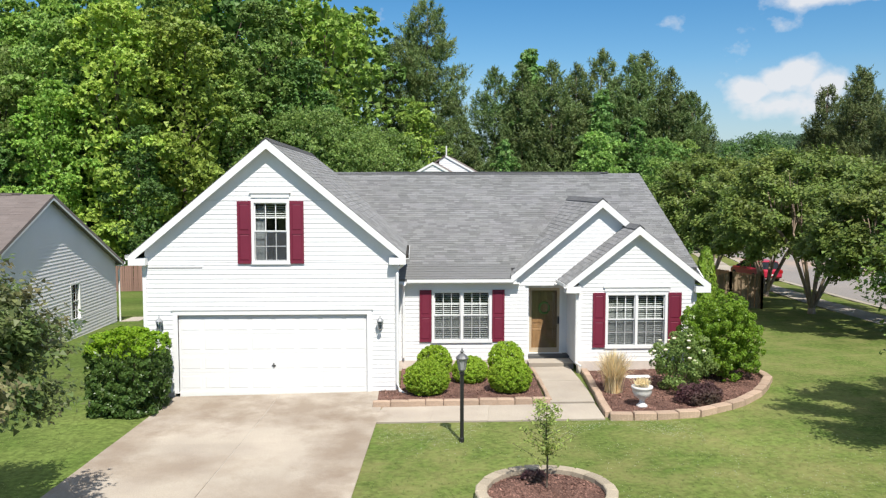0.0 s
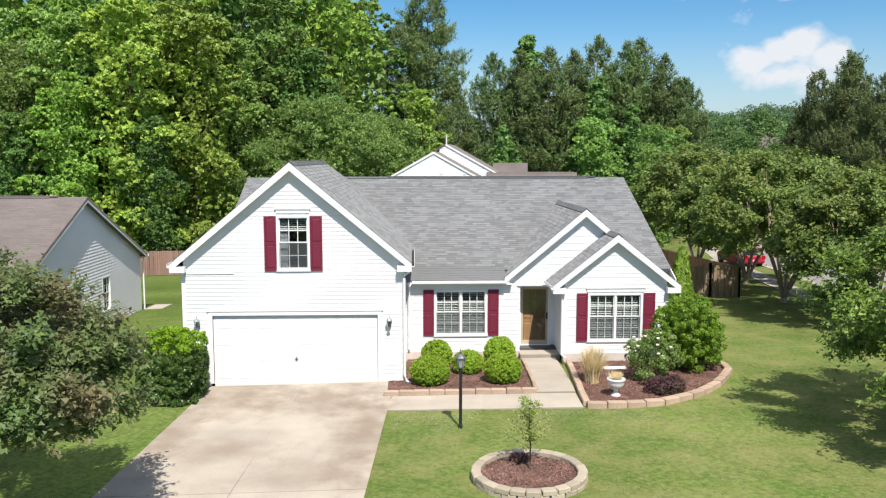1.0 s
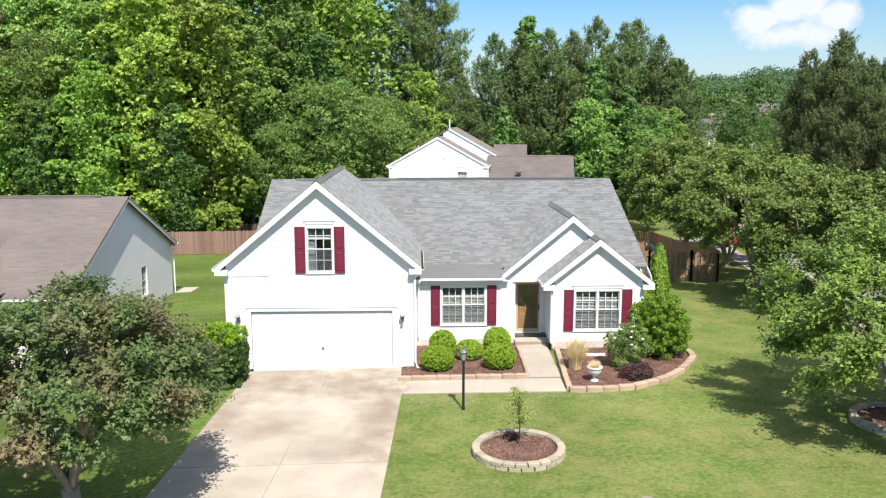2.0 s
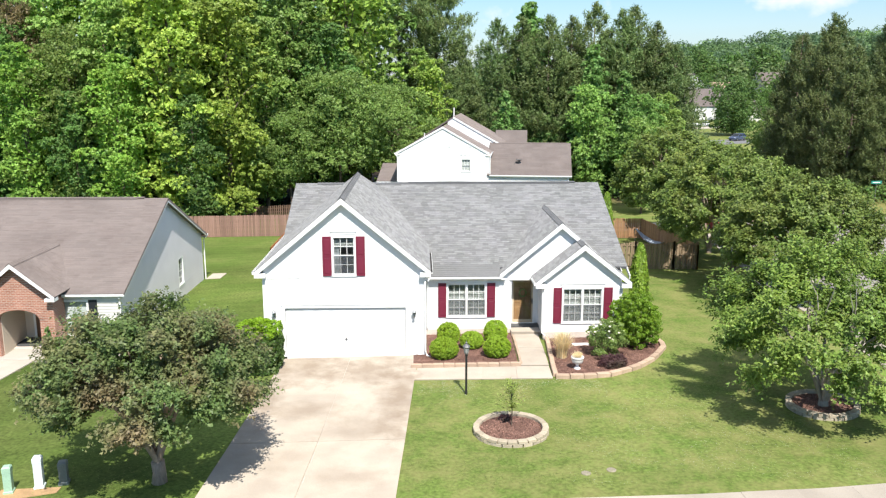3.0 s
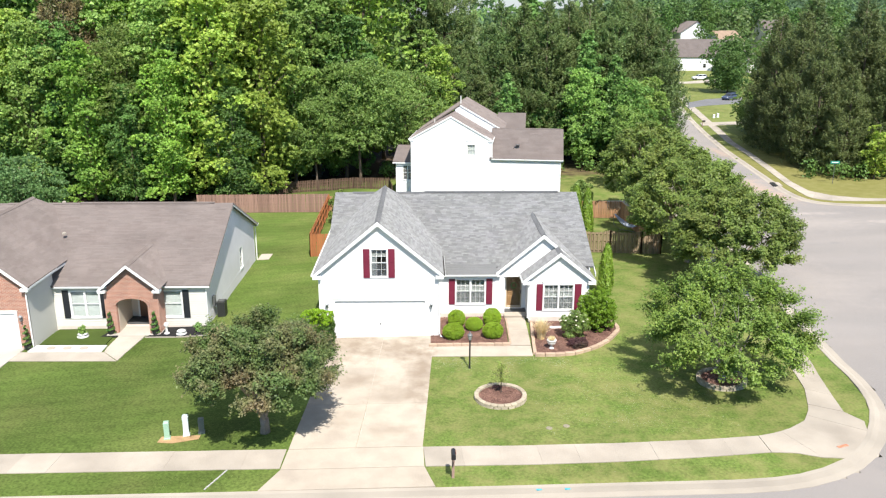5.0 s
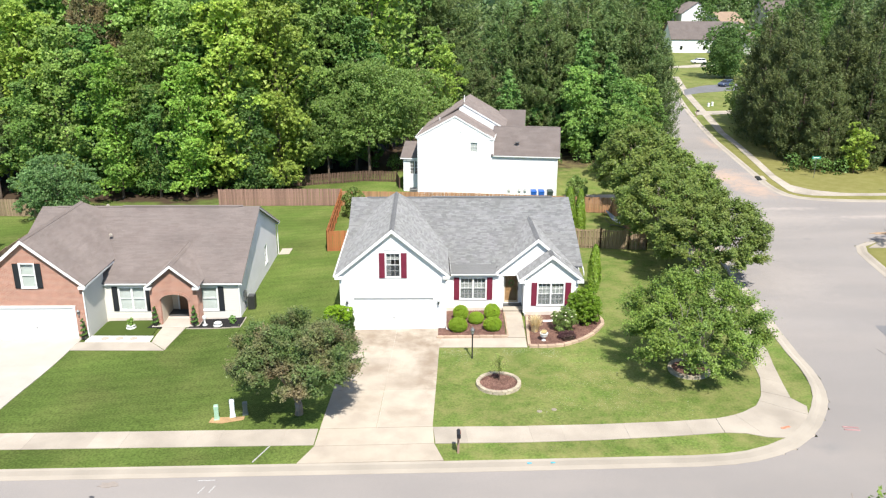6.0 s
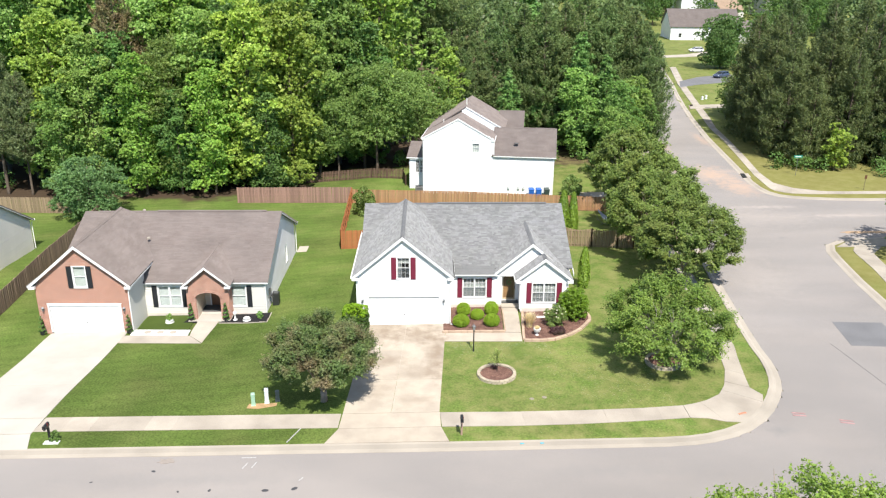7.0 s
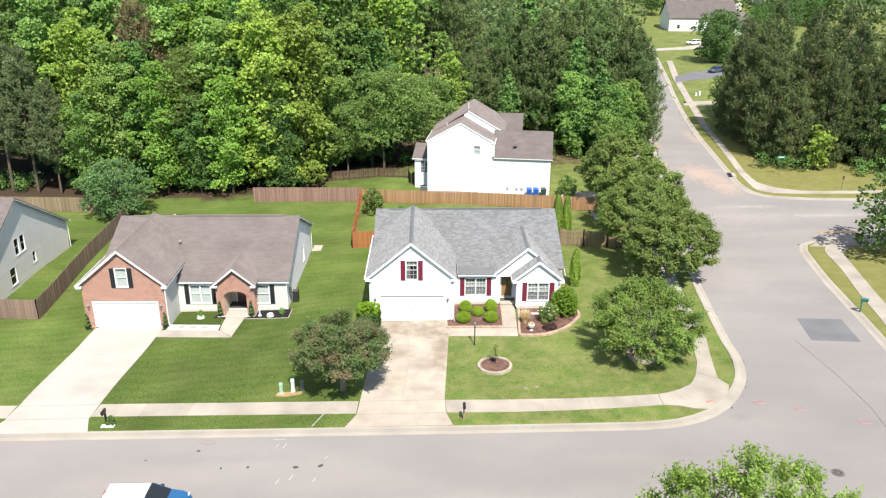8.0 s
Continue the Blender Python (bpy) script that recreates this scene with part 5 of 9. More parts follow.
def home():
    house = thing("house", 0, 0, 0, "white vinyl-sided house with burgundy shutters and grey shingles", "house")
    garage_block(house, 0, 0, False)
    main_block(house, False, loose=6)
    wy = 23.4
    front = Face((0, wy), (1, 0), (0, -1))
    lw = (0.55, 2.27, 0.72, 2.22)
    # left wing wall under the long eave, and the gable over the entry
    wall(house, front, -0.44, 3.36, 0.15, 2.47, SIDING, (lw,))
    porch = (3.38, 4.66)
    g1 = (5.5, 4.90)
    upper = Face((0, wy - 0.01), (1, 0), (0, -1))
    wall(house, upper, 3.0, 8.2, 2.36, 2.6, SIDING, (), (g1[0], g1[1] - 0.1))
    window(house, front, *lw[:2], lw[2], lw[3], 2, screen=True)
    shutter(house, front, 0.17, 0.52, 0.70, 2.24)
    shutter(house, front, 2.31, 2.67, 0.70, 2.24)
    part("foundation", Geo().box(-0.5, 3.4, wy - 0.02, wy + 0.2, -1.0, 0.15), FOUND, house)
    gutter(house, (-0.2, EAVE_Y - 0.03, MAIN_EAVE_Z - 0.05), (2.9, EAVE_Y - 0.03, MAIN_EAVE_Z - 0.05))
    part("soffit", Geo().box(-0.44, 3.1, EAVE_Y, wy, MAIN_EAVE_Z - 0.15, MAIN_EAVE_Z - 0.12), TRIM, house)
    part("fascia", Geo().box(-0.44, 3.0, EAVE_Y + 0.03, EAVE_Y + 0.06, MAIN_EAVE_Z - 0.14, MAIN_EAVE_Z - 0.02), TRIM, house)
    downspout(house, [(-0.28, 23.0, 2.45), (-0.3, 23.2, 2.32), (-0.3, 23.31, 2.2), (-0.3, 23.31, 0.25)])
    # recessed entry
    dw = Face((0, 24.1), (1, 0), (0, -1))
    door_hole = (3.45, 4.49, 0.2, 2.22)
    wall(house, dw, 3.3, 4.7, 0.15, 2.45, SIDING, (door_hole,))
    jl = Face((3.38, 23.4), (0, 1), (1, 0))
    wall(house, jl, 0.0, 0.7, 0.15, 2.45, SIDING)
    part("porch_ceiling", Geo().box(3.3, 4.7, wy - 0.06, 24.15, 2.36, 2.40), TRIM, house)
    part("porch_slab", Geo().cbox(3.36, 4.66, 22.98, 24.12, -0.6, 0.13, 0.012), CONCRETE, house)
    door = thing("front_door")
    door.parent = house
    g = Geo()
    dw.box(g, 3.43, 3.51, -0.1, 0.03, 0.2, 2.26)
    dw.box(g, 4.43, 4.51, -0.1, 0.03, 0.2, 2.26)
    dw.box(g, 3.51, 4.43, -0.1, 0.03, 2.2, 2.26)
    part("door_frame", g, TRIM, door)
    leafg = Geo()
    dw.box(leafg, 3.51, 4.43, -0.09, -0.05, 0.2, 2.2)
    for a, b in ((0.3, 0.95), (1.1, 2.08)):
        for c, d in ((3.59, 3.91), (4.03, 4.35)):
            p = [dw(c, -0.05, a), dw(d, -0.05, a), dw(d, -0.05, b), dw(c, -0.05, b), dw(c + 0.04, -0.036, a + 0.04), dw(d - 0.04, -0.036, a + 0.04), dw(d - 0.04, -0.036, b - 0.04), dw(c + 0.04, -0.036, b - 0.04)]
            j = len(leafg.v)
            leafg.v += p
            leafg.f += [tuple(j + t for t in f) for f in ((4, 5, 6, 7), (0, 1, 5, 4), (1, 2, 6, 5), (2, 3, 7, 6), (3, 0, 4, 7))]
    part("leaf", leafg, WOODDOOR, door, "orange-brown stained wooden door leaf")
    sg = Geo()
    dw.box(sg, 3.51, 3.58, -0.02, 0.01, 0.21, 2.2)
    dw.box(sg, 4.36, 4.43, -0.02, 0.01, 0.21, 2.2)
    dw.box(sg, 3.58, 4.36, -0.02, 0.01, 2.12, 2.2)
    dw.box(sg, 3.58, 4.36, -0.02, 0.01, 0.21, 0.36)
    storm = part("storm_door", sg, mat("almond_door_paint", (0.50, 0.40, 0.28), 0.45, 0.05, 2, 40, 0.03, 0.02), door, "almond storm door with full glass")
    pg = Geo()
    dw.box(pg, 3.58, 4.36, -0.01, -0.004, 0.36, 2.12)
    pane = part("pane", pg, GLASS, storm)
    pane.visible_shadow = False
    hg = Geo()
    dw.box(hg, 4.37, 4.42, 0.01, 0.06, 1.1, 1.32)
    part("handle", hg, BLACKMETAL, storm)
    # green ring modelled in place of greenery reflected in the storm glass
    wg = Geo()
    cx, cz = 3.97, 1.58
    ring = [(dw(cx + 0.15 * math.cos(t), -0.03, cz + 0.17 * math.sin(t))) for t in np.linspace(0, 2 * math.pi, 15)]
    wg.tube(ring, 0.035, 6, caps=False)
    part("wreath", wg, LF_DEEP, door)
    sill = Geo()
    dw.box(sill, 3.43, 4.51, -0.1, 0.1, 0.19, 0.215)
    part("sill", sill, TRIM, door)
    part("doormat", Geo().cbox(3.68, 4.24, 23.7, 23.96, 0.13, 0.148, 0.006), mat("dark_grey_mat", (0.07, 0.07, 0.075), 0.95, 0.2, 4, 60, 0.3, 0.4), house, "dark grey doormat")
    # right wing with its own gable
    wy2 = 22.3
    wing = Face((0, wy2), (1, 0), (0, -1))
    g2 = (6.29, 4.17)
    rw = (5.43, 7.16, 0.74, 2.26)
    wall(house, wing, 4.66, 7.95, 0.33, 2.42, SIDING, (rw,), (g2[0], g2[1] - 0.1))
    window(house, wing, *rw[:2], rw[2], rw[3], 2, screen=True)
    shutter(house, wing, 5.05, 5.4, 0.72, 2.28)
    shutter(house, wing, 7.2, 7.57, 0.72, 2.28)
    crosshead(house, wing, 5.38, 7.22, 2.32, 2.46)
    part("foundation", Geo().box(4.64, 8.0, wy2 - 0.03, wy2 + 0.2, -1.0, 0.33), FOUND, house)
    wl_ = Face((4.66, wy2), (0, 1), (-1, 0))
    wall(house, wl_, 0.0, 1.95, 0.15, 2.45, SIDING)
    wr_ = Face((7.97, wy2), (0, 1), (1, 0))
    wall(house, wr_, 0.0, 1.2, -0.3, 2.45, SIDING, pieces=False)
    for xx in (4.62, 7.91):
        g = Geo()
        wing.box(g, xx, xx + 0.09, -0.1, 0.03, 0.33, 2.5)
        part("corner_board", g, TRIM, house)
    h1, h2 = 2.66, 2.04
    rk1 = Face((0, 23.19), (1, 0), (0, -1))
    z1 = g1[1] - h1 * K
    slope_plane(house, (g1[0] + h1, 23.17, z1), (g1[0] + h1, 29.2, z1), (g1[0], 23.17, g1[1]), (g1[0], 29.2, g1[1]), SHINGLE, seed=21)
    slope_plane(house, (g1[0] - h1, 29.2, z1), (g1[0] - h1, 23.17, z1), (g1[0], 29.2, g1[1]), (g1[0], 23.17, g1[1]), SHINGLE, seed=22)
    ridge_caps(house, (g1[0], 23.17, g1[1]), (g1[0], 28.35, g1[1]), RIDGE)
    rake(house, rk1, g1[0], g1[1] - 0.01, h1, K, d=0.0, returns=False)
    rk2 = Face((0, 22.10), (1, 0), (0, -1))
    k2 = 0.8
    z2 = g2[1] - h2 * k2
    slope_plane(house, (g2[0] + h2, 22.08, z2), (g2[0] + h2, 26.5, z2), (g2[0], 22.08, g2[1]), (g2[0], 26.5, g2[1]), SHINGLE, seed=23)
    slope_plane(house, (g2[0] - h2, 26.5, z2), (g2[0] - h2, 22.08, z2), (g2[0], 26.5, g2[1]), (g2[0], 22.08, g2[1]), SHINGLE, seed=24)
    ridge_caps(house, (g2[0], 22.08, g2[1]), (g2[0], 26.4, g2[1]), RIDGE, k2)
    rake(house, rk2, g2[0], g2[1] - 0.01, h2, k2, d=0.0)
    for (gx_, gz_, hh, kk, yf, yb) in ((g1[0], g1[1], h1, K, 23.2, 23.4), (g2[0], g2[1], h2, k2, 22.11, 22.3)):
        for s in (-1, 1):
            g = Geo()
            p = [(gx_, yf, gz_ - 0.2), (gx_, yb, gz_ - 0.2), (gx_ + s * hh, yb, gz_ - hh * kk - 0.17), (gx_ + s * hh, yf, gz_ - hh * kk - 0.17)]
            g.hexa(p + [(q[0], q[1], q[2] + 0.012) for q in p])
            fix_normals(part("soffit", g, TRIM, house))
    gutter(house, (g2[0] - h2 - 0.03, 23.3, z2 - 0.03), (g2[0] - h2 - 0.03, 22.0, z2 - 0.03))
    downspout(house, [(4.24, 22.1, 2.45), (4.3, 22.14, 2.36), (4.55, 22.22, 2.3), (4.58, 22.24, 2.2), (4.58, 22.24, 0.3), (4.7, 22.1, 0.22)])
    # vent pipes on the roof
    part("roof_vent", Geo().lathe([(0.045, 0.0), (0.045, 0.42), (0.06, 0.42), (0.06, 0.46)], -5.6, 26.6, 4.0, 8), BLACKMETAL, house)
    part("roof_vent", Geo().lathe([(0.1, 0.0), (0.06, 0.06), (0.04, 0.3)], 3.9, 31.0, 5.45, 8), GREYMETAL, house)
    return house


home()


def brick_neighbour():
    dx, dy, dz = -22.1, 0.55, -0.8
    house = thing("brick_front_house", dx, dy, dz, "ranch house with brick front, grey siding and brown shingles", "house")
    garage_block(house, 0, 0, True)
    main_block(house, True)
    wy = 23.35
    front = Face((0, wy), (1, 0), (0, -1))
    lw, rw = (0.5, 2.2, 0.62, 2.25), (5.75, 6.9, 0.62, 2.25)
    hall = (3.5, 5.25, -0.2, 2.5)
    wall(house, front, -0.44, X_R, 0.1, 2.47, SIDING_CREAM, (lw, rw, hall), pieces=False)
    for a, b, c, d, n in ((*lw, 2), (*rw, 1)):
        window(house, front, a, b, c, d, n, grid=(1, 1), blinds=True, dense_blind=True)
    for a in (0.1, 2.25, 5.35, 6.95):
        shutter(house, front, a, a + 0.36, 0.58, 2.28, SHUTTER_BLACK)
    part("foundation", Geo().box(-0.5, X_R, wy - 0.02, wy + 0.2, -0.9, 0.1), FOUND, house)
    gutter(house, (-0.2, EAVE_Y - 0.03, MAIN_EAVE_Z - 0.05), (2.9, EAVE_Y - 0.03, MAIN_EAVE_Z - 0.05))
    gutter(house, (5.9, EAVE_Y - 0.03, MAIN_EAVE_Z - 0.05), (X_R + 0.3, EAVE_Y - 0.03, MAIN_EAVE_Z - 0.05))
    part("soffit", Geo().box(-0.44, X_R + 0.25, EAVE_Y, wy, MAIN_EAVE_Z - 0.15, MAIN_EAVE_Z - 0.12), TRIM, house)
    # arched brick porch
    py, px, apex, half = 22.3, 4.38, 4.2, 1.72
    pf = Face((0, py), (1, 0), (0, -1))
    a0, a1, spring = 3.5, 5.26, 1.72
    g = Geo()
    zt = 2.6
    n = 10
    r = (a1 - a0) / 2
    out = [(px - 1.5, -0.3), (a0, -0.3)]
    for i in range(n + 1):
        t1 = math.pi * i / n
        out.append((a0 + r - r * math.cos(t1), spring + 0.42 * math.sin(t1)))
    out += [(a1, -0.3), (px + 1.5, -0.3), (px + 1.5, zt), (px + 0.05, apex - 0.15), (px - 0.05, apex - 0.15), (px - 1.5, zt)]
    m = len(out)
    g.v += [tuple(pf(u_, 0.0, z_)) for u_, z_ in out] + [tuple(pf(u_, -0.3, z_)) for u_, z_ in out]
    g.f += [tuple(range(m)), tuple(range(2 * m - 1, m - 1, -1))] + [(i, m + i, m + (i + 1) % m, (i + 1) % m) for i in range(m)]
    pp = part("porch_front", g, BRICK, house, "red brick porch gable with an arched opening")
    fix_normals(pp)
    arch = Geo()
    for i in range(n):
        t0, t1 = math.pi * i / n, math.pi * (i + 1) / n
        q = []
        for t in (t0, t1):
            for rr, hh in ((r, 0.42), (r + 0.2, 0.6)):
                q.append((a0 + r - rr * math.cos(t), spring + hh * math.sin(t)))
        v = [pf(*x) for x in ((q[0][0], 0.0, q[0][1]), (q[2][0], 0.0, q[2][1]), (q[3][0], 0.0, q[3][1]), (q[1][0], 0.0, q[1][1]))]
        w = [pf(*x) for x in ((q[0][0], 0.03, q[0][1]), (q[2][0], 0.03, q[2][1]), (q[3][0], 0.03, q[3][1]), (q[1][0], 0.03, q[1][1]))]
        arch.hexa(v + w)
    fix_normals(part("arch", arch, BRICK, house))
    for s in (3.5, 5.25):
        f = Face((s, py), (0, 1), (1 if s < 4 else -1, 0))
        wall(house, f, 0.25, 2.4, -0.2, 2.5, SIDING_BEIGE, pieces=False)
    g = Geo()
    pf.box(g, px - 1.5, px - 1.42, -1.06, -0.3, -0.3, 2.5)
    part("porch_side", g, BRICK, house)
    g = Geo()
    pf.box(g, px + 1.42, px + 1.5, -1.06, -0.3, -0.3, 2.5)
    part("porch_side", g, BRICK, house)
    part("porch_slab", Geo().cbox(2.9, 5.9, 22.0, 24.8, -0.7, 0.06, 0.012), CLEANCON, house)
    part("porch_ceiling", Geo().box(3.4, 5.3, 22.5, 24.8, 2.5, 2.54), TRIM, house)
    dwf = Face((0, 24.6), (1, 0), (0, -1))
    g = Geo()
    dwf.box(g, 3.3, 5.4, -0.1, 0.0, 0, 2.5)
    part("wall", g, SIDING_BEIGE, house)
    g = Geo()
    dwf.box(g, 4.0, 4.9, 0.0, 0.05, 0.08, 2.12)
    part("front_door", g, mat("dark_brown_door", (0.16, 0.085, 0.05), 0.4, 0.1, 2, 30, 0.1, 0.05), house, "dark brown front door")
    g = Geo()
    dwf.box(g, 3.9, 4.0, 0.0, 0.06, 0.06, 2.2)
    dwf.box(g, 4.9, 5.0, 0.0, 0.06, 0.06, 2.2)
    part("door_frame", g, TRIM, house)
    z = apex - half * K
    slope_plane(house, (px + half, 22.0, z), (px + half, 27.2, z), (px, 22.0, apex), (px, 27.2, apex), SHINGLE_BROWN, seed=31)
    slope_plane(house, (px - half, 27.2, z), (px - half, 22.0, z), (px, 27.2, apex), (px, 22.0, apex), SHINGLE_BROWN, seed=32)
    ridge_caps(house, (px, 22.0, apex), (px, 26.7, apex), SHINGLE_BROWN)
    rake(house, Face((0, 22.02), (1, 0), (0, -1)), px, apex - 0.01, half, K, d=0.0, board=0.16)
    for xx, yy, zz in ((-2.3, 30.4, 5.9), (-1.0, 27.0, 4.75), (2.0, 31.2, 5.5), (5.0, 31.4, 5.4)):
        part("roof_vent", Geo().lathe([(0.12, 0.0), (0.12, 0.08), (0.08, 0.13), (0.02, 0.15)], xx, yy, zz - 0.14, 10), KERB, house)
    downspout(house, [(X_R + 0.1, 2 * RIDGE_Y - EAVE_Y + 0.02, 2.4), (X_R + 0.08, 37.3, 2.2), (X_R + 0.08, 37.3, -0.4)])
    downspout(house, [(X_R + 0.1, EAVE_Y, 2.4), (X_R + 0.06, 23.3, 2.2), (X_R + 0.06, 23.3, 0.0)])
    g = Geo()
    part("meter_box", Geo().box(X_R + 0.01, X_R + 0.16, 24.6, 24.95, 0.8, 1.4), GREYMETAL, house)
    return house


brick_neighbour()


def back_house():
    """The two-storey house behind, turned a little to the side street, gable end towards us, with a lower wing to its right."""
    house = thing("two_storey_house", 0, 0, 0, "white two-storey house with brown shingle roof", "house")
    y0, zb = 59.0, -1.9
    f = Face((0, y0), (1, 0), (0, -1))
    win = (3.02, 3.86, 3.25, 4.35)
    apx, apz, half, k = 1.42, 7.12, 4.15, 0.56
    wall(house, f, apx - 4.0, apx + 4.05, zb, apz - 4.0 * k, SIDING, (win,), (apx, apz - 0.1), pieces=False, slope=k)
    window(house, f, *win[:2], win[2], win[3], 1, grid=(3, 1), dense_blind=True)
    ez = apz - half * k
    rows = dict(exposure=0.3, tabw=0.8)

    def gable_roof(x, z, hw, ya, yb, seed):
        e = z - hw * k
        slope_plane(house, (x + hw, ya, e), (x + hw, yb, e), (x, ya, z), (x, yb, z), SHINGLE_BROWN, seed=seed, **rows)
        slope_plane(house, (x - hw, yb, e), (x - hw, ya, e), (x, yb, z), (x, ya, z), SHINGLE_BROWN, seed=seed + 1, **rows)
        rake(house, Face((0, ya + 0.01), (1, 0), (0, -1)), x, z - 0.01, hw, k, d=0.0, board=0.15)

    gable_roof(apx, apz, half, y0 - 0.07, y0 + 6, 41)
    wall(house, Face((apx - 4.0, y0), (0, 1), (-1, 0)), 0, 10, zb, ez, SIDING, pieces=False)
    wall(house, Face((apx + 4.05, y0), (0, 1), (1, 0)), 0, 10, zb, ez, SIDING, pieces=False)
    gutter(house, (apx + half + 0.03, y0 - 0.05, ez - 0.04), (apx + half + 0.03, y0 + 3.4, ez - 0.04))
    gutter(house, (apx - half - 0.03, y0 + 6, ez - 0.04), (apx - half - 0.03, y0 - 0.05, ez - 0.04))
    # the higher gable behind, its left slope running on from the front one
    hx, hz, hy, hh = 1.95, 7.80, 63.0, 4.6
    wall(house, Face((0, hy), (1, 0), (0, -1)), hx - 0.5, hx + 4.3, zb, hz - 4.3 * k, SIDING, (), (hx, hz - 0.12), pieces=False, slope=k)
    e2 = hz - hh * k
    slope_plane(house, (hx + hh, hy - 0.07, e2), (hx + hh, hy + 8, e2), (hx, hy - 0.07, hz), (hx, hy + 8, hz), SHINGLE_BROWN, seed=43, **rows)
    slope_plane(house, (apx - half, hy + 8, ez), (apx - half, hy - 0.07, ez), (hx, hy + 8, hz), (hx, hy - 0.07, hz), SHINGLE_BROWN, seed=44, **rows)
    rake(house, Face((0, hy - 0.06), (1, 0), (0, -1)), hx, hz - 0.01, hh, k, d=0.0, board=0.15, ends=(False, True))
    wall(house, Face((0, hy + 7.5), (1, 0), (0, 1)), hx - 4.3, hx + 4.3, zb, 5.0, SIDING, pieces=False)
    wall(house, Face((hx + 4.3, hy), (0, 1), (1, 0)), 0, 7.5, zb, 5.2, SIDING, pieces=False)
    # right wing: eave towards us
    wz, wr, wrz, wry = 3.02, 12.3, 5.48, 63.0
    wall(house, Face((0, y0 - 0.02), (1, 0), (0, -1)), apx + 4.06, wr, zb, wz - 0.1, SIDING, pieces=False)
    slope_plane(house, (5.3, y0 - 0.2, wz), (wr + 0.22, y0 - 0.2, wz), (5.3, wry, wrz), (wr + 0.22, wry, wrz), SHINGLE_BROWN, seed=45, **rows)
    slope_plane(house, (wr + 0.22, 2 * wry - y0, wz), (5.3, 2 * wry - y0, wz), (wr + 0.22, wry, wrz), (5.3, wry, wrz), SHINGLE_BROWN, seed=46, **rows)
    wall(house, Face((wr, y0), (0, 1), (1, 0)), 0, 2 * (wry - y0) - 0.4, zb, wz - 0.1, SIDING, (), (wry - y0, wrz - 0.2), pieces=False, slope=0.58)
    gutter(house, (5.5, y0 - 0.23, wz - 0.05), (wr + 0.22, y0 - 0.23, wz - 0.05))
    part("fascia", Geo().box(5.5, wr + 0.2, y0 - 0.2, y0 - 0.16, wz - 0.2, wz - 0.04), TRIM, house)
    ridge_caps(house, (5.6, wry, wrz), (wr, wry, wrz), SHINGLE_BROWN, 0.6)
    # far wing that peeps out behind
    slope_plane(house, (5.5, 67.2, 4.4), (8.6, 67.2, 4.4), (5.5, 70.2, 6.2), (8.6, 70.2, 6.2), SHINGLE_BROWN, tabs=False)
    part("wall", Geo().box(5.5, 8.4, 67.6, 71.5, zb, 4.3), SIDING, house)
    # little sun room on the left
    sr = Face((0, 61.0), (1, 0), (0, -1))
    sw = (-3.75, -2.72, 0.2, 1.75)
    wall(house, sr, -4.45, apx - 4.0, zb, 2.0, SIDING, (sw,), pieces=False)
    window(house, sr, *sw[:2], sw[2], sw[3], 2, blinds=False)
    wall(house, Face((-4.45, 61.0), (0, 1), (-1, 0)), 0, 4.6, zb, 2.0, SIDING, pieces=False)
    slope_plane(house, (-4.75, 60.75, 2.12), (apx - 3.98, 60.75, 2.12), (-4.6, 63.2, 3.5), (apx - 3.98, 63.2, 3.5), SHINGLE_BROWN, seed=47, **rows)
    slope_plane(house, (apx - 3.98, 65.7, 2.12), (-4.75, 65.7, 2.12), (apx - 3.98, 63.2, 3.5), (-4.6, 63.2, 3.5), SHINGLE_BROWN, tabs=False)
    part("fascia", Geo().box(-4.75, apx - 4.0, 60.7, 60.74, 1.95, 2.08), TRIM, house)
    # dish on its tripod, vent pipe, downspouts, wall vents, meters
    dish = Geo().lathe([(0.02, 0.0), (0.14, 0.03), (0.24, 0.09), (0.26, 0.13), (0.25, 0.13)], 8.0, 60.2, 4.1, 12)
    dish.tube([(8.0, 60.2, 3.7), (8.0, 60.2, 4.15)], 0.03, 6)
    dish.tube([(7.5, 60.1, 3.65), (7.8, 60.2, 4.3)], 0.02, 5)
    part("dish", dish, GREYMETAL, house)
    part("vent_pipe", Geo().tube([(1.9, 64.2, 7.6), (1.9, 64.2, 8.55)], 0.06, 8), WHITESTONE, house)
    part("vent_pipe", Geo().tube([(-0.6, 62.4, 5.8), (-0.6, 62.4, 6.35)], 0.05, 8), WHITESTONE, house)
    downspout(house, [(apx + 4.2, y0 - 0.05, ez - 0.1), (apx + 4.12, y0 - 0.06, ez - 0.3), (apx + 4.12, y0 - 0.06, wz)])
    downspout(house, [(wr - 0.05, y0 - 0.2, wz - 0.1), (wr - 0.05, y0 - 0.07, 2.7), (wr - 0.05, y0 - 0.07, -1.8)])
    downspout(house, [(apx - 4.05, y0 - 0.06, ez - 0.1), (apx - 3.95, y0 - 0.07, ez - 0.4), (apx - 3.95, y0 - 0.07, -1.8)])
    for vx, vz in ((3.05, 4.72), (3.4, 4.72), (3.75, 4.72), (2.0, 5.4), (3.8, 5.4)):
        part("wall_vent", Geo().cbox(vx - 0.1, vx + 0.1, y0 - 0.05, y0 + 0.02, vz - 0.06, vz + 0.06, 0.01), GALV, house)
    for mx in (7.2, 8.3, 8.9):
        part("meter_box", Geo().cbox(mx, mx + 0.24, y0 - 0.22, y0 - 0.05, -0.75, -0.42, 0.02), GALV, house)
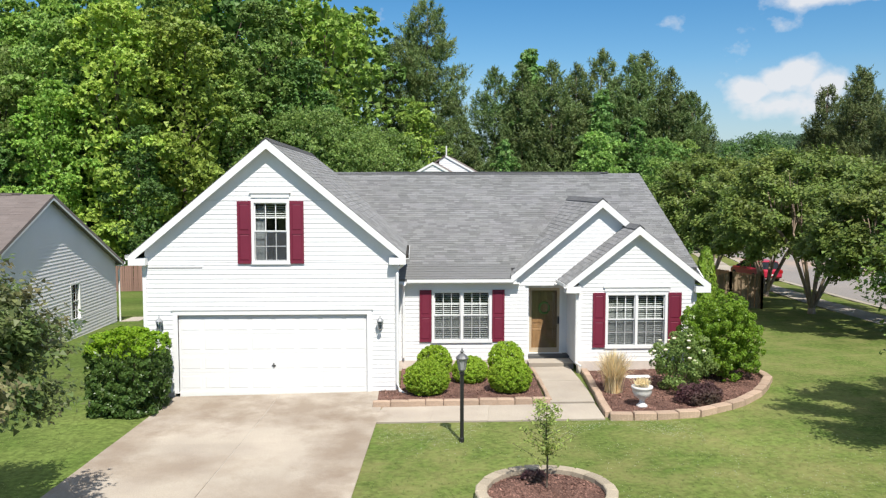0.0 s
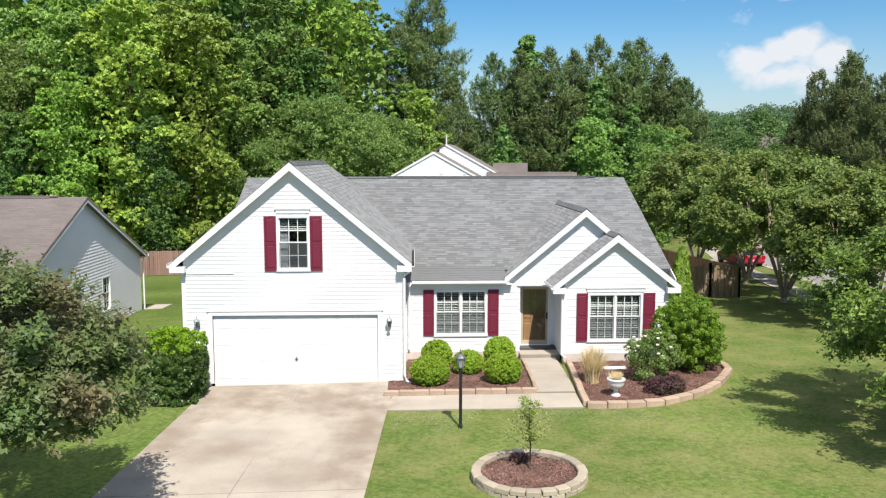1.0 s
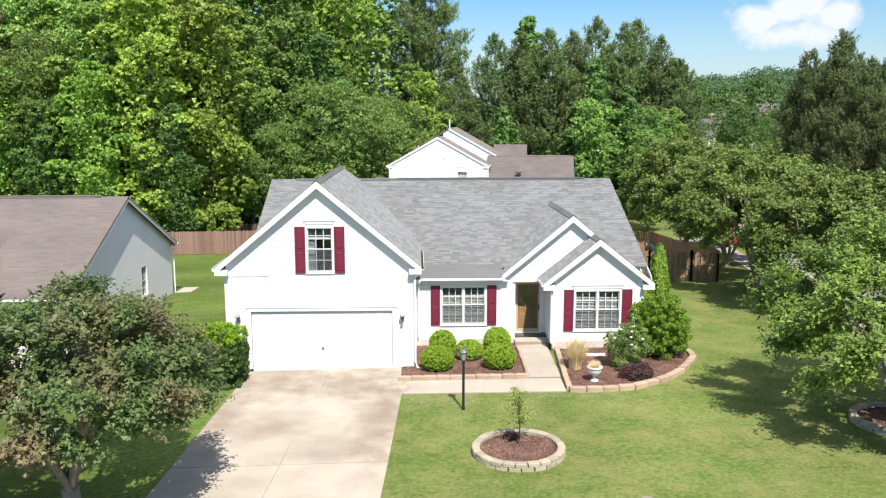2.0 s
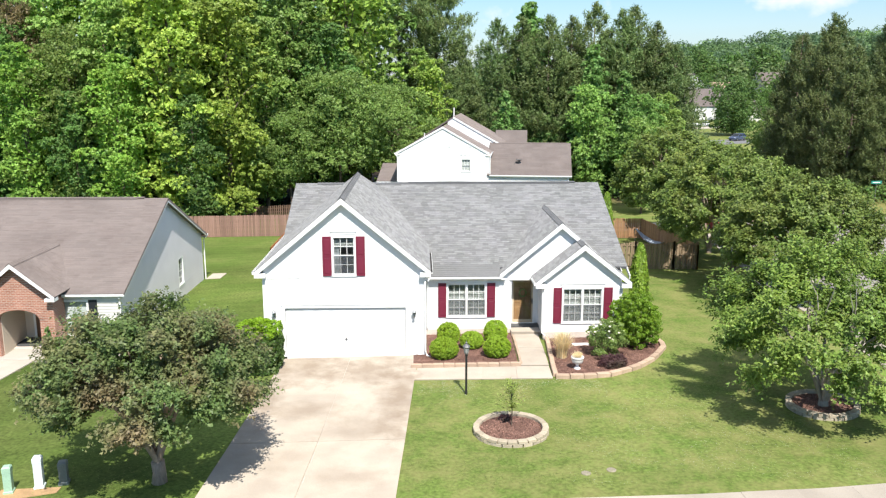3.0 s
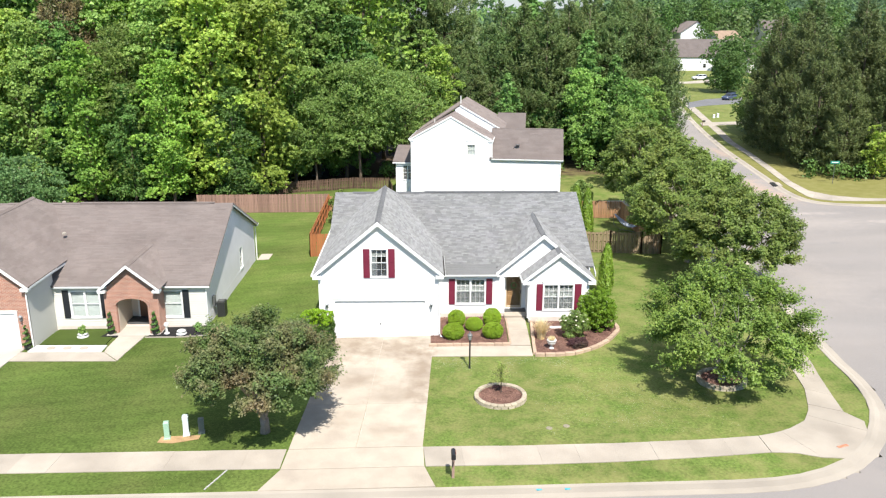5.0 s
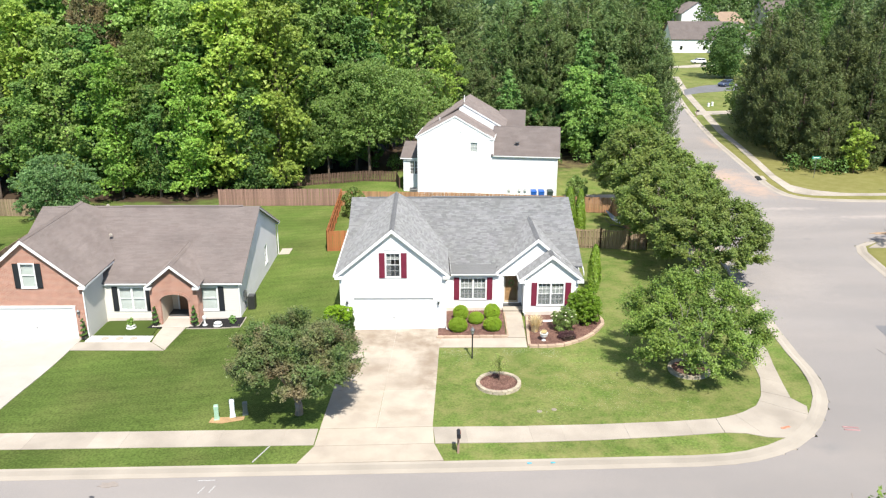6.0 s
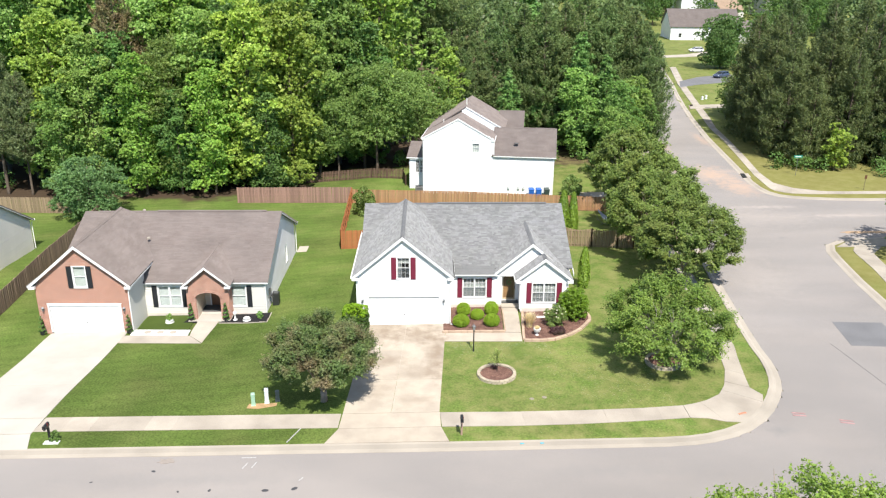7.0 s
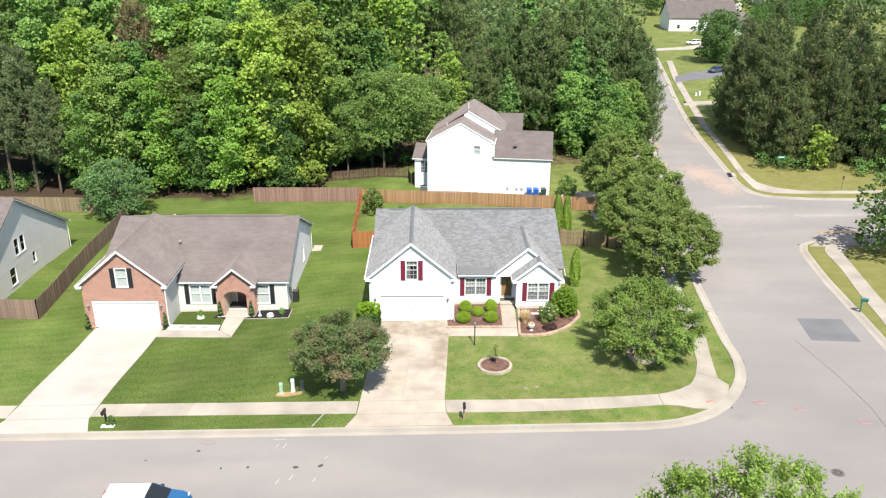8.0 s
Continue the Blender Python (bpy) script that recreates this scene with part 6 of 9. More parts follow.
    part("foundation", Geo().box(apx - 4.05, wr + 0.05, y0 - 0.06, y0 + 0.1, -2.6, zb + 0.25), FOUND, house)
    house.matrix_basis = pose(apx, y0, 0, 0, 0, -8) @ pose(-apx, -y0, 0)
    return house


back_house()


def west_house():
    """The grey two-storey neighbour beyond the brick house: only its gable end shows."""
    house = thing("grey_house", 0, 0, 0, "beige-grey vinyl-sided house with paired windows", "house")
    xw = -38.5
    f = Face((xw, 22.5), (0, 1), (1, 0))
    ridge_u, ridge_z, k = 9.0, 6.4, 0.56
    holes = [(7.9, 8.75, 1.35, 2.9), (8.95, 9.8, 1.35, 2.9), (10.6, 11.3, -0.35, 0.75), (6.4, 7.5, -0.9, 0.7)]
    wall(house, f, 0, 18.0, -1.9, 1.1, SIDING_TAN, holes, (ridge_u, ridge_z - 0.1), pieces=False, slope=k)
    for h in holes:
        window(house, f, *h, 1, grid=(1, 1))
    e = ridge_z - 9.3 * k
    for sgn, sd in ((-1, 51), (1, 52)):
        yy = 22.5 + ridge_u + sgn * 9.3
        a, b = (xw + 0.3, yy, e), (xw - 12, yy, e)
        r0, r1 = (xw + 0.3, 22.5 + ridge_u, ridge_z), (xw - 12, 22.5 + ridge_u, ridge_z)
        if sgn < 0:
            slope_plane(house, b, a, r1, r0, SHINGLE_BROWN, seed=sd, exposure=0.3, tabw=0.8)
        else:
            slope_plane(house, a, b, r0, r1, SHINGLE_BROWN, seed=sd, exposure=0.3, tabw=0.8)
    rake(house, Face((xw + 0.26, 22.5), (0, 1), (1, 0)), ridge_u, ridge_z - 0.01, 9.28, k, d=0.0, board=0.17, returns=False)
    wall(house, Face((0, 22.5), (1, 0), (0, -1)), xw - 12, xw, -1.9, 1.1, SIDING_TAN, pieces=False)
    wall(house, Face((0, 40.5), (1, 0), (0, 1)), xw - 12, xw, -1.9, 1.1, SIDING_TAN, pieces=False)
    wall(house, Face((xw - 12, 22.5), (0, 1), (-1, 0)), 0, 18.0, -1.9, 1.1, SIDING_TAN, (), (ridge_u, ridge_z - 0.1), pieces=False, slope=k)
    gutter(house, (xw + 0.3, 40.85, e - 0.05), (xw - 12, 40.85, e - 0.05))
    downspout(house, [(xw + 0.1, 40.8, e - 0.1), (xw + 0.1, 40.6, 0.8), (xw + 0.1, 40.6, -1.6)])


west_house()

# ---- plants ----


def unit(v):
    return v / (np.linalg.norm(v, axis=1)[:, None] + 1e-9)


def leaf_quads(p, nrm, size, rg, aspect=0.62, spread=0.7, fold=0.18, along=None):
    """Folded, pointed leaves (one loose quad each) at points p, facing nrm more or less."""
    n = len(p)
    nn = unit(nrm + rg.normal(0, spread, (n, 3)))
    t = rg.normal(0, 1, (n, 3)) if along is None else along + rg.normal(0, 0.25, (n, 3))
    t = unit(t - nn * np.sum(t * nn, 1)[:, None])
    b = np.cross(nn, t)
    s = (size * rg.uniform(0.6, 1.35, n))[:, None]
    q = np.stack([p - t * s * 0.5, p + b * s * aspect * 0.5 - nn * s * fold, p + t * s * 0.5, p - b * s * aspect * 0.5 - nn * s * fold], 1)
    return q.reshape(-1, 3)


def leaf_tris(p, nrm, size, rg, aspect=0.8, spread=0.6, along=None):
    """Small pointed leaves, one loose triangle each."""
    n = len(p)
    nn = unit(nrm + rg.normal(0, spread, (n, 3)))
    t = rg.normal(0, 1, (n, 3)) if along is None else along
    t = unit(t - nn * np.sum(t * nn, 1)[:, None])
    b = np.cross(nn, t)
    s = (size * rg.uniform(0.6, 1.35, n))[:, None]
    q = np.stack([p - t * s * 0.45 - b * s * aspect * 0.5, p - t * s * 0.45 + b * s * aspect * 0.5, p + t * s * 0.55], 1)
    return q.reshape(-1, 3)


def lobed_crown(rg, rx, ry, rz, lobes, lobe_r, leaves, size, under=-0.35, fill=0.12, squash=0.8, gap=0.0, top=1.0, spread=0.7, masses=0, even=False):
    """Leaves gathered in many round clumps over an uneven ellipsoid round the origin."""
    if masses:
        # big boughs first, each carrying its own clumps, with hollows between them
        cs = []
        per = max(4, lobes // masses)
        for k in range(masses):
            h = 1 - (1 - under) * (k + 0.5) / masses
            a = k * 2.39996 + rg.uniform(-0.4, 0.4)
            w = math.sqrt(max(0.0, 1 - h * h))
            m0 = np.array([w * math.cos(a) * rx, w * math.sin(a) * ry, h * rz]) * rg.uniform(0.5, 0.8)
            mr = np.array([rx, ry, rz * 0.6]) * rg.uniform(0.40, 0.56)
            dd = unit(rg.normal(0, 1, (per, 3)) + np.array([0, 0, 0.5]))
            cs.append(m0 + dd * mr * rg.uniform(0.7, 1.0, (per, 1)))
        c = np.concatenate(cs)
        d = unit(c / np.array([rx, ry, rz]))
        r = lobe_r * rg.uniform(0.55, 1.3, len(c))
        return finish_crown(rg, c, d, r, leaves, size, fill, squash, under, rx, ry, rz, spread)
    i = np.arange(lobes) + 0.5
    zz = 1 - (1 - under) * i / lobes
    ph = i * 2.39996 + rg.uniform(0, 6)
    d = np.stack([np.sqrt(1 - zz * zz) * np.cos(ph), np.sqrt(1 - zz * zz) * np.sin(ph), zz], 1)
    d = unit(d + rg.normal(0, 0.16, d.shape))
    rad = rg.uniform(0.86, 0.97, lobes) if even else rg.uniform(0.62, 0.98, lobes)
    if not even:
        rad[rg.random(lobes) < 0.25] *= 0.7
    c = d * rad[:, None] * np.array([rx, ry, rz * top])
    r = lobe_r * rg.uniform(0.6, 1.35, lobes)
    keep = rg.random(lobes) >= gap
    c, r, d = c[keep], r[keep], d[keep]
    return finish_crown(rg, c, d, r, leaves, size, fill, squash, under, rx, ry, rz, spread)


def finish_crown(rg, c, d, r, leaves, size, fill, squash, under, rx, ry, rz, spread):
    w = r ** 2
    k = rg.choice(len(c), leaves, p=w / w.sum())
    dirs = unit(rg.normal(0, 1, (leaves, 3)) + d[k] * 0.75 + np.array([0, 0, 0.35]))
    p = c[k] + dirs * (r[k] * rg.uniform(0.72, 1.06, leaves))[:, None] * np.array([1, 1, squash])
    nf = int(leaves * fill)
    if nf:
        f = unit(rg.normal(0, 1, (nf, 3))) * (rg.random(nf) ** (1 / 3))[:, None] * 0.75 * np.array([rx, ry, rz])
        f[:, 2] = np.maximum(f[:, 2], under * rz)
        p = np.concatenate([p, f])
        dirs = np.concatenate([dirs, unit(rg.normal(0, 1, (nf, 3)))])
    return leaf_quads(p, dirs, size, rg, spread=spread), c


def stems(g, rg, base, tops, r0, r1, n=6, sway=0.25, segs=5):
    for t in tops:
        a, b = Vector(base), Vector(t)
        pts = []
        off = Vector((rg.uniform(-1, 1), rg.uniform(-1, 1), 0)) * sway
        for i in range(segs + 1):
            s = i / segs
            pts.append(a.lerp(b, s) + off * math.sin(s * math.pi) + Vector((0, 0, (b.z - a.z) * 0.12 * math.sin(s * math.pi))))
        g.tube(pts, [r0 + (r1 - r0) * i / segs for i in range(segs + 1)], n, caps=False)


def broadleaf(seed, h, r, leafmat, leaves=24000, size=0.23, boughs=34, bough_r=1.2, trunk_r=0.22, clear=0.06, tuft=0.40, top="round", fine=0.0):
    """A forest tree: boughs round the trunk, each covered in small tufts of leaves, with shaded hollows between them.
    top: round or cone; fine: 0 for broad tufts, towards 1 for loose feathery sprays."""
    rg = np.random.default_rng(seed)
    t = thing("tree", 0, 0, 0)
    zb, zt = h * clear, h - 0.4
    u = (np.arange(boughs) + 0.5) / boughs
    u = np.clip(u + rg.normal(0, 0.02, boughs), 0.0, 0.985)
    ph = np.arange(boughs) * 2.39996 + rg.normal(0, 0.35, boughs)
    if top == "cone":
        wide = (1.03 - u) ** 0.55 * np.minimum(1, 0.55 + u * 3)
    else:
        wide = np.where(u < 0.45, 0.72 + 0.28 * (u / 0.45), np.sqrt(np.clip(1 - ((u - 0.45) / 0.58) ** 2, 0.03, 1)))
    rad = np.maximum(0.0, r * wide - bough_r * 0.6) * np.where(rg.random(boughs) < 0.22, rg.uniform(0.4, 0.75, boughs), rg.uniform(0.86, 1.12, boughs))
    c = np.stack([rad * np.cos(ph), rad * np.sin(ph), zb + 0.8 + u * (zt - zb - 1.2)], 1)
    d = np.stack([np.cos(ph) * 0.8, np.sin(ph) * 0.8, 0.05 + u * 0.7], 1)
    br = bough_r * rg.uniform(0.62, 1.3, boughs) * (np.clip(wide, 0.4, 1) if top == "cone" else 1)
    per = 18
    m = leaves // per
    k = rg.choice(boughs, m, p=br ** 2 / (br ** 2).sum())
    td = unit(rg.normal(0, 0.85, (m, 3)) + d[k] * 0.55 + np.array([0, 0, 0.38]))
    tc = c[k] + td * (br[k] * rg.uniform(0.72, 1.08, m))[:, None] * np.array([1.12, 1.12, 0.68])
    # a tuft is a small cap of leaves, or a spray along a hanging twig
    tr = tuft * rg.uniform(0.6, 1.4, m)
    ld = unit(rg.normal(0, 0.8, (m, per, 3)) + td[:, None, :] * 0.45 + np.array([0, 0, 0.5]))
    off = ld * (tr[:, None] * rg.uniform(0.45, 1.05, (m, per)))[:, :, None] * np.array([1, 1, 0.72])
    if fine:
        twig = unit(td * np.array([1, 1, 0.35]) + rg.normal(0, 0.35, (m, 3)))
        v = rg.uniform(-1.0, 1.6, (m, per)) * tuft * 1.5
        spray = twig[:, None, :] * v[:, :, None] + rg.normal(0, tuft * 0.28, (m, per, 3)) - np.array([0, 0, 0.22]) * (v ** 2)[:, :, None]
        off = off * (1 - fine) + spray * fine
    p = (tc[:, None, :] + off).reshape(-1, 3)
    q = leaf_tris(p, ld.reshape(-1, 3), size, rg, spread=0.38)
    # leaves within the crown, larger and fewer
    nf = leaves // 6
    fu = rg.random(nf)
    fr = r * np.interp(fu, u, wide) * np.sqrt(rg.random(nf)) * 0.62
    fa = rg.uniform(0, 6.283, nf)
    fp = np.stack([fr * np.cos(fa), fr * np.sin(fa), zb + 0.6 + fu * (zt - zb - 1.4)], 1)
    q = np.concatenate([q, leaf_tris(fp, rg.normal(0, 1, (nf, 3)), size * 1.5, rg, spread=0.8)])
    part("crown", quads_mesh("crown", q, leafmat, 3), leafmat, t)
    g = Geo()
    lean = rg.uniform(-0.4, 0.4, 2)
    g.tube([(0, 0, -0.4), (0.02, 0, 0.5), (lean[0] * 0.4, lean[1] * 0.4, h * 0.4), (lean[0], lean[1], h * 0.86)], [trunk_r * 1.5, trunk_r, trunk_r * 0.75, 0.04], 7)
    for k in rg.choice(len(c), min(14, len(c)), replace=False):
        end = c[k] * np.array([0.9, 0.9, 1])
        z0 = max(h * clear * 0.8, end[2] * 0.72)
        stems(g, rg, (lean[0] * z0 / h, lean[1] * z0 / h, z0), [tuple(end)], trunk_r * 0.4, 0.02, 5, 0.3, 3)
    part("trunk", g, BARK, t, smooth=True)
    return t


def pine(seed, h, r, leafmat, density=1.0, size=0.30, trunk_r=0.2, clear=0.1, cone=0.9, blunt=1.9):
    """A pine: limbs that sweep up at their ends, set with upright brushes of fine needles."""
    rg = np.random.default_rng(seed)
    t = thing("pine_tree", 0, 0, 0)
    g = Geo()
    g.tube([(0, 0, -0.4), (0, 0, 0.6), (rg.uniform(-0.2, 0.2), rg.uniform(-0.2, 0.2), h * 0.5), (0, 0, h * 0.985)], [trunk_r * 1.4, trunk_r, trunk_r * 0.65, 0.025], 7)
    P, A = [], []
    per = 18
    z = h * clear
    while z < h * 0.985:
        s = (z - h * clear) / (h * (1 - clear))
        reach = r * max(0.05, 1 - s ** blunt * cone - 0.12 * s ** 8) * (0.8 + 0.2 * min(1, s * 4))
        for k in range(7 if s < 0.8 else 5):
            a = rg.uniform(0, 6.283)
            L = reach * rg.uniform(0.55, 1.08)
            rise = L * rg.uniform(0.1, 0.5)
            d = np.array([math.cos(a), math.sin(a), 0])
            side = np.array([-d[1], d[0], 0])
            if rg.random() < 0.35:
                end = d * L * 0.95 + np.array([0, 0, z + rise * 0.9])
                g.tube([(0, 0, z), tuple(d * L * 0.5 + np.array([0, 0, z + rise * 0.3])), tuple(end)], [0.05, 0.03, 0.012], 4, caps=False)
            # shoots crowd towards the limb's end and turn upwards
            m = max(3, int(density * 2.9 * (0.8 + L)))
            v0 = rg.uniform(0.25, 1.0, m) ** 0.6
            w = rg.normal(0, 1, m)
            p0 = d * (L * v0)[:, None] + side * (w * 0.24 * (0.3 + L * 0.5))[:, None] + np.stack([0 * v0, 0 * v0, z + rise * v0 ** 2 + rg.normal(0, 0.2, m)], 1)
            sd = unit(d * 0.4 + side * (w * 0.18)[:, None] + np.array([0, 0, 1.0]) + rg.normal(0, 0.2, (m, 3)))
            v = rg.uniform(-0.25, 0.5, (m, per)) * min(1.0, 0.55 + L * 0.25)
            P.append((p0[:, None, :] + sd[:, None, :] * v[:, :, None]).reshape(-1, 3))
            A.append(np.repeat(sd, per, 0))
        z += h * 0.025 * rg.uniform(0.8, 1.3)
    p, a = np.concatenate(P), np.concatenate(A)
    fan = rg.normal(0, 0.5, p.shape)
    p = p + fan * 0.2
    q = leaf_tris(p, rg.normal(0, 1, p.shape) + np.array([0, -0.1, 0.5]), size, rg, aspect=0.3, spread=0.1, along=a * 0.8 + fan)
    part("crown", quads_mesh("crown", q, leafmat, 3), leafmat, t)
    part("trunk", g, BARK, t, smooth=True)
    return t


def plant_out(proto, spots, label, category, group, base_h):
    """Sets copies of a tree about; the first stands in for the prototype itself."""
    made = []
    for k, (x, y, h, rot) in enumerate(spots):
        s = h / base_h
        m = pose(x, y, float(ground_z(x, y)) - 0.05, 0, 0, rot)
        if k == 0:
            ob = proto
            ob.matrix_basis = m @ Matrix.Diagonal((s, s, s, 1))
        else:
            ob = copy_thing(proto, m)
            ob.matrix_basis = m @ Matrix.Diagonal((s, s, s, 1))
        tagged(ob, label, category, group)
        made.append(ob)
    return made


G_WOOD = "trees of the wood behind the houses"
plant_out(broadleaf(101, 20, 4.0, LF_BRIGHT, 30000, 0.24), [(-22.4, 62.6, 23, 0), (-18.2, 64.5, 22.5, 130), (-46, 66, 22, 220), (-34.8, 61, 16.5, 75), (-26.6, 60.6, 15.5, 250), (-30.5, 71, 25, 20)], "tall broadleaf tree in bright yellow-green spring leaf", "tree", G_WOOD, 20)
plant_out(broadleaf(102, 20, 4.1, LF_MID, 30000, 0.24), [(-28.6, 65, 21, 0), (-40.6, 62.6, 18.5, 70), (-15.5, 68.5, 19, 200), (-13.6, 74, 24, 300), (-21, 70, 25.3, 140), (-51, 69, 24, 10), (-26, 72, 26.4, 310), (-37, 72, 25.3, 30), (-44, 60.8, 13, 180)], "tall broadleaf tree in mid-green leaf at the wood's edge", "tree", G_WOOD, 20)
plant_out(broadleaf(103, 20, 4.0, LF_DEEP, 24000, 0.25), [(-38, 64.5, 18.5, 0), (-24.6, 66.5, 22.0, 80), (-50, 74, 24.1, 40), (-56, 72, 25.3, 190), (-10.2, 72.5, 18.7, 250), (-20.2, 60.6, 12, 70), (-30.6, 60.8, 12.5, 200)], "tall broadleaf tree with deep green leaves", "tree", G_WOOD, 20)
plant_out(broadleaf(112, 20, 4.6, LF_BRIGHT, 11000, 0.36, tuft=0.42), [(-8.5, 78, 25.5, 60), (-58, 80, 25, 15), (-41, 84, 27, 200), (-66, 70, 23, 100), (-20, 84, 29, 20)], "tall yellow-green tree deeper in the wood", "tree", G_WOOD, 20)
plant_out(broadleaf(113, 20, 4.8, LF_MID, 11000, 0.36, tuft=0.42), [(-12, 82, 28, 90), (-6.5, 85, 26, 150), (-70, 80, 26.4, 10), (-52, 88, 27.6, 200), (-25, 88, 28.7, 60), (-8, 92, 28.0, 300), (-44, 76, 27, 40), (-64, 86, 28, 70)], "tall mid-green tree deeper in the wood", "tree", G_WOOD, 20)
plant_out(broadleaf(114, 20, 4.7, LF_DEEP, 10000, 0.38, tuft=0.42), [(-33, 78, 27.6, 100), (-18, 80, 28.7, 45), (-48, 78, 26.4, 5), (-62, 92, 27.6, 50), (-36, 94, 28.7, 180), (-16, 96, 29.0, 20), (-78, 74, 24.1, 30)], "tall deep-green tree deeper in the wood", "tree", G_WOOD, 20)
plant_out(broadleaf(104, 13, 4.6, LF_OLIVE, 28000, 0.17, 40, 1.2, 0.16, 0.3, 0.3, fine=0.65), [(-8.4, 69.6, 14, 0), (-13.0, 67.4, 10.5, 100), (-3.6, 72, 12.5, 200)], "slender tree with fine olive-green leaves by the fence", "tree", G_WOOD, 13)
plant_out(broadleaf(111, 17, 4.2, LF_LIGHTTREE, 24000, 0.20, 40, 1.3, 0.18, 0.1, 0.34, fine=0.8), [(-31.6, 63.6, 18, 0), (-11.6, 77, 20, 90)], "feathery soft-green tree between the poplars", "tree", G_WOOD, 17)
plant_out(broadleaf(115, 15, 2.7, LF_BRIGHT, 20000, 0.22, 40, 0.8, 0.17, 0.03, 0.3), [(0.6, 75.8, 15.6, 40)], "rounded bright green tree behind the two-storey house", "tree", G_WOOD, 15)
plant_out(broadleaf(105, 15, 3.6, LF_MID, 17000, 0.24, 36, 1.05, 0.17, 0.04, fine=0.4), [(22.5, 71.5, 11, 60), (25, 75.5, 11, 160), (18, 76.5, 12, 40), (20.3, 63.8, 9, 10), (26.8, 78, 9, 100)], "middle-sized green tree before the pines", "tree", G_WOOD, 15)
plant_out(broadleaf(106, 15, 3.7, LF_BLUE, 20000, 0.23, 44, 0.9, 0.17, 0.02, 0.3, "cone"), [(18.6, 79.2, 17.0, 0), (21.8, 78.0, 14, 100), (8.8, 77.5, 12, 60), (58.5, 67, 17, 0), (63.2, 68.5, 18, 80), (12.4, 86.5, 22.5, 20), (68, 66, 17, 200)], "dense cool-green tree among the pines", "tree", G_WOOD, 15)
G_PINE = "pines along the wood and the side street"
plant_out(pine(201, 19, 4.7, LF_PINE, clear=0.03), [(4.6, 84, 16.0, 0), (11.4, 84.5, 20.0, 90), (17.3, 85.5, 20.0, 180), (22.6, 83, 20.5, 30), (26.4, 82.5, 19, 200)], "tall dense pine with grey-green needles", "pine", G_PINE, 19)
plant_out(pine(202, 18, 5.0, LF_PINE, clear=0.02, cone=0.86, blunt=2.2), [(8.8, 87, 19.5, 0), (14.2, 83, 19.5, 60), (20, 86, 21, 120), (24.4, 84.5, 20.5, 240), (28.2, 81, 16, 10), (2.6, 82.5, 14, 60), (29.0, 86.5, 16.5, 40)], "broad pine with drooping grey-green boughs", "pine", G_PINE, 18)
plant_out(pine(206, 18, 4.9, LF_PINE_DARK, 1.05, clear=0.02, cone=0.84, blunt=1.8), [(45.0, 74, 15.5, 0), (50.6, 75.5, 18, 50), (55.5, 73.5, 18.5, 100), (45.8, 81.5, 18, 10), (61, 74, 18.5, 70), (46.0, 88.5, 17.5, 140), (49.2, 97.5, 14, 75), (66, 78, 20, 200), (58, 82, 20, 250), (72, 76, 20, 100), (46.2, 69.0, 11.5, 40), (51.2, 69.6, 14.5, 150), (56.2, 68.4, 14, 200), (52, 92, 20, 280), (74, 66, 19, 60), (53.5, 82, 19.5, 190), (70, 70.5, 18, 33)], "broad dark green pine crowding the street corner", "pine", G_PINE, 18)
plant_out(pine(203, 20, 3.4, LF_RUST, clear=0.5, cone=0.6), [(-38.6, 67.5, 22.5, 0), (-56.8, 63.5, 19, 100), (-62, 66, 20, 0)], "tall pine with thin rusty brown-green needles", "pine", G_PINE, 20)
plant_out(pine(205, 19, 3.6, LF_GREYPINE, clear=0.3, cone=0.65), [(-51.2, 61.6, 18, 0), (-48.2, 61.2, 14, 130), (-54.5, 62, 19, 30), (-60, 61.5, 18, 200)], "dull grey-green pine with bare lower trunk", "pine", G_PINE, 19)
plant_out(pine(204, 24, 4.4, LF_PINE, 1.5, clear=0.42, cone=0.75, blunt=3.0), [(1.6, 93, 28.0, 0), (-1.5, 99, 25, 100)], "very tall open-crowned pine", "pine", G_PINE, 24)
# smaller trees on the far lots
plant_out(broadleaf(107, 9, 4.6, LF_DEEP, 26000, 0.18, 44, 1.2, 0.15, 0.02, 0.28), [(41.5, 33.4, 9.0, 0)], "round deep-green street tree across the side street", "tree", "", 9)
plant_out(broadleaf(108, 6.5, 3.6, LF_SAGE, 20000, 0.16, 44, 0.95, 0.14, 0.02, 0.26, fine=0.5), [(-37.6, 51.5, 6.6, 0)], "low round sage-green tree in the back yard", "tree", "", 6.5)
plant_out(broadleaf(109, 13, 5.2, LF_DEEP, 14000, 0.3, 50, 1.3, 0.2, 0.1), [(46, 230, 14, 100), (96, 214, 10, 30), (90.5, 233, 5.5, 60)], "single lawn tree far up the side street", "tree", "", 13)
plant_out(broadleaf(116, 12.6, 6.0, LF_LAWN, 46000, 0.26, 70, 1.5, 0.2, 0.02, 0.3), [(68.3, 165, 12.6, 0)], "broad round green shade tree on a far lawn", "tree", "", 12.6)
G_BANK = "trees round the houses on the far bank"
plant_out(broadleaf(117, 13, 4.4, LF_DEEP, 9000, 0.36), [(95.5, 264, 13.5, 0), (119.5, 262, 12, 90), (126, 268, 13, 200), (108, 300, 16, 40), (121, 304, 17, 130), (136, 284, 15, 10), (142, 270, 16, 70), (90, 292, 15, 220), (148, 296, 17, 300), (80, 272, 13, 15), (131, 252, 13, 50), (140, 312, 18, 80)], "deep green tree beside the houses on the bank", "tree", G_BANK, 13)
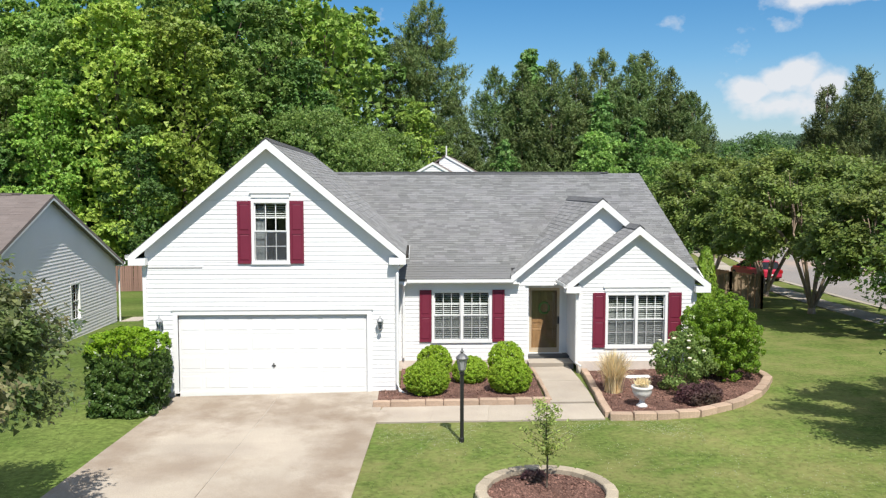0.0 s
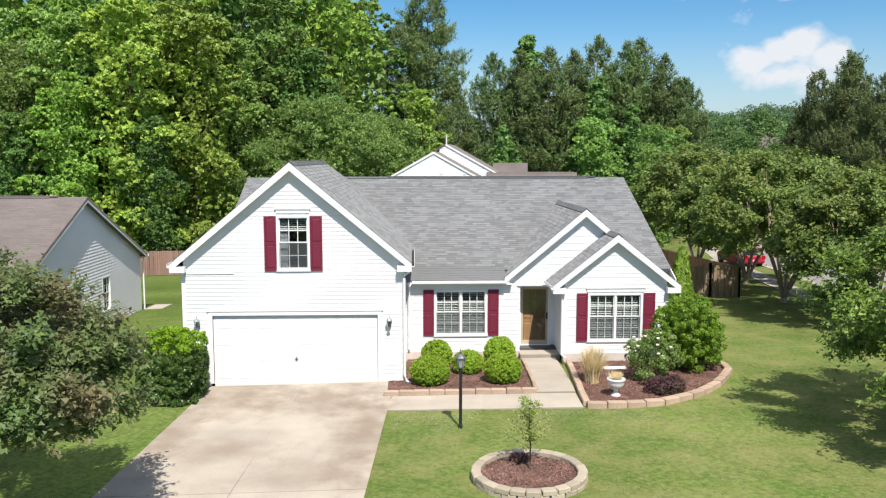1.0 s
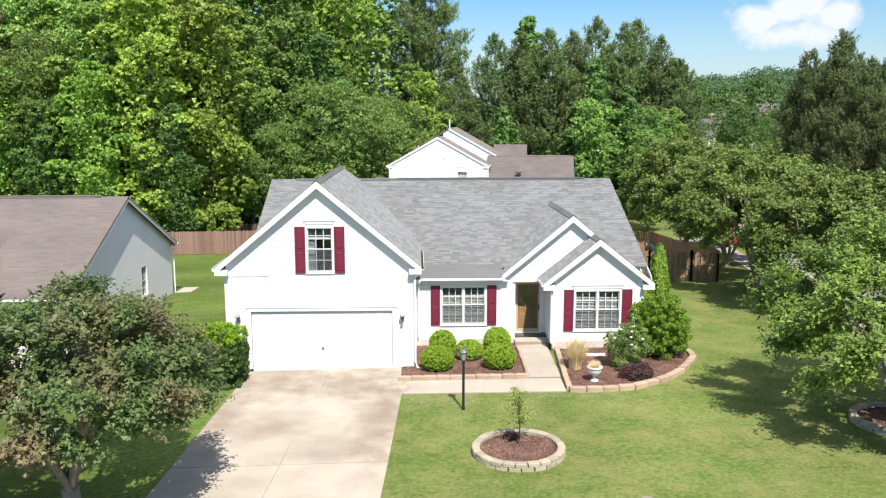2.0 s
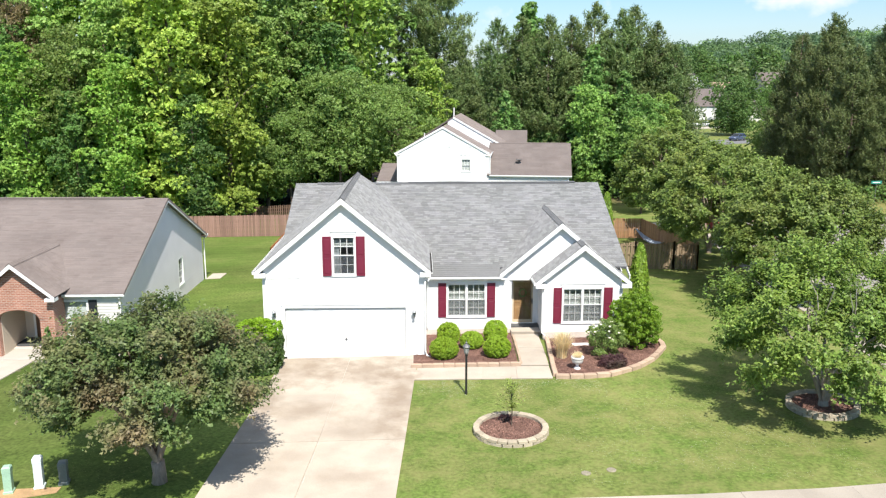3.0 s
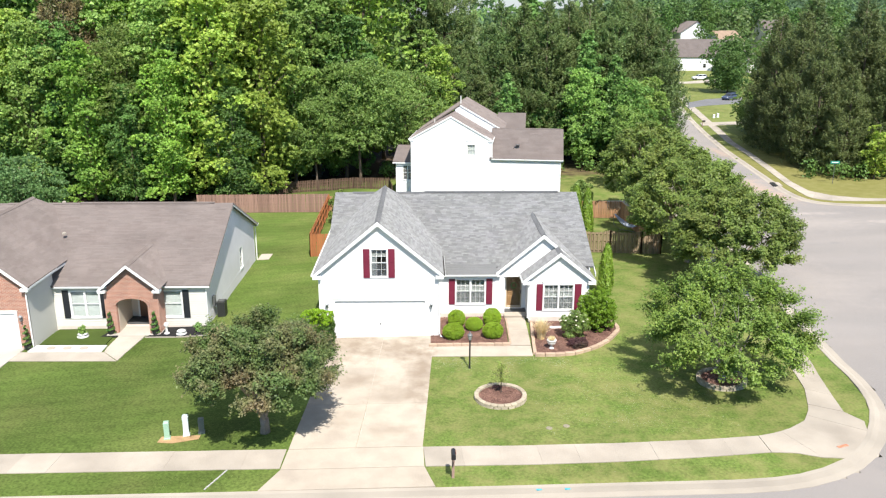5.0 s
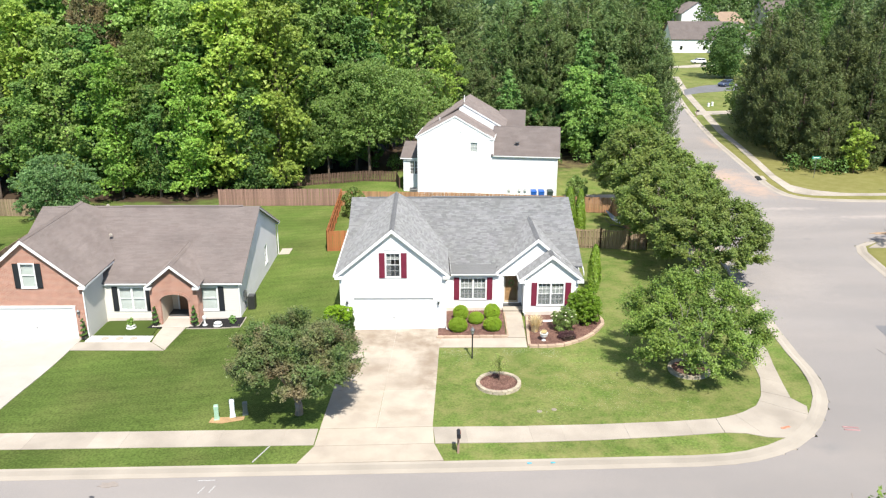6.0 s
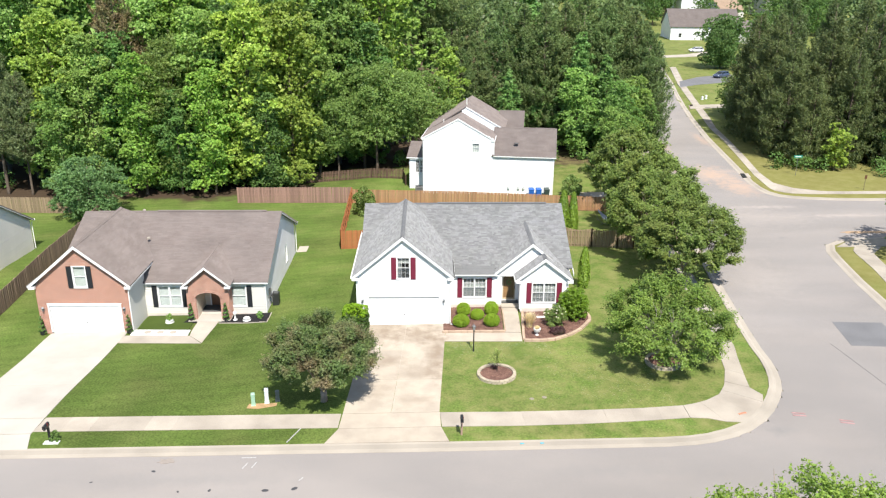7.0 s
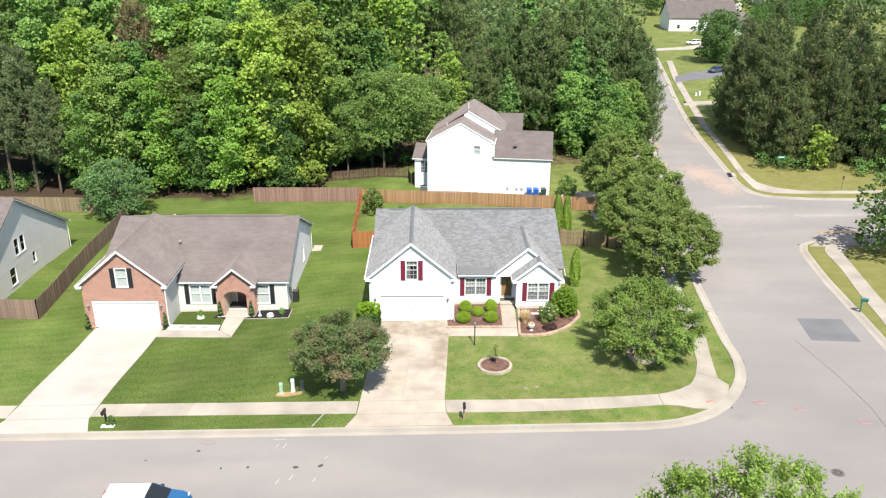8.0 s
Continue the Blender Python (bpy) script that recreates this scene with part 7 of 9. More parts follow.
plant_out(broadleaf(118, 13, 4.6, LF_LAWN, 9000, 0.36), [(115, 256, 8, 0), (134, 262, 11, 120), (98, 305, 17, 30), (131, 302, 20, 210), (112, 318, 20, 75), (84, 304, 16, 160), (150, 282, 17, 20), (70, 290, 15, 45), (122, 246, 10, 300)], "mid-green tree beside the houses on the bank", "tree", G_BANK, 13)
plant_out(broadleaf(119, 8, 2.8, LF_OLIVE, 12000, 0.2), [(49.6, 105.5, 7.0, 0), (48.6, 102, 5.0, 140)], "fresh green broadleaf tree beside the street pines", "tree", "", 8)
plant_out(broadleaf(110, 7, 2.0, LF_BRIGHT, 4200, 0.24, 20, 0.6, 0.1, 0.03, 0.3), [(48.6, 66.4, 6.4, 0)], "bright green sapling at the pine wood's edge", "tree", "", 7)


def crepe(seed, x, y, rx, ry, z0, z1, leafmat, label, n_stem=7, leaves=24000, size=0.15, single=0.0, group="", lobes=90, lobe_r=0.62, gap=0.05, bark=None, spread=0.7, shoot=0.7, upright=0.55):
    """A vase-shaped garden tree of many smooth stems under a domed crown."""
    rg = np.random.default_rng(seed)
    gz = float(ground_z(x, y))
    t = thing("crepe_tree", x, y, gz, label, "tree", group)
    rz = (z1 - z0) * 0.62
    zc = z1 - rz
    # boughs over an uneven dome, each a bunch of leafy shoots that grow out and up
    per = 13
    m = leaves // per
    nb = lobes
    i = np.arange(nb) + 0.5
    hh = 1 - 1.5 * i / nb + rg.normal(0, 0.03, nb)
    hh = np.clip(hh, -0.55, 0.99)
    ph = i * 2.39996 + rg.normal(0, 0.2, nb)
    dome = np.stack([np.sqrt(1 - hh * hh) * np.cos(ph), np.sqrt(1 - hh * hh) * np.sin(ph), hh], 1)
    depth = np.where(rg.random(nb) < 0.25 + gap, rg.uniform(0.45, 0.68, nb), rg.uniform(0.74, 0.9, nb))
    bc = dome * depth[:, None] * np.array([rx, ry, rz])
    k = rg.integers(0, nb, m)
    start = bc[k] + rg.normal(0, lobe_r * 0.45, (m, 3)) * np.array([1, 1, 0.5])
    sd = unit(dome[k] * np.array([1, 1, 0.5]) + np.array([0, 0, upright]) + rg.normal(0, 0.4, (m, 3)))
    ln = shoot * rg.uniform(0.4, 1.15, m)
    v = rg.uniform(-0.1, 1.0, (m, per))
    p = (start[:, None, :] + sd[:, None, :] * (v * ln[:, None])[:, :, None]).reshape(-1, 3)
    p = p + rg.normal(0, size * 0.45, p.shape)
    dirs = np.repeat(unit(dome[k] * 0.5 + np.array([0, -0.1, 0.8])), per, 0)
    q = leaf_tris(p, dirs, size, rg, spread=spread)
    q[:, 2] += zc
    tri = q.reshape(-1, 3, 3)
    mz = tri.mean(1)
    q = tri[mz[:, 2] > z0 - 0.1 + 0.3 * np.sin(mz[:, 0] * 2.1) * np.cos(mz[:, 1] * 1.9)].reshape(-1, 3)
    part("crown", quads_mesh("crown", q, leafmat, 3), leafmat, t)
    g = Geo()
    hub = (0, 0, single)
    if single:
        g.tube([(0, 0, -0.15), (0.02, 0.02, single * 0.5), (0, 0, single * 1.05)], [0.24, 0.185, 0.19], 9)
    else:
        g.tube([(0, 0, -0.15), (0, 0, 0.28)], [0.2, 0.15], 9)
        hub = (0, 0, 0.12)
    for k in range(n_stem):
        a = 2 * math.pi * k / n_stem + rg.uniform(-0.3, 0.3)
        rr = rx * rg.uniform(0.35, 0.62)
        fork = (rr * math.cos(a) * 0.75, rr * math.sin(a) * 0.75, zc - rz * 0.1 + rg.uniform(-0.2, 0.3))
        stems(g, rg, hub, [fork], 0.085, 0.045, 6, 0.18, 4)
        for m in range(4):
            e = (fork[0] * rg.uniform(1.0, 1.5) + rg.uniform(-0.6, 0.6), fork[1] * rg.uniform(1.0, 1.5) + rg.uniform(-0.6, 0.6), zc + rz * rg.uniform(0.1, 0.75))
            stems(g, rg, fork, [e], 0.035, 0.008, 4, 0.15, 3)
    part("trunk", g, bark or BARK_PALE, t, "smooth pale multi-stem trunk", smooth=True)
    return t


crepe(301, -7.95, 10.35, 3.25, 3.0, 1.8, 5.15, LF_CREPE, "domed crepe myrtle with reddish-tipped olive leaves", 8, 92000, 0.088, 0.6, "", 120, 0.42, 0.14, shoot=0.5, upright=0.5, spread=0.5)
crepe(302, 12.75, 14.15, 3.75, 3.75, 1.15, 5.5, LF_FEATHER, "open feathery tree with light green leaves and pale limbs", 10, 84000, 0.098, 0.0, "", 115, 0.3, 0.22, shoot=0.85, upright=0.0, bark=BARK_PALE2, spread=0.5)
G_ROW = "crepe myrtles in a row along the side street"
crepe(303, 17.6, 34.6, 4.5, 4.4, 1.9, 7.4, LF_CREPE2, "broad crepe myrtle with many bare stems below its crown", 8, 70000, 0.14, 0.0, G_ROW, 200, 0.42, -0.08, shoot=0.6, spread=0.5)
crepe(304, 18.4, 28.3, 4.1, 4.0, 1.5, 6.3, LF_CREPE2, "broad crepe myrtle leaning over the pavement", 7, 70000, 0.132, 0.0, G_ROW, 200, 0.42, -0.08, shoot=0.6, spread=0.5)
crepe(305, 19.3, 43.0, 4.7, 4.5, 1.9, 7.6, LF_CREPE2, "broad crepe myrtle beside the wooden fence", 7, 48000, 0.17, 0.0, G_ROW, 180, 0.44, -0.08, shoot=0.6, spread=0.5)
crepe(306, 19.2, 51.0, 4.6, 4.5, 2.0, 8.5, LF_CREPE2, "broad crepe myrtle near the next driveway", 7, 34000, 0.2, 0.0, G_ROW, 150, 0.46, -0.08, shoot=0.6, spread=0.5)
crepe(307, 11.6, -8.2, 5.4, 4.2, 1.6, 6.9, LF_STREET, "street tree top with fresh yellow-green leaves across the road", 10, 34000, 0.13, 0.6, "", 90, 0.42, 0.2, shoot=0.8, upright=0.6)


def bush(name, x, y, rx, ry, h, leafmat, label, category="bush", group="", leaves=5200, size=0.055, lobes=46, lobe_r=0.17, zlift=0.0, seed=1, top=None, boxy=0.0, spread=0.6, stemmy=True, even=True):
    """A garden shrub: leaves in clumps down to the ground round a few woody stems."""
    rg = np.random.default_rng(seed)
    gz = float(ground_z(x, y)) + zlift
    t = thing(name, x, y, gz, label, category, group)
    rz = h * 0.56
    q, c = lobed_crown(rg, rx * 0.93, ry * 0.93, rz, lobes, lobe_r, leaves, size, under=-0.85, fill=0.15, squash=0.9, spread=spread, even=even)
    if boxy:
        # press a clipped hedge towards a rounded block
        s = np.array([rx, ry, rz])
        u = q / s
        m = np.max(np.abs(u), axis=1)[:, None]
        l = np.linalg.norm(u, axis=1)[:, None]
        q = q * (1 + boxy * (l / (m + 1e-6) - 1))
    q[:, 2] += h - rz
    q[:, 2] = np.maximum(q[:, 2], 0.02)
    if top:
        # leaves above the given height take the second, brighter material
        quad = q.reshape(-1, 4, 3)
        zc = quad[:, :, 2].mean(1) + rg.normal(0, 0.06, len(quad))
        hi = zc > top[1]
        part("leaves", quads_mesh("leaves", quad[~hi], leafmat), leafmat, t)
        part("fresh_growth", quads_mesh("fresh_growth", quad[hi], top[0]), top[0], t, "brighter leaves on top")
    else:
        part("leaves", quads_mesh("leaves", q, leafmat), leafmat, t)
    if stemmy:
        g = Geo()
        for k in range(5):
            a = k * 1.257 + 0.3
            stems(g, rg, (0.04 * math.cos(a), 0.04 * math.sin(a), -0.05), [(rx * 0.55 * math.cos(a), ry * 0.55 * math.sin(a), h * 0.7)], 0.022, 0.006, 5, 0.05, 3)
        part("stalk", g, BARK, t)
    return t


G_BED = "clipped round bushes in the front bed"
BEDZ = 0.06
for k, (x, y, rx, h) in enumerate(((0.32, 20.0, 0.62, 0.80), (0.56, 21.95, 0.52, 0.90), (1.5, 21.2, 0.52, 0.68), (2.44, 20.0, 0.60, 0.80), (2.56, 21.95, 0.54, 0.96))):
    bush("bush", x, y, rx, rx * 0.95, h, LF_BUSH, "clipped round bush with small yellow-green leaves", "bush", G_BED, 19000, 0.041, 900, 0.045, BEDZ, 401 + k)
bush("hedge_bush", -6.87, 19.35, 0.98, 0.95, 2.02, LF_HEDGE, "boxy dark glossy hedge bush with bright top", "bush", "", 24000, 0.068, 560, 0.085, 0.0, 410, (LF_HEDGETOP, 1.5), 0.5)
bush("large_shrub", 8.2, 20.95, 1.25, 1.15, 2.35, LF_SHRUB, "large rounded shrub with glossy bright green leaves", "bush", "", 44000, 0.056, 640, 0.10, BEDZ, 411, even=False)
bush("rose_bush", 6.75, 19.75, 0.95, 0.75, 1.5, LF_ROSE, "loose rose bush with cream flowers in the mulch bed", "bush", "", 5600, 0.07, 60, 0.16, BEDZ, 412, even=False)
bush("purple_shrub", 6.75, 18.5, 0.5, 0.36, 0.36, LF_PURPLE, "low dark purple-leaved shrub in the mulch bed", "bush", "", 4200, 0.05, 36, 0.16, BEDZ, 413)


def columnar(x, y, r, h, label, seed, group="", zlift=0.0):
    rg = np.random.default_rng(seed)
    t = thing("arborvitae", x, y, float(ground_z(x, y)) + zlift, label, "conifer", group)
    n = int(5200 * h / 4)
    u = rg.random(n) ** 0.85
    a = rg.uniform(0, 6.283, n)
    rr = r * np.minimum(1, 1.25 * (1 - u) ** 0.5 + 0.08) * np.minimum(1, 0.75 + u * 2) * (1 + 0.12 * np.sin(a * 5 + u * 9)) * rg.uniform(0.75, 1.05, n)
    p = np.stack([rr * np.cos(a), rr * np.sin(a), u * h + 0.05], 1)
    d = np.stack([np.cos(a), np.sin(a), np.full(n, 0.4)], 1)
    q = leaf_quads(p, d, 0.16, rg, 0.5, 0.35, 0.1, along=np.stack([np.cos(a) * 0.4, np.sin(a) * 0.4, np.full(n, 1.0)], 1))
    part("foliage", quads_mesh("foliage", q, LF_CYP), LF_CYP, t)
    part("trunk", Geo().tube([(0, 0, -0.1), (0, 0, h * 0.8)], [0.07, 0.02], 6), BARK, t)
    return t


G_ARB = "arborvitae at the house's back corner"
columnar(10.35, 39.4, 0.6, 4.9, "tall columnar arborvitae beside the fence", 501, G_ARB)
columnar(11.35, 39.9, 0.5, 4.6, "tall columnar arborvitae beside the fence", 502, G_ARB)
columnar(10.1, 27.3, 0.45, 3.25, "slim pointed arborvitae beside the white house", 503)

# ornamental grass
rg = np.random.default_rng(61)
n = 900
a = rg.uniform(0, 6.283, n)
lean = rg.uniform(0.02, 0.42, n)
L = rg.uniform(0.6, 1.12, n)
d0 = np.stack([np.cos(a) * lean, np.sin(a) * lean, np.full(n, 1.0)], 1)
d0 = d0 / np.linalg.norm(d0, axis=1)[:, None]
root = np.stack([rg.normal(0, 0.07, n), rg.normal(0, 0.07, n), np.zeros(n)], 1)
wv = np.stack([-np.sin(a), np.cos(a), np.zeros(n)], 1) * 0.009
mid = root + d0 * (L * 0.6)[:, None]
tip = root + d0 * L[:, None] + np.stack([np.cos(a) * 0.12, np.sin(a) * 0.12, -0.06 + 0 * a], 1) * lean[:, None] * 4
q = np.concatenate([np.stack([root - wv, root + wv, mid + wv, mid - wv], 1), np.stack([mid - wv, mid + wv, tip + wv * 0.4, tip - wv * 0.4], 1)], 0)
og = thing("ornamental_grass", 4.98, 19.6, float(ground_z(4.98, 19.6)) + BEDZ, "clump of tall dry straw-coloured ornamental grass", "grass")
part("blades", quads_mesh("blades", q.reshape(-1, 3), LF_STRAW), LF_STRAW, og)

# roses
for k in range(22):
    r2 = random.Random(700 + k)
    a, e = r2.uniform(0, 6.28), r2.uniform(0.1, 1.2)
    x, y, z = 6.75 + 0.82 * math.cos(a) * math.cos(e), 19.75 + 0.66 * math.sin(a) * math.cos(e), 0.72 + 0.68 * math.sin(e)
    rose_parent = bpy.data.objects["rose_bush"]
    g = Geo().lathe([(0.015, -0.02), (0.04, -0.005), (0.052, 0.018), (0.036, 0.036), (0.012, 0.022)], x - 6.75, y - 19.75, z, 8)
    part("flower", g, PETAL, rose_parent)


def sapling(x, y):
    rg = np.random.default_rng(81)
    gz = float(ground_z(x, y)) + 0.1
    t = thing("sapling", x, y, gz, "thin young tree with sparse pale leaves in a mulch ring", "sapling")
    g = Geo()
    g.tube([(0, 0, -0.1), (0.01, 0, 0.5), (-0.02, 0.01, 1.0), (0.0, 0, 1.5)], [0.02, 0.016, 0.011, 0.004], 6)
    P = []
    for k in range(34):
        z = rg.uniform(0.35, 1.4)
        a = rg.uniform(0, 6.283)
        L = 0.5 * (1.5 - z * 0.75)
        e = np.array([math.cos(a) * L, math.sin(a) * L, z + L * 0.55])
        g.tube([(0, 0, z), tuple(e)], [0.006, 0.002], 4, caps=False)
        s = rg.random((26, 1))
        P.append(np.array([0, 0, z]) * (1 - s) + e * s + rg.normal(0, 0.035, (26, 3)))
    p = np.concatenate(P)
    q = leaf_quads(p, np.tile([0, 0, 1.0], (len(p), 1)), 0.075, rg, 0.42)
    part("leaves", quads_mesh("leaves", q, LF_TIP), LF_TIP, t)
    part("trunk", g, BARK, t)


sapling(2.27, 13.35)
bush("groundcover_tuft", 2.1, 13.8, 0.16, 0.13, 0.12, LF_PURPLE, "small dark red tuft beside the sapling", "bush", "", 900, 0.05, 14, 0.1, 0.08, 415, stemmy=False)
# yard shrubs
bush("young_pine", -8.6, 50.8, 0.9, 0.9, 2.9, LF_LIGHTTREE, "young light-green fir inside the fenced yard", "shrub", "", 2600, 0.2, 30, 0.4, 0, 420)
bush("yard_shrub", -5.6, 49.6, 0.9, 0.7, 1.0, LF_BLUE, "low round shrub by the red fence", "shrub", "", 1500, 0.16, 20, 0.3, 0, 421)
bush("yard_shrub", 14.4, 57.4, 1.0, 0.9, 2.2, LF_ROSE, "grey-green shrub at the white house's corner", "shrub", "", 2200, 0.2, 24, 0.4, 0, 422)

# undergrowth along the wood's edge
rgu = np.random.default_rng(88)
uq = []
for k in range(142):
    u = rgu.random()
    if k < 90:
        x, y = -64 + 47 * u, 64.0 + rgu.normal(0, 1.4)
    elif k < 125:
        x, y = -17 + 46 * u, 73.5 + rgu.normal(0, 1.6)
    else:
        x, y = 39.5 + 32 * u, 69.0 - 4.5 * min(1.0, u * 2) + rgu.normal(0, 1.0)
    r = rgu.uniform(0.5, 1.2)
    m = 130
    dd = unit(rgu.normal(0, 1, (m, 3)) + np.array([0, -0.3, 0.4]))
    p = np.array([x, y, float(ground_z(x, y)) + r * 0.9]) + dd * r * np.array([1, 1, rgu.uniform(0.8, 1.7)]) * rgu.uniform(0.7, 1.1, (m, 1))
    uq.append(leaf_quads(p, dd, 0.3, rgu))
solo("undergrowth", quads_mesh("undergrowth", np.concatenate(uq), LF_DEEP), LF_DEEP, "tangled green undergrowth along the wood's edge", "undergrowth", kind="stuff")

# trees that close the view round the far houses
rgf = np.random.default_rng(93)
fq = []
for k in range(330):
    y = rgf.uniform(150, 420)
    x = rgf.uniform(-70, 210)
    street = 33 + 0.16 * (y - 68)
    if abs(x - street) < 16 and y < 225 or (8 < x - street < 34 and 128 < y < 178):
        continue
    if any(abs(x - hx) < hw and y > hy - 85 and y < hy + 9 for hx, hy, hw in ((82, 238, 19), (101, 226, 13), (92, 285, 11), (124, 270, 11))):
        continue
    hgt = rgf.uniform(8, 15)
    rr = hgt * rgf.uniform(0.28, 0.4)
    m = 210
    dd = unit(rgf.normal(0, 1, (m, 3)) + np.array([0, -0.25, 0.25]))
    lump = 1 + 0.2 * np.sin(dd[:, 0] * 9 + k) * np.cos(dd[:, 2] * 8 + k * 2)
    p = np.array([x, y, float(ground_z(x, y)) + hgt * 0.5]) + dd * lump[:, None] * np.array([rr, rr, hgt * 0.52])
    fq.append(leaf_quads(p, dd, 1.25, rgf, 0.75, 0.5, 0.15))
solo("far_trees", quads_mesh("far_trees", np.concatenate(fq), LF_FARTREE), LF_FARTREE, "green trees between and behind the far houses", "trees", kind="stuff")

# far wooded hills round the horizon
def hill_line(a):
    return 0.62 + 0.38 * math.sin(a * 5 - 1.15)


# crowns far off in three greens, finer towards the side street's open end
rgh = np.random.default_rng(90)
for leafmat, share, tone in ((LF_FAR, 760, "deep green"), (LF_FAR_MID, 560, "mid-green"), (LF_FAR_LIGHT, 170, "pale green")):
    hill_q = []
    for k in range(share):
        near = k % 3 > 0
        a = rgh.uniform(0.2, 0.75) if near else rgh.uniform(0, 2 * math.pi)
        near = near or 0.2 < a < 0.75
        dist = rgh.uniform(390, 800) if k % 4 else rgh.uniform(330, 430)
        u = np.clip((dist - 400) / 400, 0, 1)
        c = np.array([math.sin(a) * dist + 20, math.cos(a) * dist, 5 + 46 * u * hill_line(a)])
        m = 420 if near else 60
        dd = unit(rgh.normal(0, 1, (m, 3)) + np.array([0, 0, 0.35]))
        r = rgh.uniform(5.5, 10.5)
        lump = 1 + 0.22 * np.sin(dd[:, 0] * 5 + k) * np.sin(dd[:, 1] * 5 + 2 * k) + rgh.normal(0, 0.07, m)
        p = c + dd * (r * lump)[:, None] * np.array([1, 1, rgh.uniform(0.75, 1.15)])
        hill_q.append(leaf_tris(p, dd, r * (0.17 if near else 0.5), rgh, 0.9, 0.5))
    solo("far_woods", quads_mesh("far_woods", np.concatenate(hill_q), leafmat, 3), leafmat, "distant " + tone + " crowns on wooded hills", "woods", kind="stuff")
hb = Geo()
n = 96
for ring, (dist, f) in enumerate(((380, -0.3), (560, 0.5), (760, 0.95), (960, 1.1))):
    for k in range(n):
        a = 2 * math.pi * k / n
        z = -4 if ring == 0 else 43 * f * hill_line(a)
        hb.v.append((math.sin(a) * dist + 20, math.cos(a) * dist, z))
for ring in range(3):
    for k in range(n):
        hb.f.append((ring * n + k, ring * n + (k + 1) % n, (ring + 1) * n + (k + 1) % n, (ring + 1) * n + k))
hl = solo("far_hills", hb, mat("far_hill_ground", (0.035, 0.06, 0.03), 1.0, 0.3, 0.02, 0.2, 0.3, 0), "wooded slopes at the horizon", "backdrop", kind="structure", smooth=True)
fix_normals(hl)

# ---- fences ----


def fence(name, pts, h, material, label, group="", picket=0.14, gap=0.015, both=False, scallop=0.0, top_cut=0.03, group_seed=1):
    """Posts, rails and pickets along a line of points."""
    f = thing(name, pts[0][0], pts[0][1], 0, label, "fence", group)
    f.matrix_basis = Matrix.Identity(4)
    r = random.Random(group_seed)
    w, t = picket, 0.018
    pg = Geo()
    c = top_cut
    prof = [(-w / 2, 0), (w / 2, 0), (w / 2, h - c), (w / 2 - c, h), (-w / 2 + c, h), (-w / 2, h - c)]
    n = len(prof)
    pg.v = [(a, -t / 2, b) for a, b in prof] + [(a, t / 2, b) for a, b in prof]
    pg.f = [tuple(range(n)), tuple(range(2 * n - 1, n - 1, -1))] + [((i + 1) % n, i, n + i, n + (i + 1) % n) for i in range(n)]
    pm = pg.mesh("picket", material)
    for (x0, y0), (x1, y1) in zip(pts[:-1], pts[1:]):
        L = math.hypot(x1 - x0, y1 - y0)
        a = math.degrees(math.atan2(y1 - y0, x1 - x0))
        ux, uy = (x1 - x0) / L, (y1 - y0) / L
        k = max(1, int(L / 2.4 + 0.5))
        for i in range(k + 1):
            x, y = x0 + ux * L * i / k, y0 + uy * L * i / k
            z = float(ground_z(x, y))
            part("post", Geo().box(x - 0.045, x + 0.045, y - 0.045, y + 0.045, z - 0.2, z + h + 0.03), material, f)
        for i in range(k):
            xa, ya, xb, yb = x0 + ux * L * i / k, y0 + uy * L * i / k, x0 + ux * L * (i + 1) / k, y0 + uy * L * (i + 1) / k
            for hz in (0.25, h * 0.55, h - 0.25):
                p0, p1 = (xa, ya, float(ground_z(xa, ya)) + hz), (xb, yb, float(ground_z(xb, yb)) + hz)
                part("rail", Geo().tube([p0, p1], 0.035, 4), material, f)
        m = int(L / (w + gap))
        for i in range(m):
            s = (i + 0.5) / m
            x, y = x0 + ux * L * s, y0 + uy * L * s
            q = (s * k) % 1.0
            hh = 1 - scallop * math.sin(q * math.pi) + r.uniform(-0.008, 0.008)
            side = (1 if (i % 2 or not both) else -1) * 0.045
            ob = new("picket", pm)
            ob.parent = f
            ob.matrix_basis = pose(x + uy * side, y - ux * side, float(ground_z(x, y)) + 0.03 - 0.0, r.uniform(-0.5, 0.5), r.uniform(-0.6, 0.6), a) @ Matrix.Diagonal((1, 1, hh, 1))
    return f


G_F = "wooden privacy fences round the back yards"
fence("wooden_fence", [(-23.3, 56.8), (-10.5, 55.95)], 1.8, FENCE_ROSE, "weathered rosy-brown wooden privacy fence", G_F, group_seed=1)
fence("wooden_fence", [(-10.4, 55.9), (-9.85, 38.5), (-7.0, 38.6)], 1.75, FENCE_RED, "red-stained wooden privacy fence beside the house", G_F, group_seed=2)
fence("wooden_fence", [(-10.3, 55.9), (1, 54.2)], 1.55, FENCE_AMBER, "sun-faded wooden privacy fence behind the house", G_F, group_seed=3)
fence("wooden_fence", [(1, 54.2), (16.6, 50.2), (16.4, 37.0)], 1.55, FENCE_AMBER, "red-stained wooden privacy fence behind the house", G_F, group_seed=4)
fence("picket_fence", [(10.5, 38.2), (12.75, 37.7), (15.0, 37.25), (16.4, 37.0)], 1.75, FENCE_TAN, "weathered board-on-board fence with a scalloped top", G_F, 0.13, 0.02, True, 0.1, group_seed=5)
fence("wooden_fence", [(-62, 54.5), (-40.5, 53.4)], 1.75, FENCE_TAN, "weathered tan wooden fence along the wood", G_F, group_seed=6)
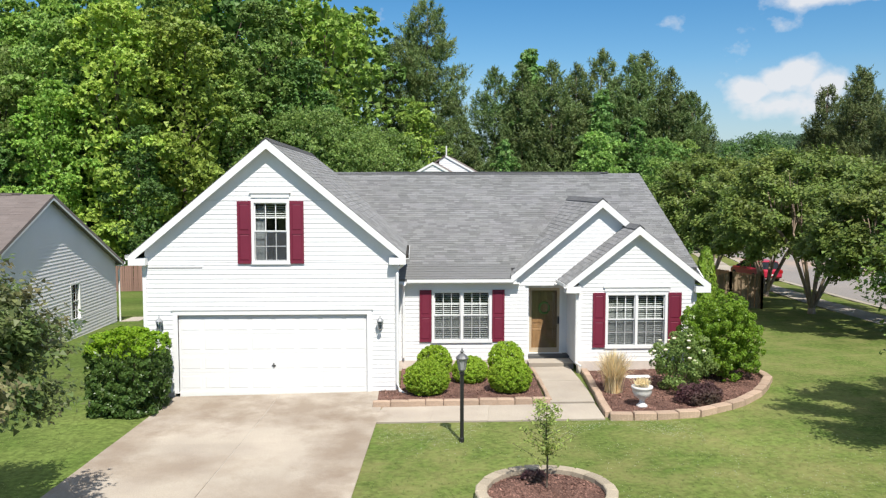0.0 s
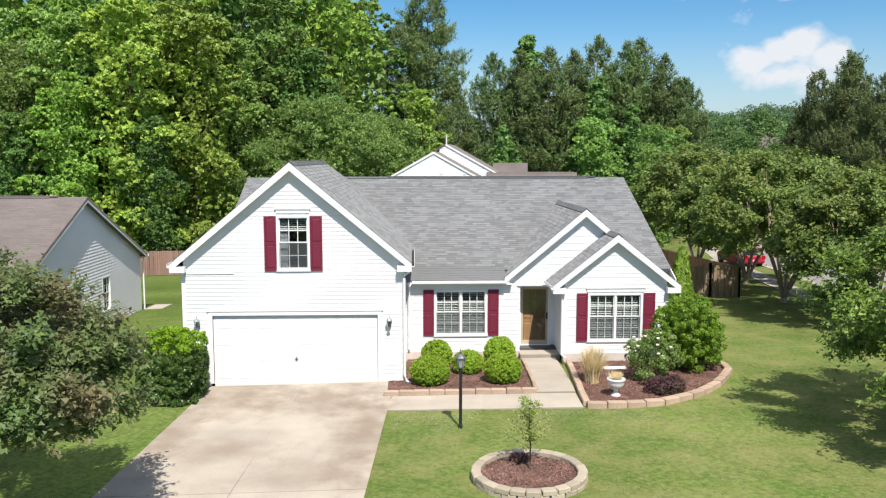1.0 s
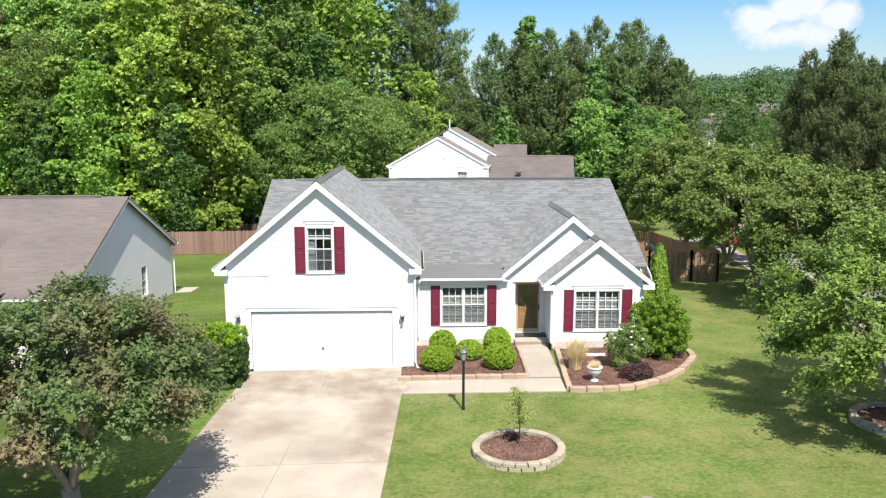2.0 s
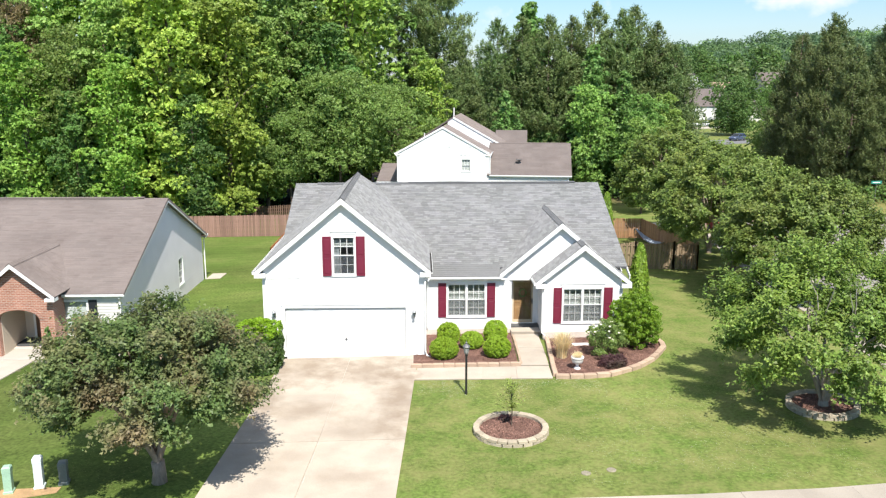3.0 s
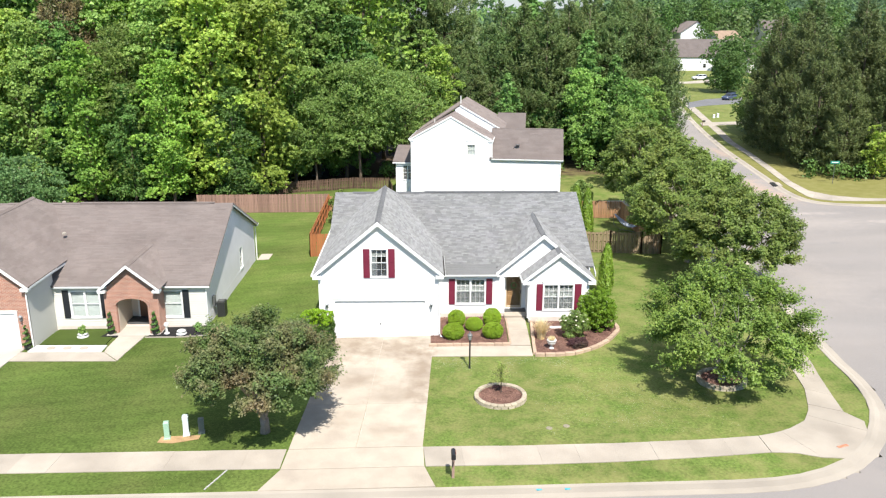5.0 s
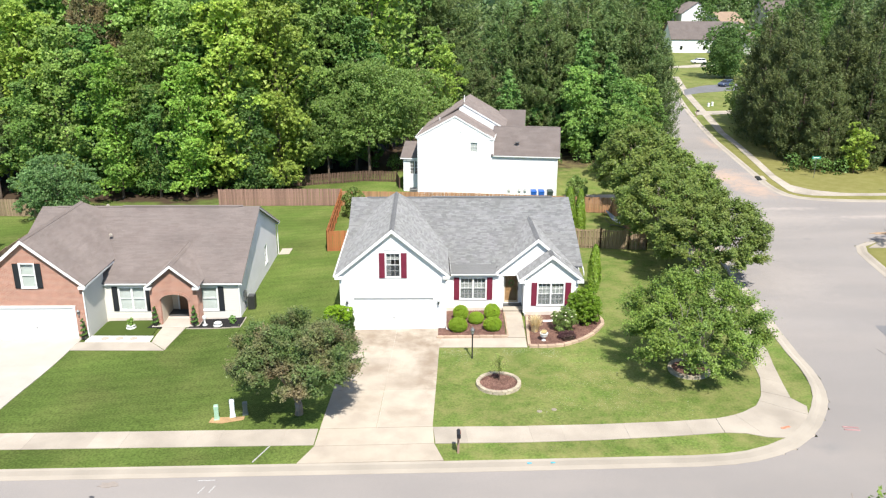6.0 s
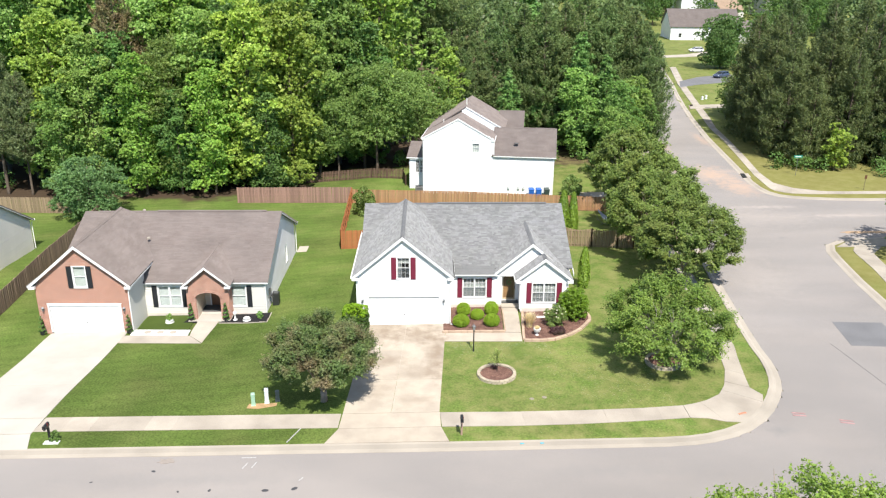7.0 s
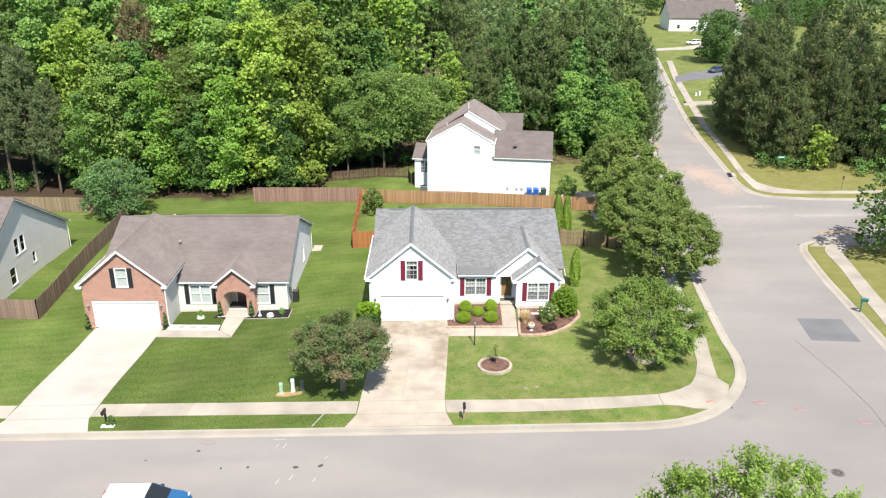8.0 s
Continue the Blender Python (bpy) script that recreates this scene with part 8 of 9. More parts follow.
fence("wooden_fence", [(-38.4, 23.4), (-36.8, 23.3), (-33.6, 23.0), (-35.5, 45.6), (-36.6, 52.5)], 1.7, FENCE_GREY, "weathered grey wooden fence between the two yards", G_F, group_seed=7)
# tree shade on this fence comes from its darkened wood colour
fence("low_fence", [(-18.0, 64.5), (-9.0, 66.8), (-5.0, 66.2), (-4.6, 63.0)], 1.25, FENCE_SHADED, "low wooden yard fence, its colour darkened for the tree shade", G_F, 0.12, 0.06, group_seed=8)

# ---- beds and edging ----


def chips(name, inside, box, n, material, label, lift, seed, size=0.055):
    rg = np.random.default_rng(seed)
    x, y = rg.uniform(box[0], box[1], n), rg.uniform(box[2], box[3], n)
    ok = np.array([inside(a, b) for a, b in zip(x, y)])
    x, y = x[ok], y[ok]
    p = np.stack([x, y, ground_z(x, y) + lift + rg.uniform(0.0, 0.022, len(x))], 1)
    q = leaf_quads(p, np.tile([0, 0, 1.0], (len(p), 1)), size, rg, 0.45, 0.35, 0.1)
    return solo(name, quads_mesh(name, q, material), material, label, "mulch", kind="stuff")


def in_poly(poly):
    def f(x, y):
        c = False
        for (x0, y0), (x1, y1) in zip(poly, poly[1:] + poly[:1]):
            if (y0 > y) != (y1 > y) and x < (x1 - x0) * (y - y0) / (y1 - y0) + x0:
                c = not c
        return c
    return f


BED_L = [(-0.85, 19.16), (3.18, 19.05), (3.36, 23.36), (-0.36, 23.36), (-0.38, 20.38), (-0.85, 20.38)]
flat_patch("left_bed", [(-0.36, 19.16), (3.18, 19.05), (3.36, 23.36), (-0.36, 23.36)], MULCH, 0.06, "red-brown mulch bed before the window", "flower bed")
flat_patch("left_bed_corner", [(-0.9, 19.16), (-0.368, 19.16), (-0.368, 20.4), (-0.9, 20.4)], MULCH, 0.055, "red-brown mulch by the garage corner", "flower bed")
chips("bark_chips", in_poly(BED_L), (-1, 3.5, 19, 23.4), 7000, MULCH, "loose red-brown bark chips in the front bed", 0.062, 31)
BED_R = [(4.5, 17.72), (5.2, 17.62), (6.4, 17.78), (7.5, 18.4), (8.5, 19.4), (9.2, 20.6), (9.3, 21.3), (9.1, 22.0), (8.0, 22.4), (4.85, 22.28), (4.62, 20.0)]
flat_patch("right_bed", BED_R, MULCH, 0.06, "red-brown mulch bed curving round the corner", "flower bed")
chips("bark_chips", in_poly(BED_R), (4.4, 9.4, 17.6, 22.5), 14000, MULCH, "loose red-brown bark chips in the curved bed", 0.062, 32)


def blocks(name, line, material, label, length=0.42, width=0.2, height=0.17, courses=1, seed=1, closed=False):
    """Edging blocks laid end to end along a line, one piece each."""
    e = thing(name, 0, 0, 0, label, "edging", kind="structure")
    P = np.array(line, float)
    s = np.concatenate([[0], np.cumsum(np.linalg.norm(np.diff(P, axis=0), axis=1))])
    n = max(1, round(s[-1] / length))
    r = random.Random(seed)
    for c in range(courses):
        for i in range(n):
            u0, u1 = (i + 0.5 * (c % 2)) / n * s[-1], (i + 1 + 0.5 * (c % 2)) / n * s[-1]
            if u1 > s[-1] + 1e-6 and not closed:
                u1 = s[-1]
            if closed:
                u0, u1 = u0 % s[-1], (u1 % s[-1]) or s[-1]
            a = np.array([np.interp(u0, s, P[:, 0]), np.interp(u0, s, P[:, 1])])
            b = np.array([np.interp(u1, s, P[:, 0]), np.interp(u1, s, P[:, 1])])
            d = b - a
            L = np.linalg.norm(d)
            if L < 0.08:
                continue
            m = (a + b) / 2
            g = Geo().cbox(-L / 2 + 0.005, L / 2 - 0.005, -width / 2, width / 2, -0.1 if c == 0 else 0.0, height / courses, 0.018)
            ob = part("block", g, material, e)
            z = float(ground_z(*m)) + c * height / courses + r.uniform(-0.006, 0.006)
            ob.matrix_basis = pose(m[0] + r.uniform(-0.008, 0.008), m[1] + r.uniform(-0.008, 0.008), z, r.uniform(-1, 1), r.uniform(-1, 1), math.degrees(math.atan2(d[1], d[0])) + r.uniform(-1.2, 1.2))
    return e


blocks("bed_edging", [(-1.0, 19.06), (3.28, 18.96)], EDGER, "pinkish tan edging blocks along the front bed", 0.45, 0.17, 0.17, 1, 1)
blocks("bed_edging", [(3.29, 19.05), (3.42, 22.9)], EDGER, "pinkish tan edging blocks beside the walk", 0.45, 0.1, 0.1, 1, 2)
blocks("bed_edging", [(4.8, 22.2), (4.6, 20.2), (4.42, 17.75)], EDGER, "pinkish tan edging blocks beside the walk", 0.5, 0.18, 0.15, 1, 3)
blocks("bed_edging", [(4.42, 17.62), (5.2, 17.52), (6.45, 17.66), (7.6, 18.3), (8.6, 19.3), (9.3, 20.45), (9.42, 21.2), (9.2, 21.95)], EDGER, "curved pinkish tan edging round the mulch bed", 0.5, 0.22, 0.16, 1, 4)


def ring(cx, cy, r, seed, label):
    pts = [(cx + r * math.cos(t), cy + r * math.sin(t)) for t in np.linspace(0, 2 * math.pi, 49)]
    blocks("stone_ring", pts, RINGSTONE, label, 0.3, 0.2, 0.2, 2, seed, True)
    poly = [(cx + (r - 0.05) * math.cos(t), cy + (r - 0.05) * math.sin(t)) for t in np.linspace(0, 2 * math.pi, 25)[:-1]]
    flat_patch("ring_mulch", poly, MULCH, 0.1, "red-brown mulch inside the stone ring", "mulch")
    chips("bark_chips", lambda x, y: math.hypot(x - cx, y - cy) < r - 0.12, (cx - r, cx + r, cy - r, cy + r), 3800, MULCH, "loose bark chips inside the stone ring", 0.103, 60 + seed)


blocks("bed_border", [(-16.95, 22.24), (-13.44, 22.05), (-13.44, 23.8)], SIDEWALK, "thin pale edging round the black mulch bed", 0.6, 0.05, 0.07, 1, 21)

ring(2.22, 13.08, 1.1, 11, "ring of tan edging stones round the sapling")
ring(12.75, 14.2, 1.05, 12, "ring of tan edging stones under the feathery tree")

# ---- garden things ----


def lamp_post(x, y):
    z = float(ground_z(x, y))
    t = thing("lamp_post", x, y, z, "black garden lamp post with a glass lantern", "lamp post")
    part("pole", Geo().lathe([(0.05, -0.2), (0.05, 0.08), (0.04, 0.1), (0.04, 1.42), (0.055, 1.43), (0.055, 1.47), (0.03, 1.48)], 0, 0, 0, 12), BLACKMETAL, t)
    g = Geo().lathe([(0.03, 1.48), (0.06, 1.5), (0.075, 1.52), (0.075, 1.535)], 0, 0, 0, 8)
    for k in range(6):
        a = radians(60 * k)
        g.tube([(0.072 * math.cos(a), 0.072 * math.sin(a), 1.535), (0.115 * math.cos(a), 0.115 * math.sin(a), 1.76)], 0.006, 5)
    part("cage", g, GREYMETAL, t)
    gl = part("glass", Geo().lathe([(0.066, 1.535), (0.108, 1.755)], 0, 0, 0, 6), mat("frosted_lamp_glass", (0.55, 0.56, 0.55), 0.3, 0.05, 3, 40, 0.03, 0, trans=0.5), t)
    part("cap", Geo().lathe([(0.13, 1.755), (0.135, 1.77), (0.1, 1.82), (0.05, 1.86), (0.03, 1.87), (0.03, 1.89), (0.045, 1.91), (0.02, 1.935), (0.008, 1.98), (0.002, 1.99)], 0, 0, 0, 12), GREYMETAL, t)
    return t


lamp_post(0.99, 16.3)


def urn(x, y):
    z = float(ground_z(x, y)) + 0.06
    t = thing("urn", x, y, z, "white stone garden urn with pale tufted plant", "planter")
    part("bowl", Geo().lathe([(0.13, 0.0), (0.13, 0.04), (0.085, 0.07), (0.055, 0.12), (0.06, 0.17), (0.09, 0.2), (0.19, 0.27), (0.225, 0.36), (0.225, 0.43), (0.25, 0.45), (0.25, 0.49), (0.215, 0.5), (0.2, 0.46)], 0, 0, 0, 20), WHITESTONE, t, smooth=True)
    rg = np.random.default_rng(5)
    n = 420
    a = rg.uniform(0, 6.283, n)
    l = rg.uniform(0.05, 0.9, n)
    d = unit(np.stack([np.cos(a) * l, np.sin(a) * l, np.ones(n)], 1))
    p = np.stack([rg.normal(0, 0.07, n), rg.normal(0, 0.07, n), np.full(n, 0.5)], 1) + d * 0.09
    q = leaf_quads(p, rg.normal(0, 1, (n, 3)), 0.2, rg, 0.08, 0.1, 0.02, along=d)
    part("plant", quads_mesh("plant", q, LF_STRAW), LF_STRAW, t)


urn(5.35, 18.35)
# pale splash block under the corner window
sb = thing("splash_block", 6.05, 21.2, float(ground_z(6.05, 21.2)) + 0.05, "low white concrete splash block in the mulch bed", "splash block", rz=3)
part("block", Geo().cbox(-0.36, 0.36, -0.14, 0.14, -0.05, 0.04, 0.02), WHITESTONE, sb)


def mailbox(x, y, body, label, rz=0, post=FENCE_GREY):
    z = float(ground_z(x, y))
    t = thing("mailbox", x, y, z, label, "mailbox", rz=rz)
    part("post", Geo().box(-0.05, 0.05, -0.05, 0.05, -0.2, 1.05), post, t)
    part("arm", Geo().box(-0.04, 0.04, -0.42, 0.12, 0.93, 1.0), post, t)
    g = Geo()
    n = 10
    prof = [(-0.085, 1.0), (0.085, 1.0)] + [(0.085 * math.cos(a), 1.13 + 0.085 * math.sin(a)) for a in np.linspace(0, math.pi, n)]
    m = len(prof)
    g.v = [(a, -0.42, b) for a, b in prof] + [(a, 0.06, b) for a, b in prof]
    g.f = [tuple(range(m)), tuple(range(2 * m - 1, m - 1, -1))] + [((i + 1) % m, i, m + i, m + (i + 1) % m) for i in range(m)]
    part("box", g, body, t)
    part("door", Geo().box(-0.08, 0.08, -0.435, -0.421, 1.005, 1.2), body, t)
    part("flag", Geo().box(0.087, 0.095, -0.2, -0.16, 1.08, 1.28), mat("red_flag_paint", (0.4, 0.02, 0.02), 0.4), t)
    return t


mailbox(-0.17, 6.55, BLACKMETAL, "black mailbox on a wooden post in the verge", 0)
mb = mailbox(-22.0, 6.7, BLACKMETAL, "black mailbox with plants and white stones round its post", 0, BLACKMETAL)
mailbox(31.15, 20.4, mat("teal_paint", (0.02, 0.15, 0.125), 0.4), "teal mailbox across the side street", 70, mat("teal_paint", (0.05, 0.26, 0.24)))
mailbox(43.6, 108.6, BLACKMETAL, "black mailbox far up the side street", 70)
bush("mailbox_plant", -21.75, 6.72, 0.22, 0.2, 0.6, LF_DEEP, "dark green plant at the mailbox", "bush", "", 700, 0.07, 14, 0.1, 0, 430, stemmy=False)
flat_patch("mailbox_stones", [(-22.3, 6.45), (-21.5, 6.45), (-21.5, 6.75), (-22.3, 6.75)], WHITESTONE, 0.05, "white stones round the mailbox post", "stones")


def pedestal(x, y, material, h, w, label):
    z = float(ground_z(x, y))
    t = thing("utility_pedestal", x, y, z, label, "utility pedestal", "utility pedestals by the pavement", rz=12)
    part("body", Geo().cbox(-w / 2, w / 2, -w / 2, w / 2, -0.1, h, 0.035), material, t)
    part("base", Geo().cbox(-w * 0.62, w * 0.62, -w * 0.62, w * 0.62, -0.1, 0.09, 0.02), material, t)
    part("cap", Geo().cbox(-w * 0.54, w * 0.54, -w * 0.54, w * 0.54, h - 0.16, h + 0.02, 0.04), material, t)


pedestal(-11.92, 10.0, mat("pale_green_plastic", (0.33, 0.50, 0.37), 0.5, 0.06), 0.78, 0.21, "pale green plastic utility pedestal")
pedestal(-11.2, 10.25, mat("pale_bluish_plastic", (0.62, 0.68, 0.68), 0.5, 0.06), 0.92, 0.22, "tall white utility pedestal")
pedestal(-10.62, 10.45, mat("dark_grey_plastic", (0.16, 0.18, 0.17), 0.5, 0.06), 0.66, 0.22, "dark grey utility pedestal beneath the tree")
pedestal(49.6, 120.4, TRIM, 0.6, 0.3, "white utility pedestal on a far verge")
pedestal(50.5, 121.0, TRIM, 0.7, 0.3, "white utility pedestal on a far verge")
flat_patch("bare_soil", [(-12.25, 9.7), (-11.6, 9.6), (-10.6, 9.9), (-10.6, 10.2), (-12.2, 10.15)], mat("dry_soil", (0.42, 0.27, 0.14), 0.95, 0.2, 3), 0.022, "bare dry soil round the pedestals", "soil")
for x, y in ((4.0, 10.1), (4.75, 10.25)):
    ob = solo("meter_cover", Geo().lathe([(0.14, -0.05), (0.14, 0.012), (0.12, 0.02), (0.08, 0.022)], 0, 0, 0, 14), mat("dusty_plastic_cover", (0.26, 0.23, 0.17), 0.8, 0.1, 3), "round grey utility cover set in the lawn", "utility cover", "utility covers in the lawn")
    ob.matrix_basis = pose(x, y, float(ground_z(x, y)))

# ---- street fittings ----
mh = thing("manhole", 20.1, 0.75, float(ground_z(20.1, 0.75)) - 0.1, "round iron manhole cover with slots in the street", "manhole")
part("frame", Geo().lathe([(0.36, -0.05), (0.36, 0.006), (0.31, 0.006), (0.31, 0.0)], 0, 0, 0, 24), GREYMETAL, mh)
part("lid", Geo().lathe([(0.3, -0.05), (0.3, 0.008), (0.28, 0.01)], 0, 0, 0, 24), mat("rusty_cast_iron", (0.16, 0.13, 0.11), 0.7, 0.2, 4), mh)
for k in range(8):
    a = radians(45 * k)
    s = part("slot", Geo().box(-0.03, 0.03, -0.085, 0.085, 0.01, 0.0125), BLACKMETAL, mh)
    s.matrix_basis = pose(0.19 * math.cos(a), 0.19 * math.sin(a), 0, 0, 0, 45 * k + 90)


def paint(name, x, y, w, d, color, label, rz=0, lift=-0.094, n=1, gap=0.12):
    m = mat(name + "_paint", color, 0.8, 0.25, 2, 12, 0.35, 0.1)
    g = Geo()
    for k in range(n):
        yy = (k - (n - 1) / 2) * gap
        g.box(-w / 2, w / 2, yy - d / 2, yy + d / 2, -0.02, 0.004)
    ob = solo(name, g, m, label, "paint mark", kind="structure")
    ob.matrix_basis = pose(x, y, float(ground_z(x, y)) + lift + 0.004, 0, 0, rz)


for x, y, r in ((18.55, 8.0, -8), (20.8, 7.15, -14), (24.0, 5.55, -18)):
    paint("red_mark", x, y, 0.72, 0.12, (0.34, 0.20, 0.195), "faded red utility paint lines on the asphalt", r, -0.096, 2, 0.24)
paint("orange_mark", 15.4, 8.02, 0.5, 0.14, (0.5, 0.2, 0.12), "orange utility paint on the pavement", 20, 0.034)
for x in (2.95, 4.0):
    paint("blue_mark", x, 5.62, 0.2, 0.09, (0.08, 0.36, 0.46), "bright blue utility paint on the kerb", 10, -0.0)
for x, y, w, r in ((-11.15, 5.0, 0.75, 3), (-11.2, 4.3, 0.5, 72), (-10.75, 4.35, 0.5, 74), (-9.9, 1.35, 0.5, 72), (-10.6, 1.0, 0.45, 72), (-8.2, 3.1, 0.3, 60), (-8.6, 1.1, 0.35, 78), (-9.1, 6.9, 1.6, 68)):
    paint("white_mark", x, y, w, 0.06, (0.40, 0.385, 0.375), "white utility paint dashes on the asphalt", r, -0.096 if y < 5.2 else 0.01)
TAR = mat("dark_tar_spot", (0.06, 0.06, 0.065), 0.8, 0.2, 2)
for k, (x, y, s) in enumerate(((-9.8, 2.25, 0.14), (-8.4, 2.35, 0.14), (-12.5, 2.35, 0.09), (-14.0, 2.3, 0.07), (-15.7, 4.0, 0.1), (-18.5, 3.2, 0.07), (26.5, 43.5, 0.3))):
    g = Geo().lathe([(s, -0.02), (s * 0.95, 0.003), (s * 0.4, 0.004)], 0, 0, 0, 9)
    ob = solo("tar_spot", g, TAR, "small dark tar spot on the asphalt", "stain", "tar spots on the street", kind="structure")
    ob.matrix_basis = pose(x, y, float(ground_z(x, y)) - 0.096, 0, 0, k * 40) @ Matrix.Diagonal((1.3, 0.8, 1, 1))
SAND = mat("pale_sand_wash", (0.285, 0.246, 0.216), 0.95, 0.2, 1.2, 40, 0.15, 0.2)


def wash(x, y, rx, ry, rot, seed, color=SAND):
    r = random.Random(seed)
    pts = []
    for k in range(18):
        a = 2 * math.pi * k / 18
        f = r.uniform(0.6, 1.15)
        u, v = rx * f * math.cos(a), ry * f * math.sin(a)
        c, s = math.cos(radians(rot)), math.sin(radians(rot))
        pts.append((x + u * c - v * s, y + u * s + v * c))
    flat_patch("sand_wash", pts, color, -0.082, "pale sandy silt washed onto the asphalt", "sand")


wash(-15.3, 4.85, 0.45, 0.25, 0, 3)
wash(39.6, 41.1, 2.6, 0.5, 2, 4, mat("orange_clay_wash", (0.37, 0.255, 0.165), 0.95, 0.2, 1.2, 40, 0.15, 0.2))
# seam across the junction
seam = Geo()
sp_ = [(24.3, 16.4), (25.0, 11.0), (25.2, 7.2), (25.0, 5.0), (25.6, 3.0)]
for (x0, y0), (x1, y1) in zip(sp_[:-1], sp_[1:]):
    seam.tube([(x0, y0, float(ground_z(x0, y0)) - 0.105), (x1, y1, float(ground_z(x1, y1)) - 0.105)], 0.016, 5)
solo("asphalt_seam", seam, TAR, "thin dark tar seam across the street", "seam", kind="structure")


def street_sign(x, y):
    z = float(ground_z(x, y))
    t = thing("street_sign", x, y, z, "green street-name sign on a thin grey post", "street sign")
    part("post", Geo().tube([(0, 0, -0.3), (0, 0, 2.2)], 0.03, 8), GREYMETAL, t)
    b = part("blade", Geo().cbox(-0.5, 0.5, -0.012, 0.012, 2.2, 2.48, 0.005), mat("sign_green", (0.03, 0.27, 0.2), 0.4), t)
    part("lettering", Geo().box(-0.36, 0.36, -0.018, -0.012, 2.29, 2.38), WHITESTONE, b)


street_sign(43.1, 64.6)
mk = thing("marker_post", 47.9, 57.6, float(ground_z(47.9, 57.6)), "thin brown marker post on the corner lawn", "post")
part("post", Geo().tube([(0, 0, -0.2), (0, 0, 1.5)], 0.03, 6), BARK, mk)
part("plate", Geo().box(-0.13, 0.13, -0.05, -0.03, 1.3, 1.75), mat("brown_sign_paint", (0.12, 0.06, 0.03), 0.6), mk)
inlet = thing("storm_drain", 36.85, 64.9, float(ground_z(36.85, 64.9)), "dark storm-drain inlet in the kerb", "drain", rz=80)
part("slot", Geo().box(-0.9, 0.9, -0.25, 0.25, -0.12, 0.045), BLACKPLASTIC, inlet)
part("lid", Geo().cbox(-1.0, 1.0, -0.7, -0.2, -0.1, 0.06, 0.02), KERB, inlet)

# ---- vehicles ----


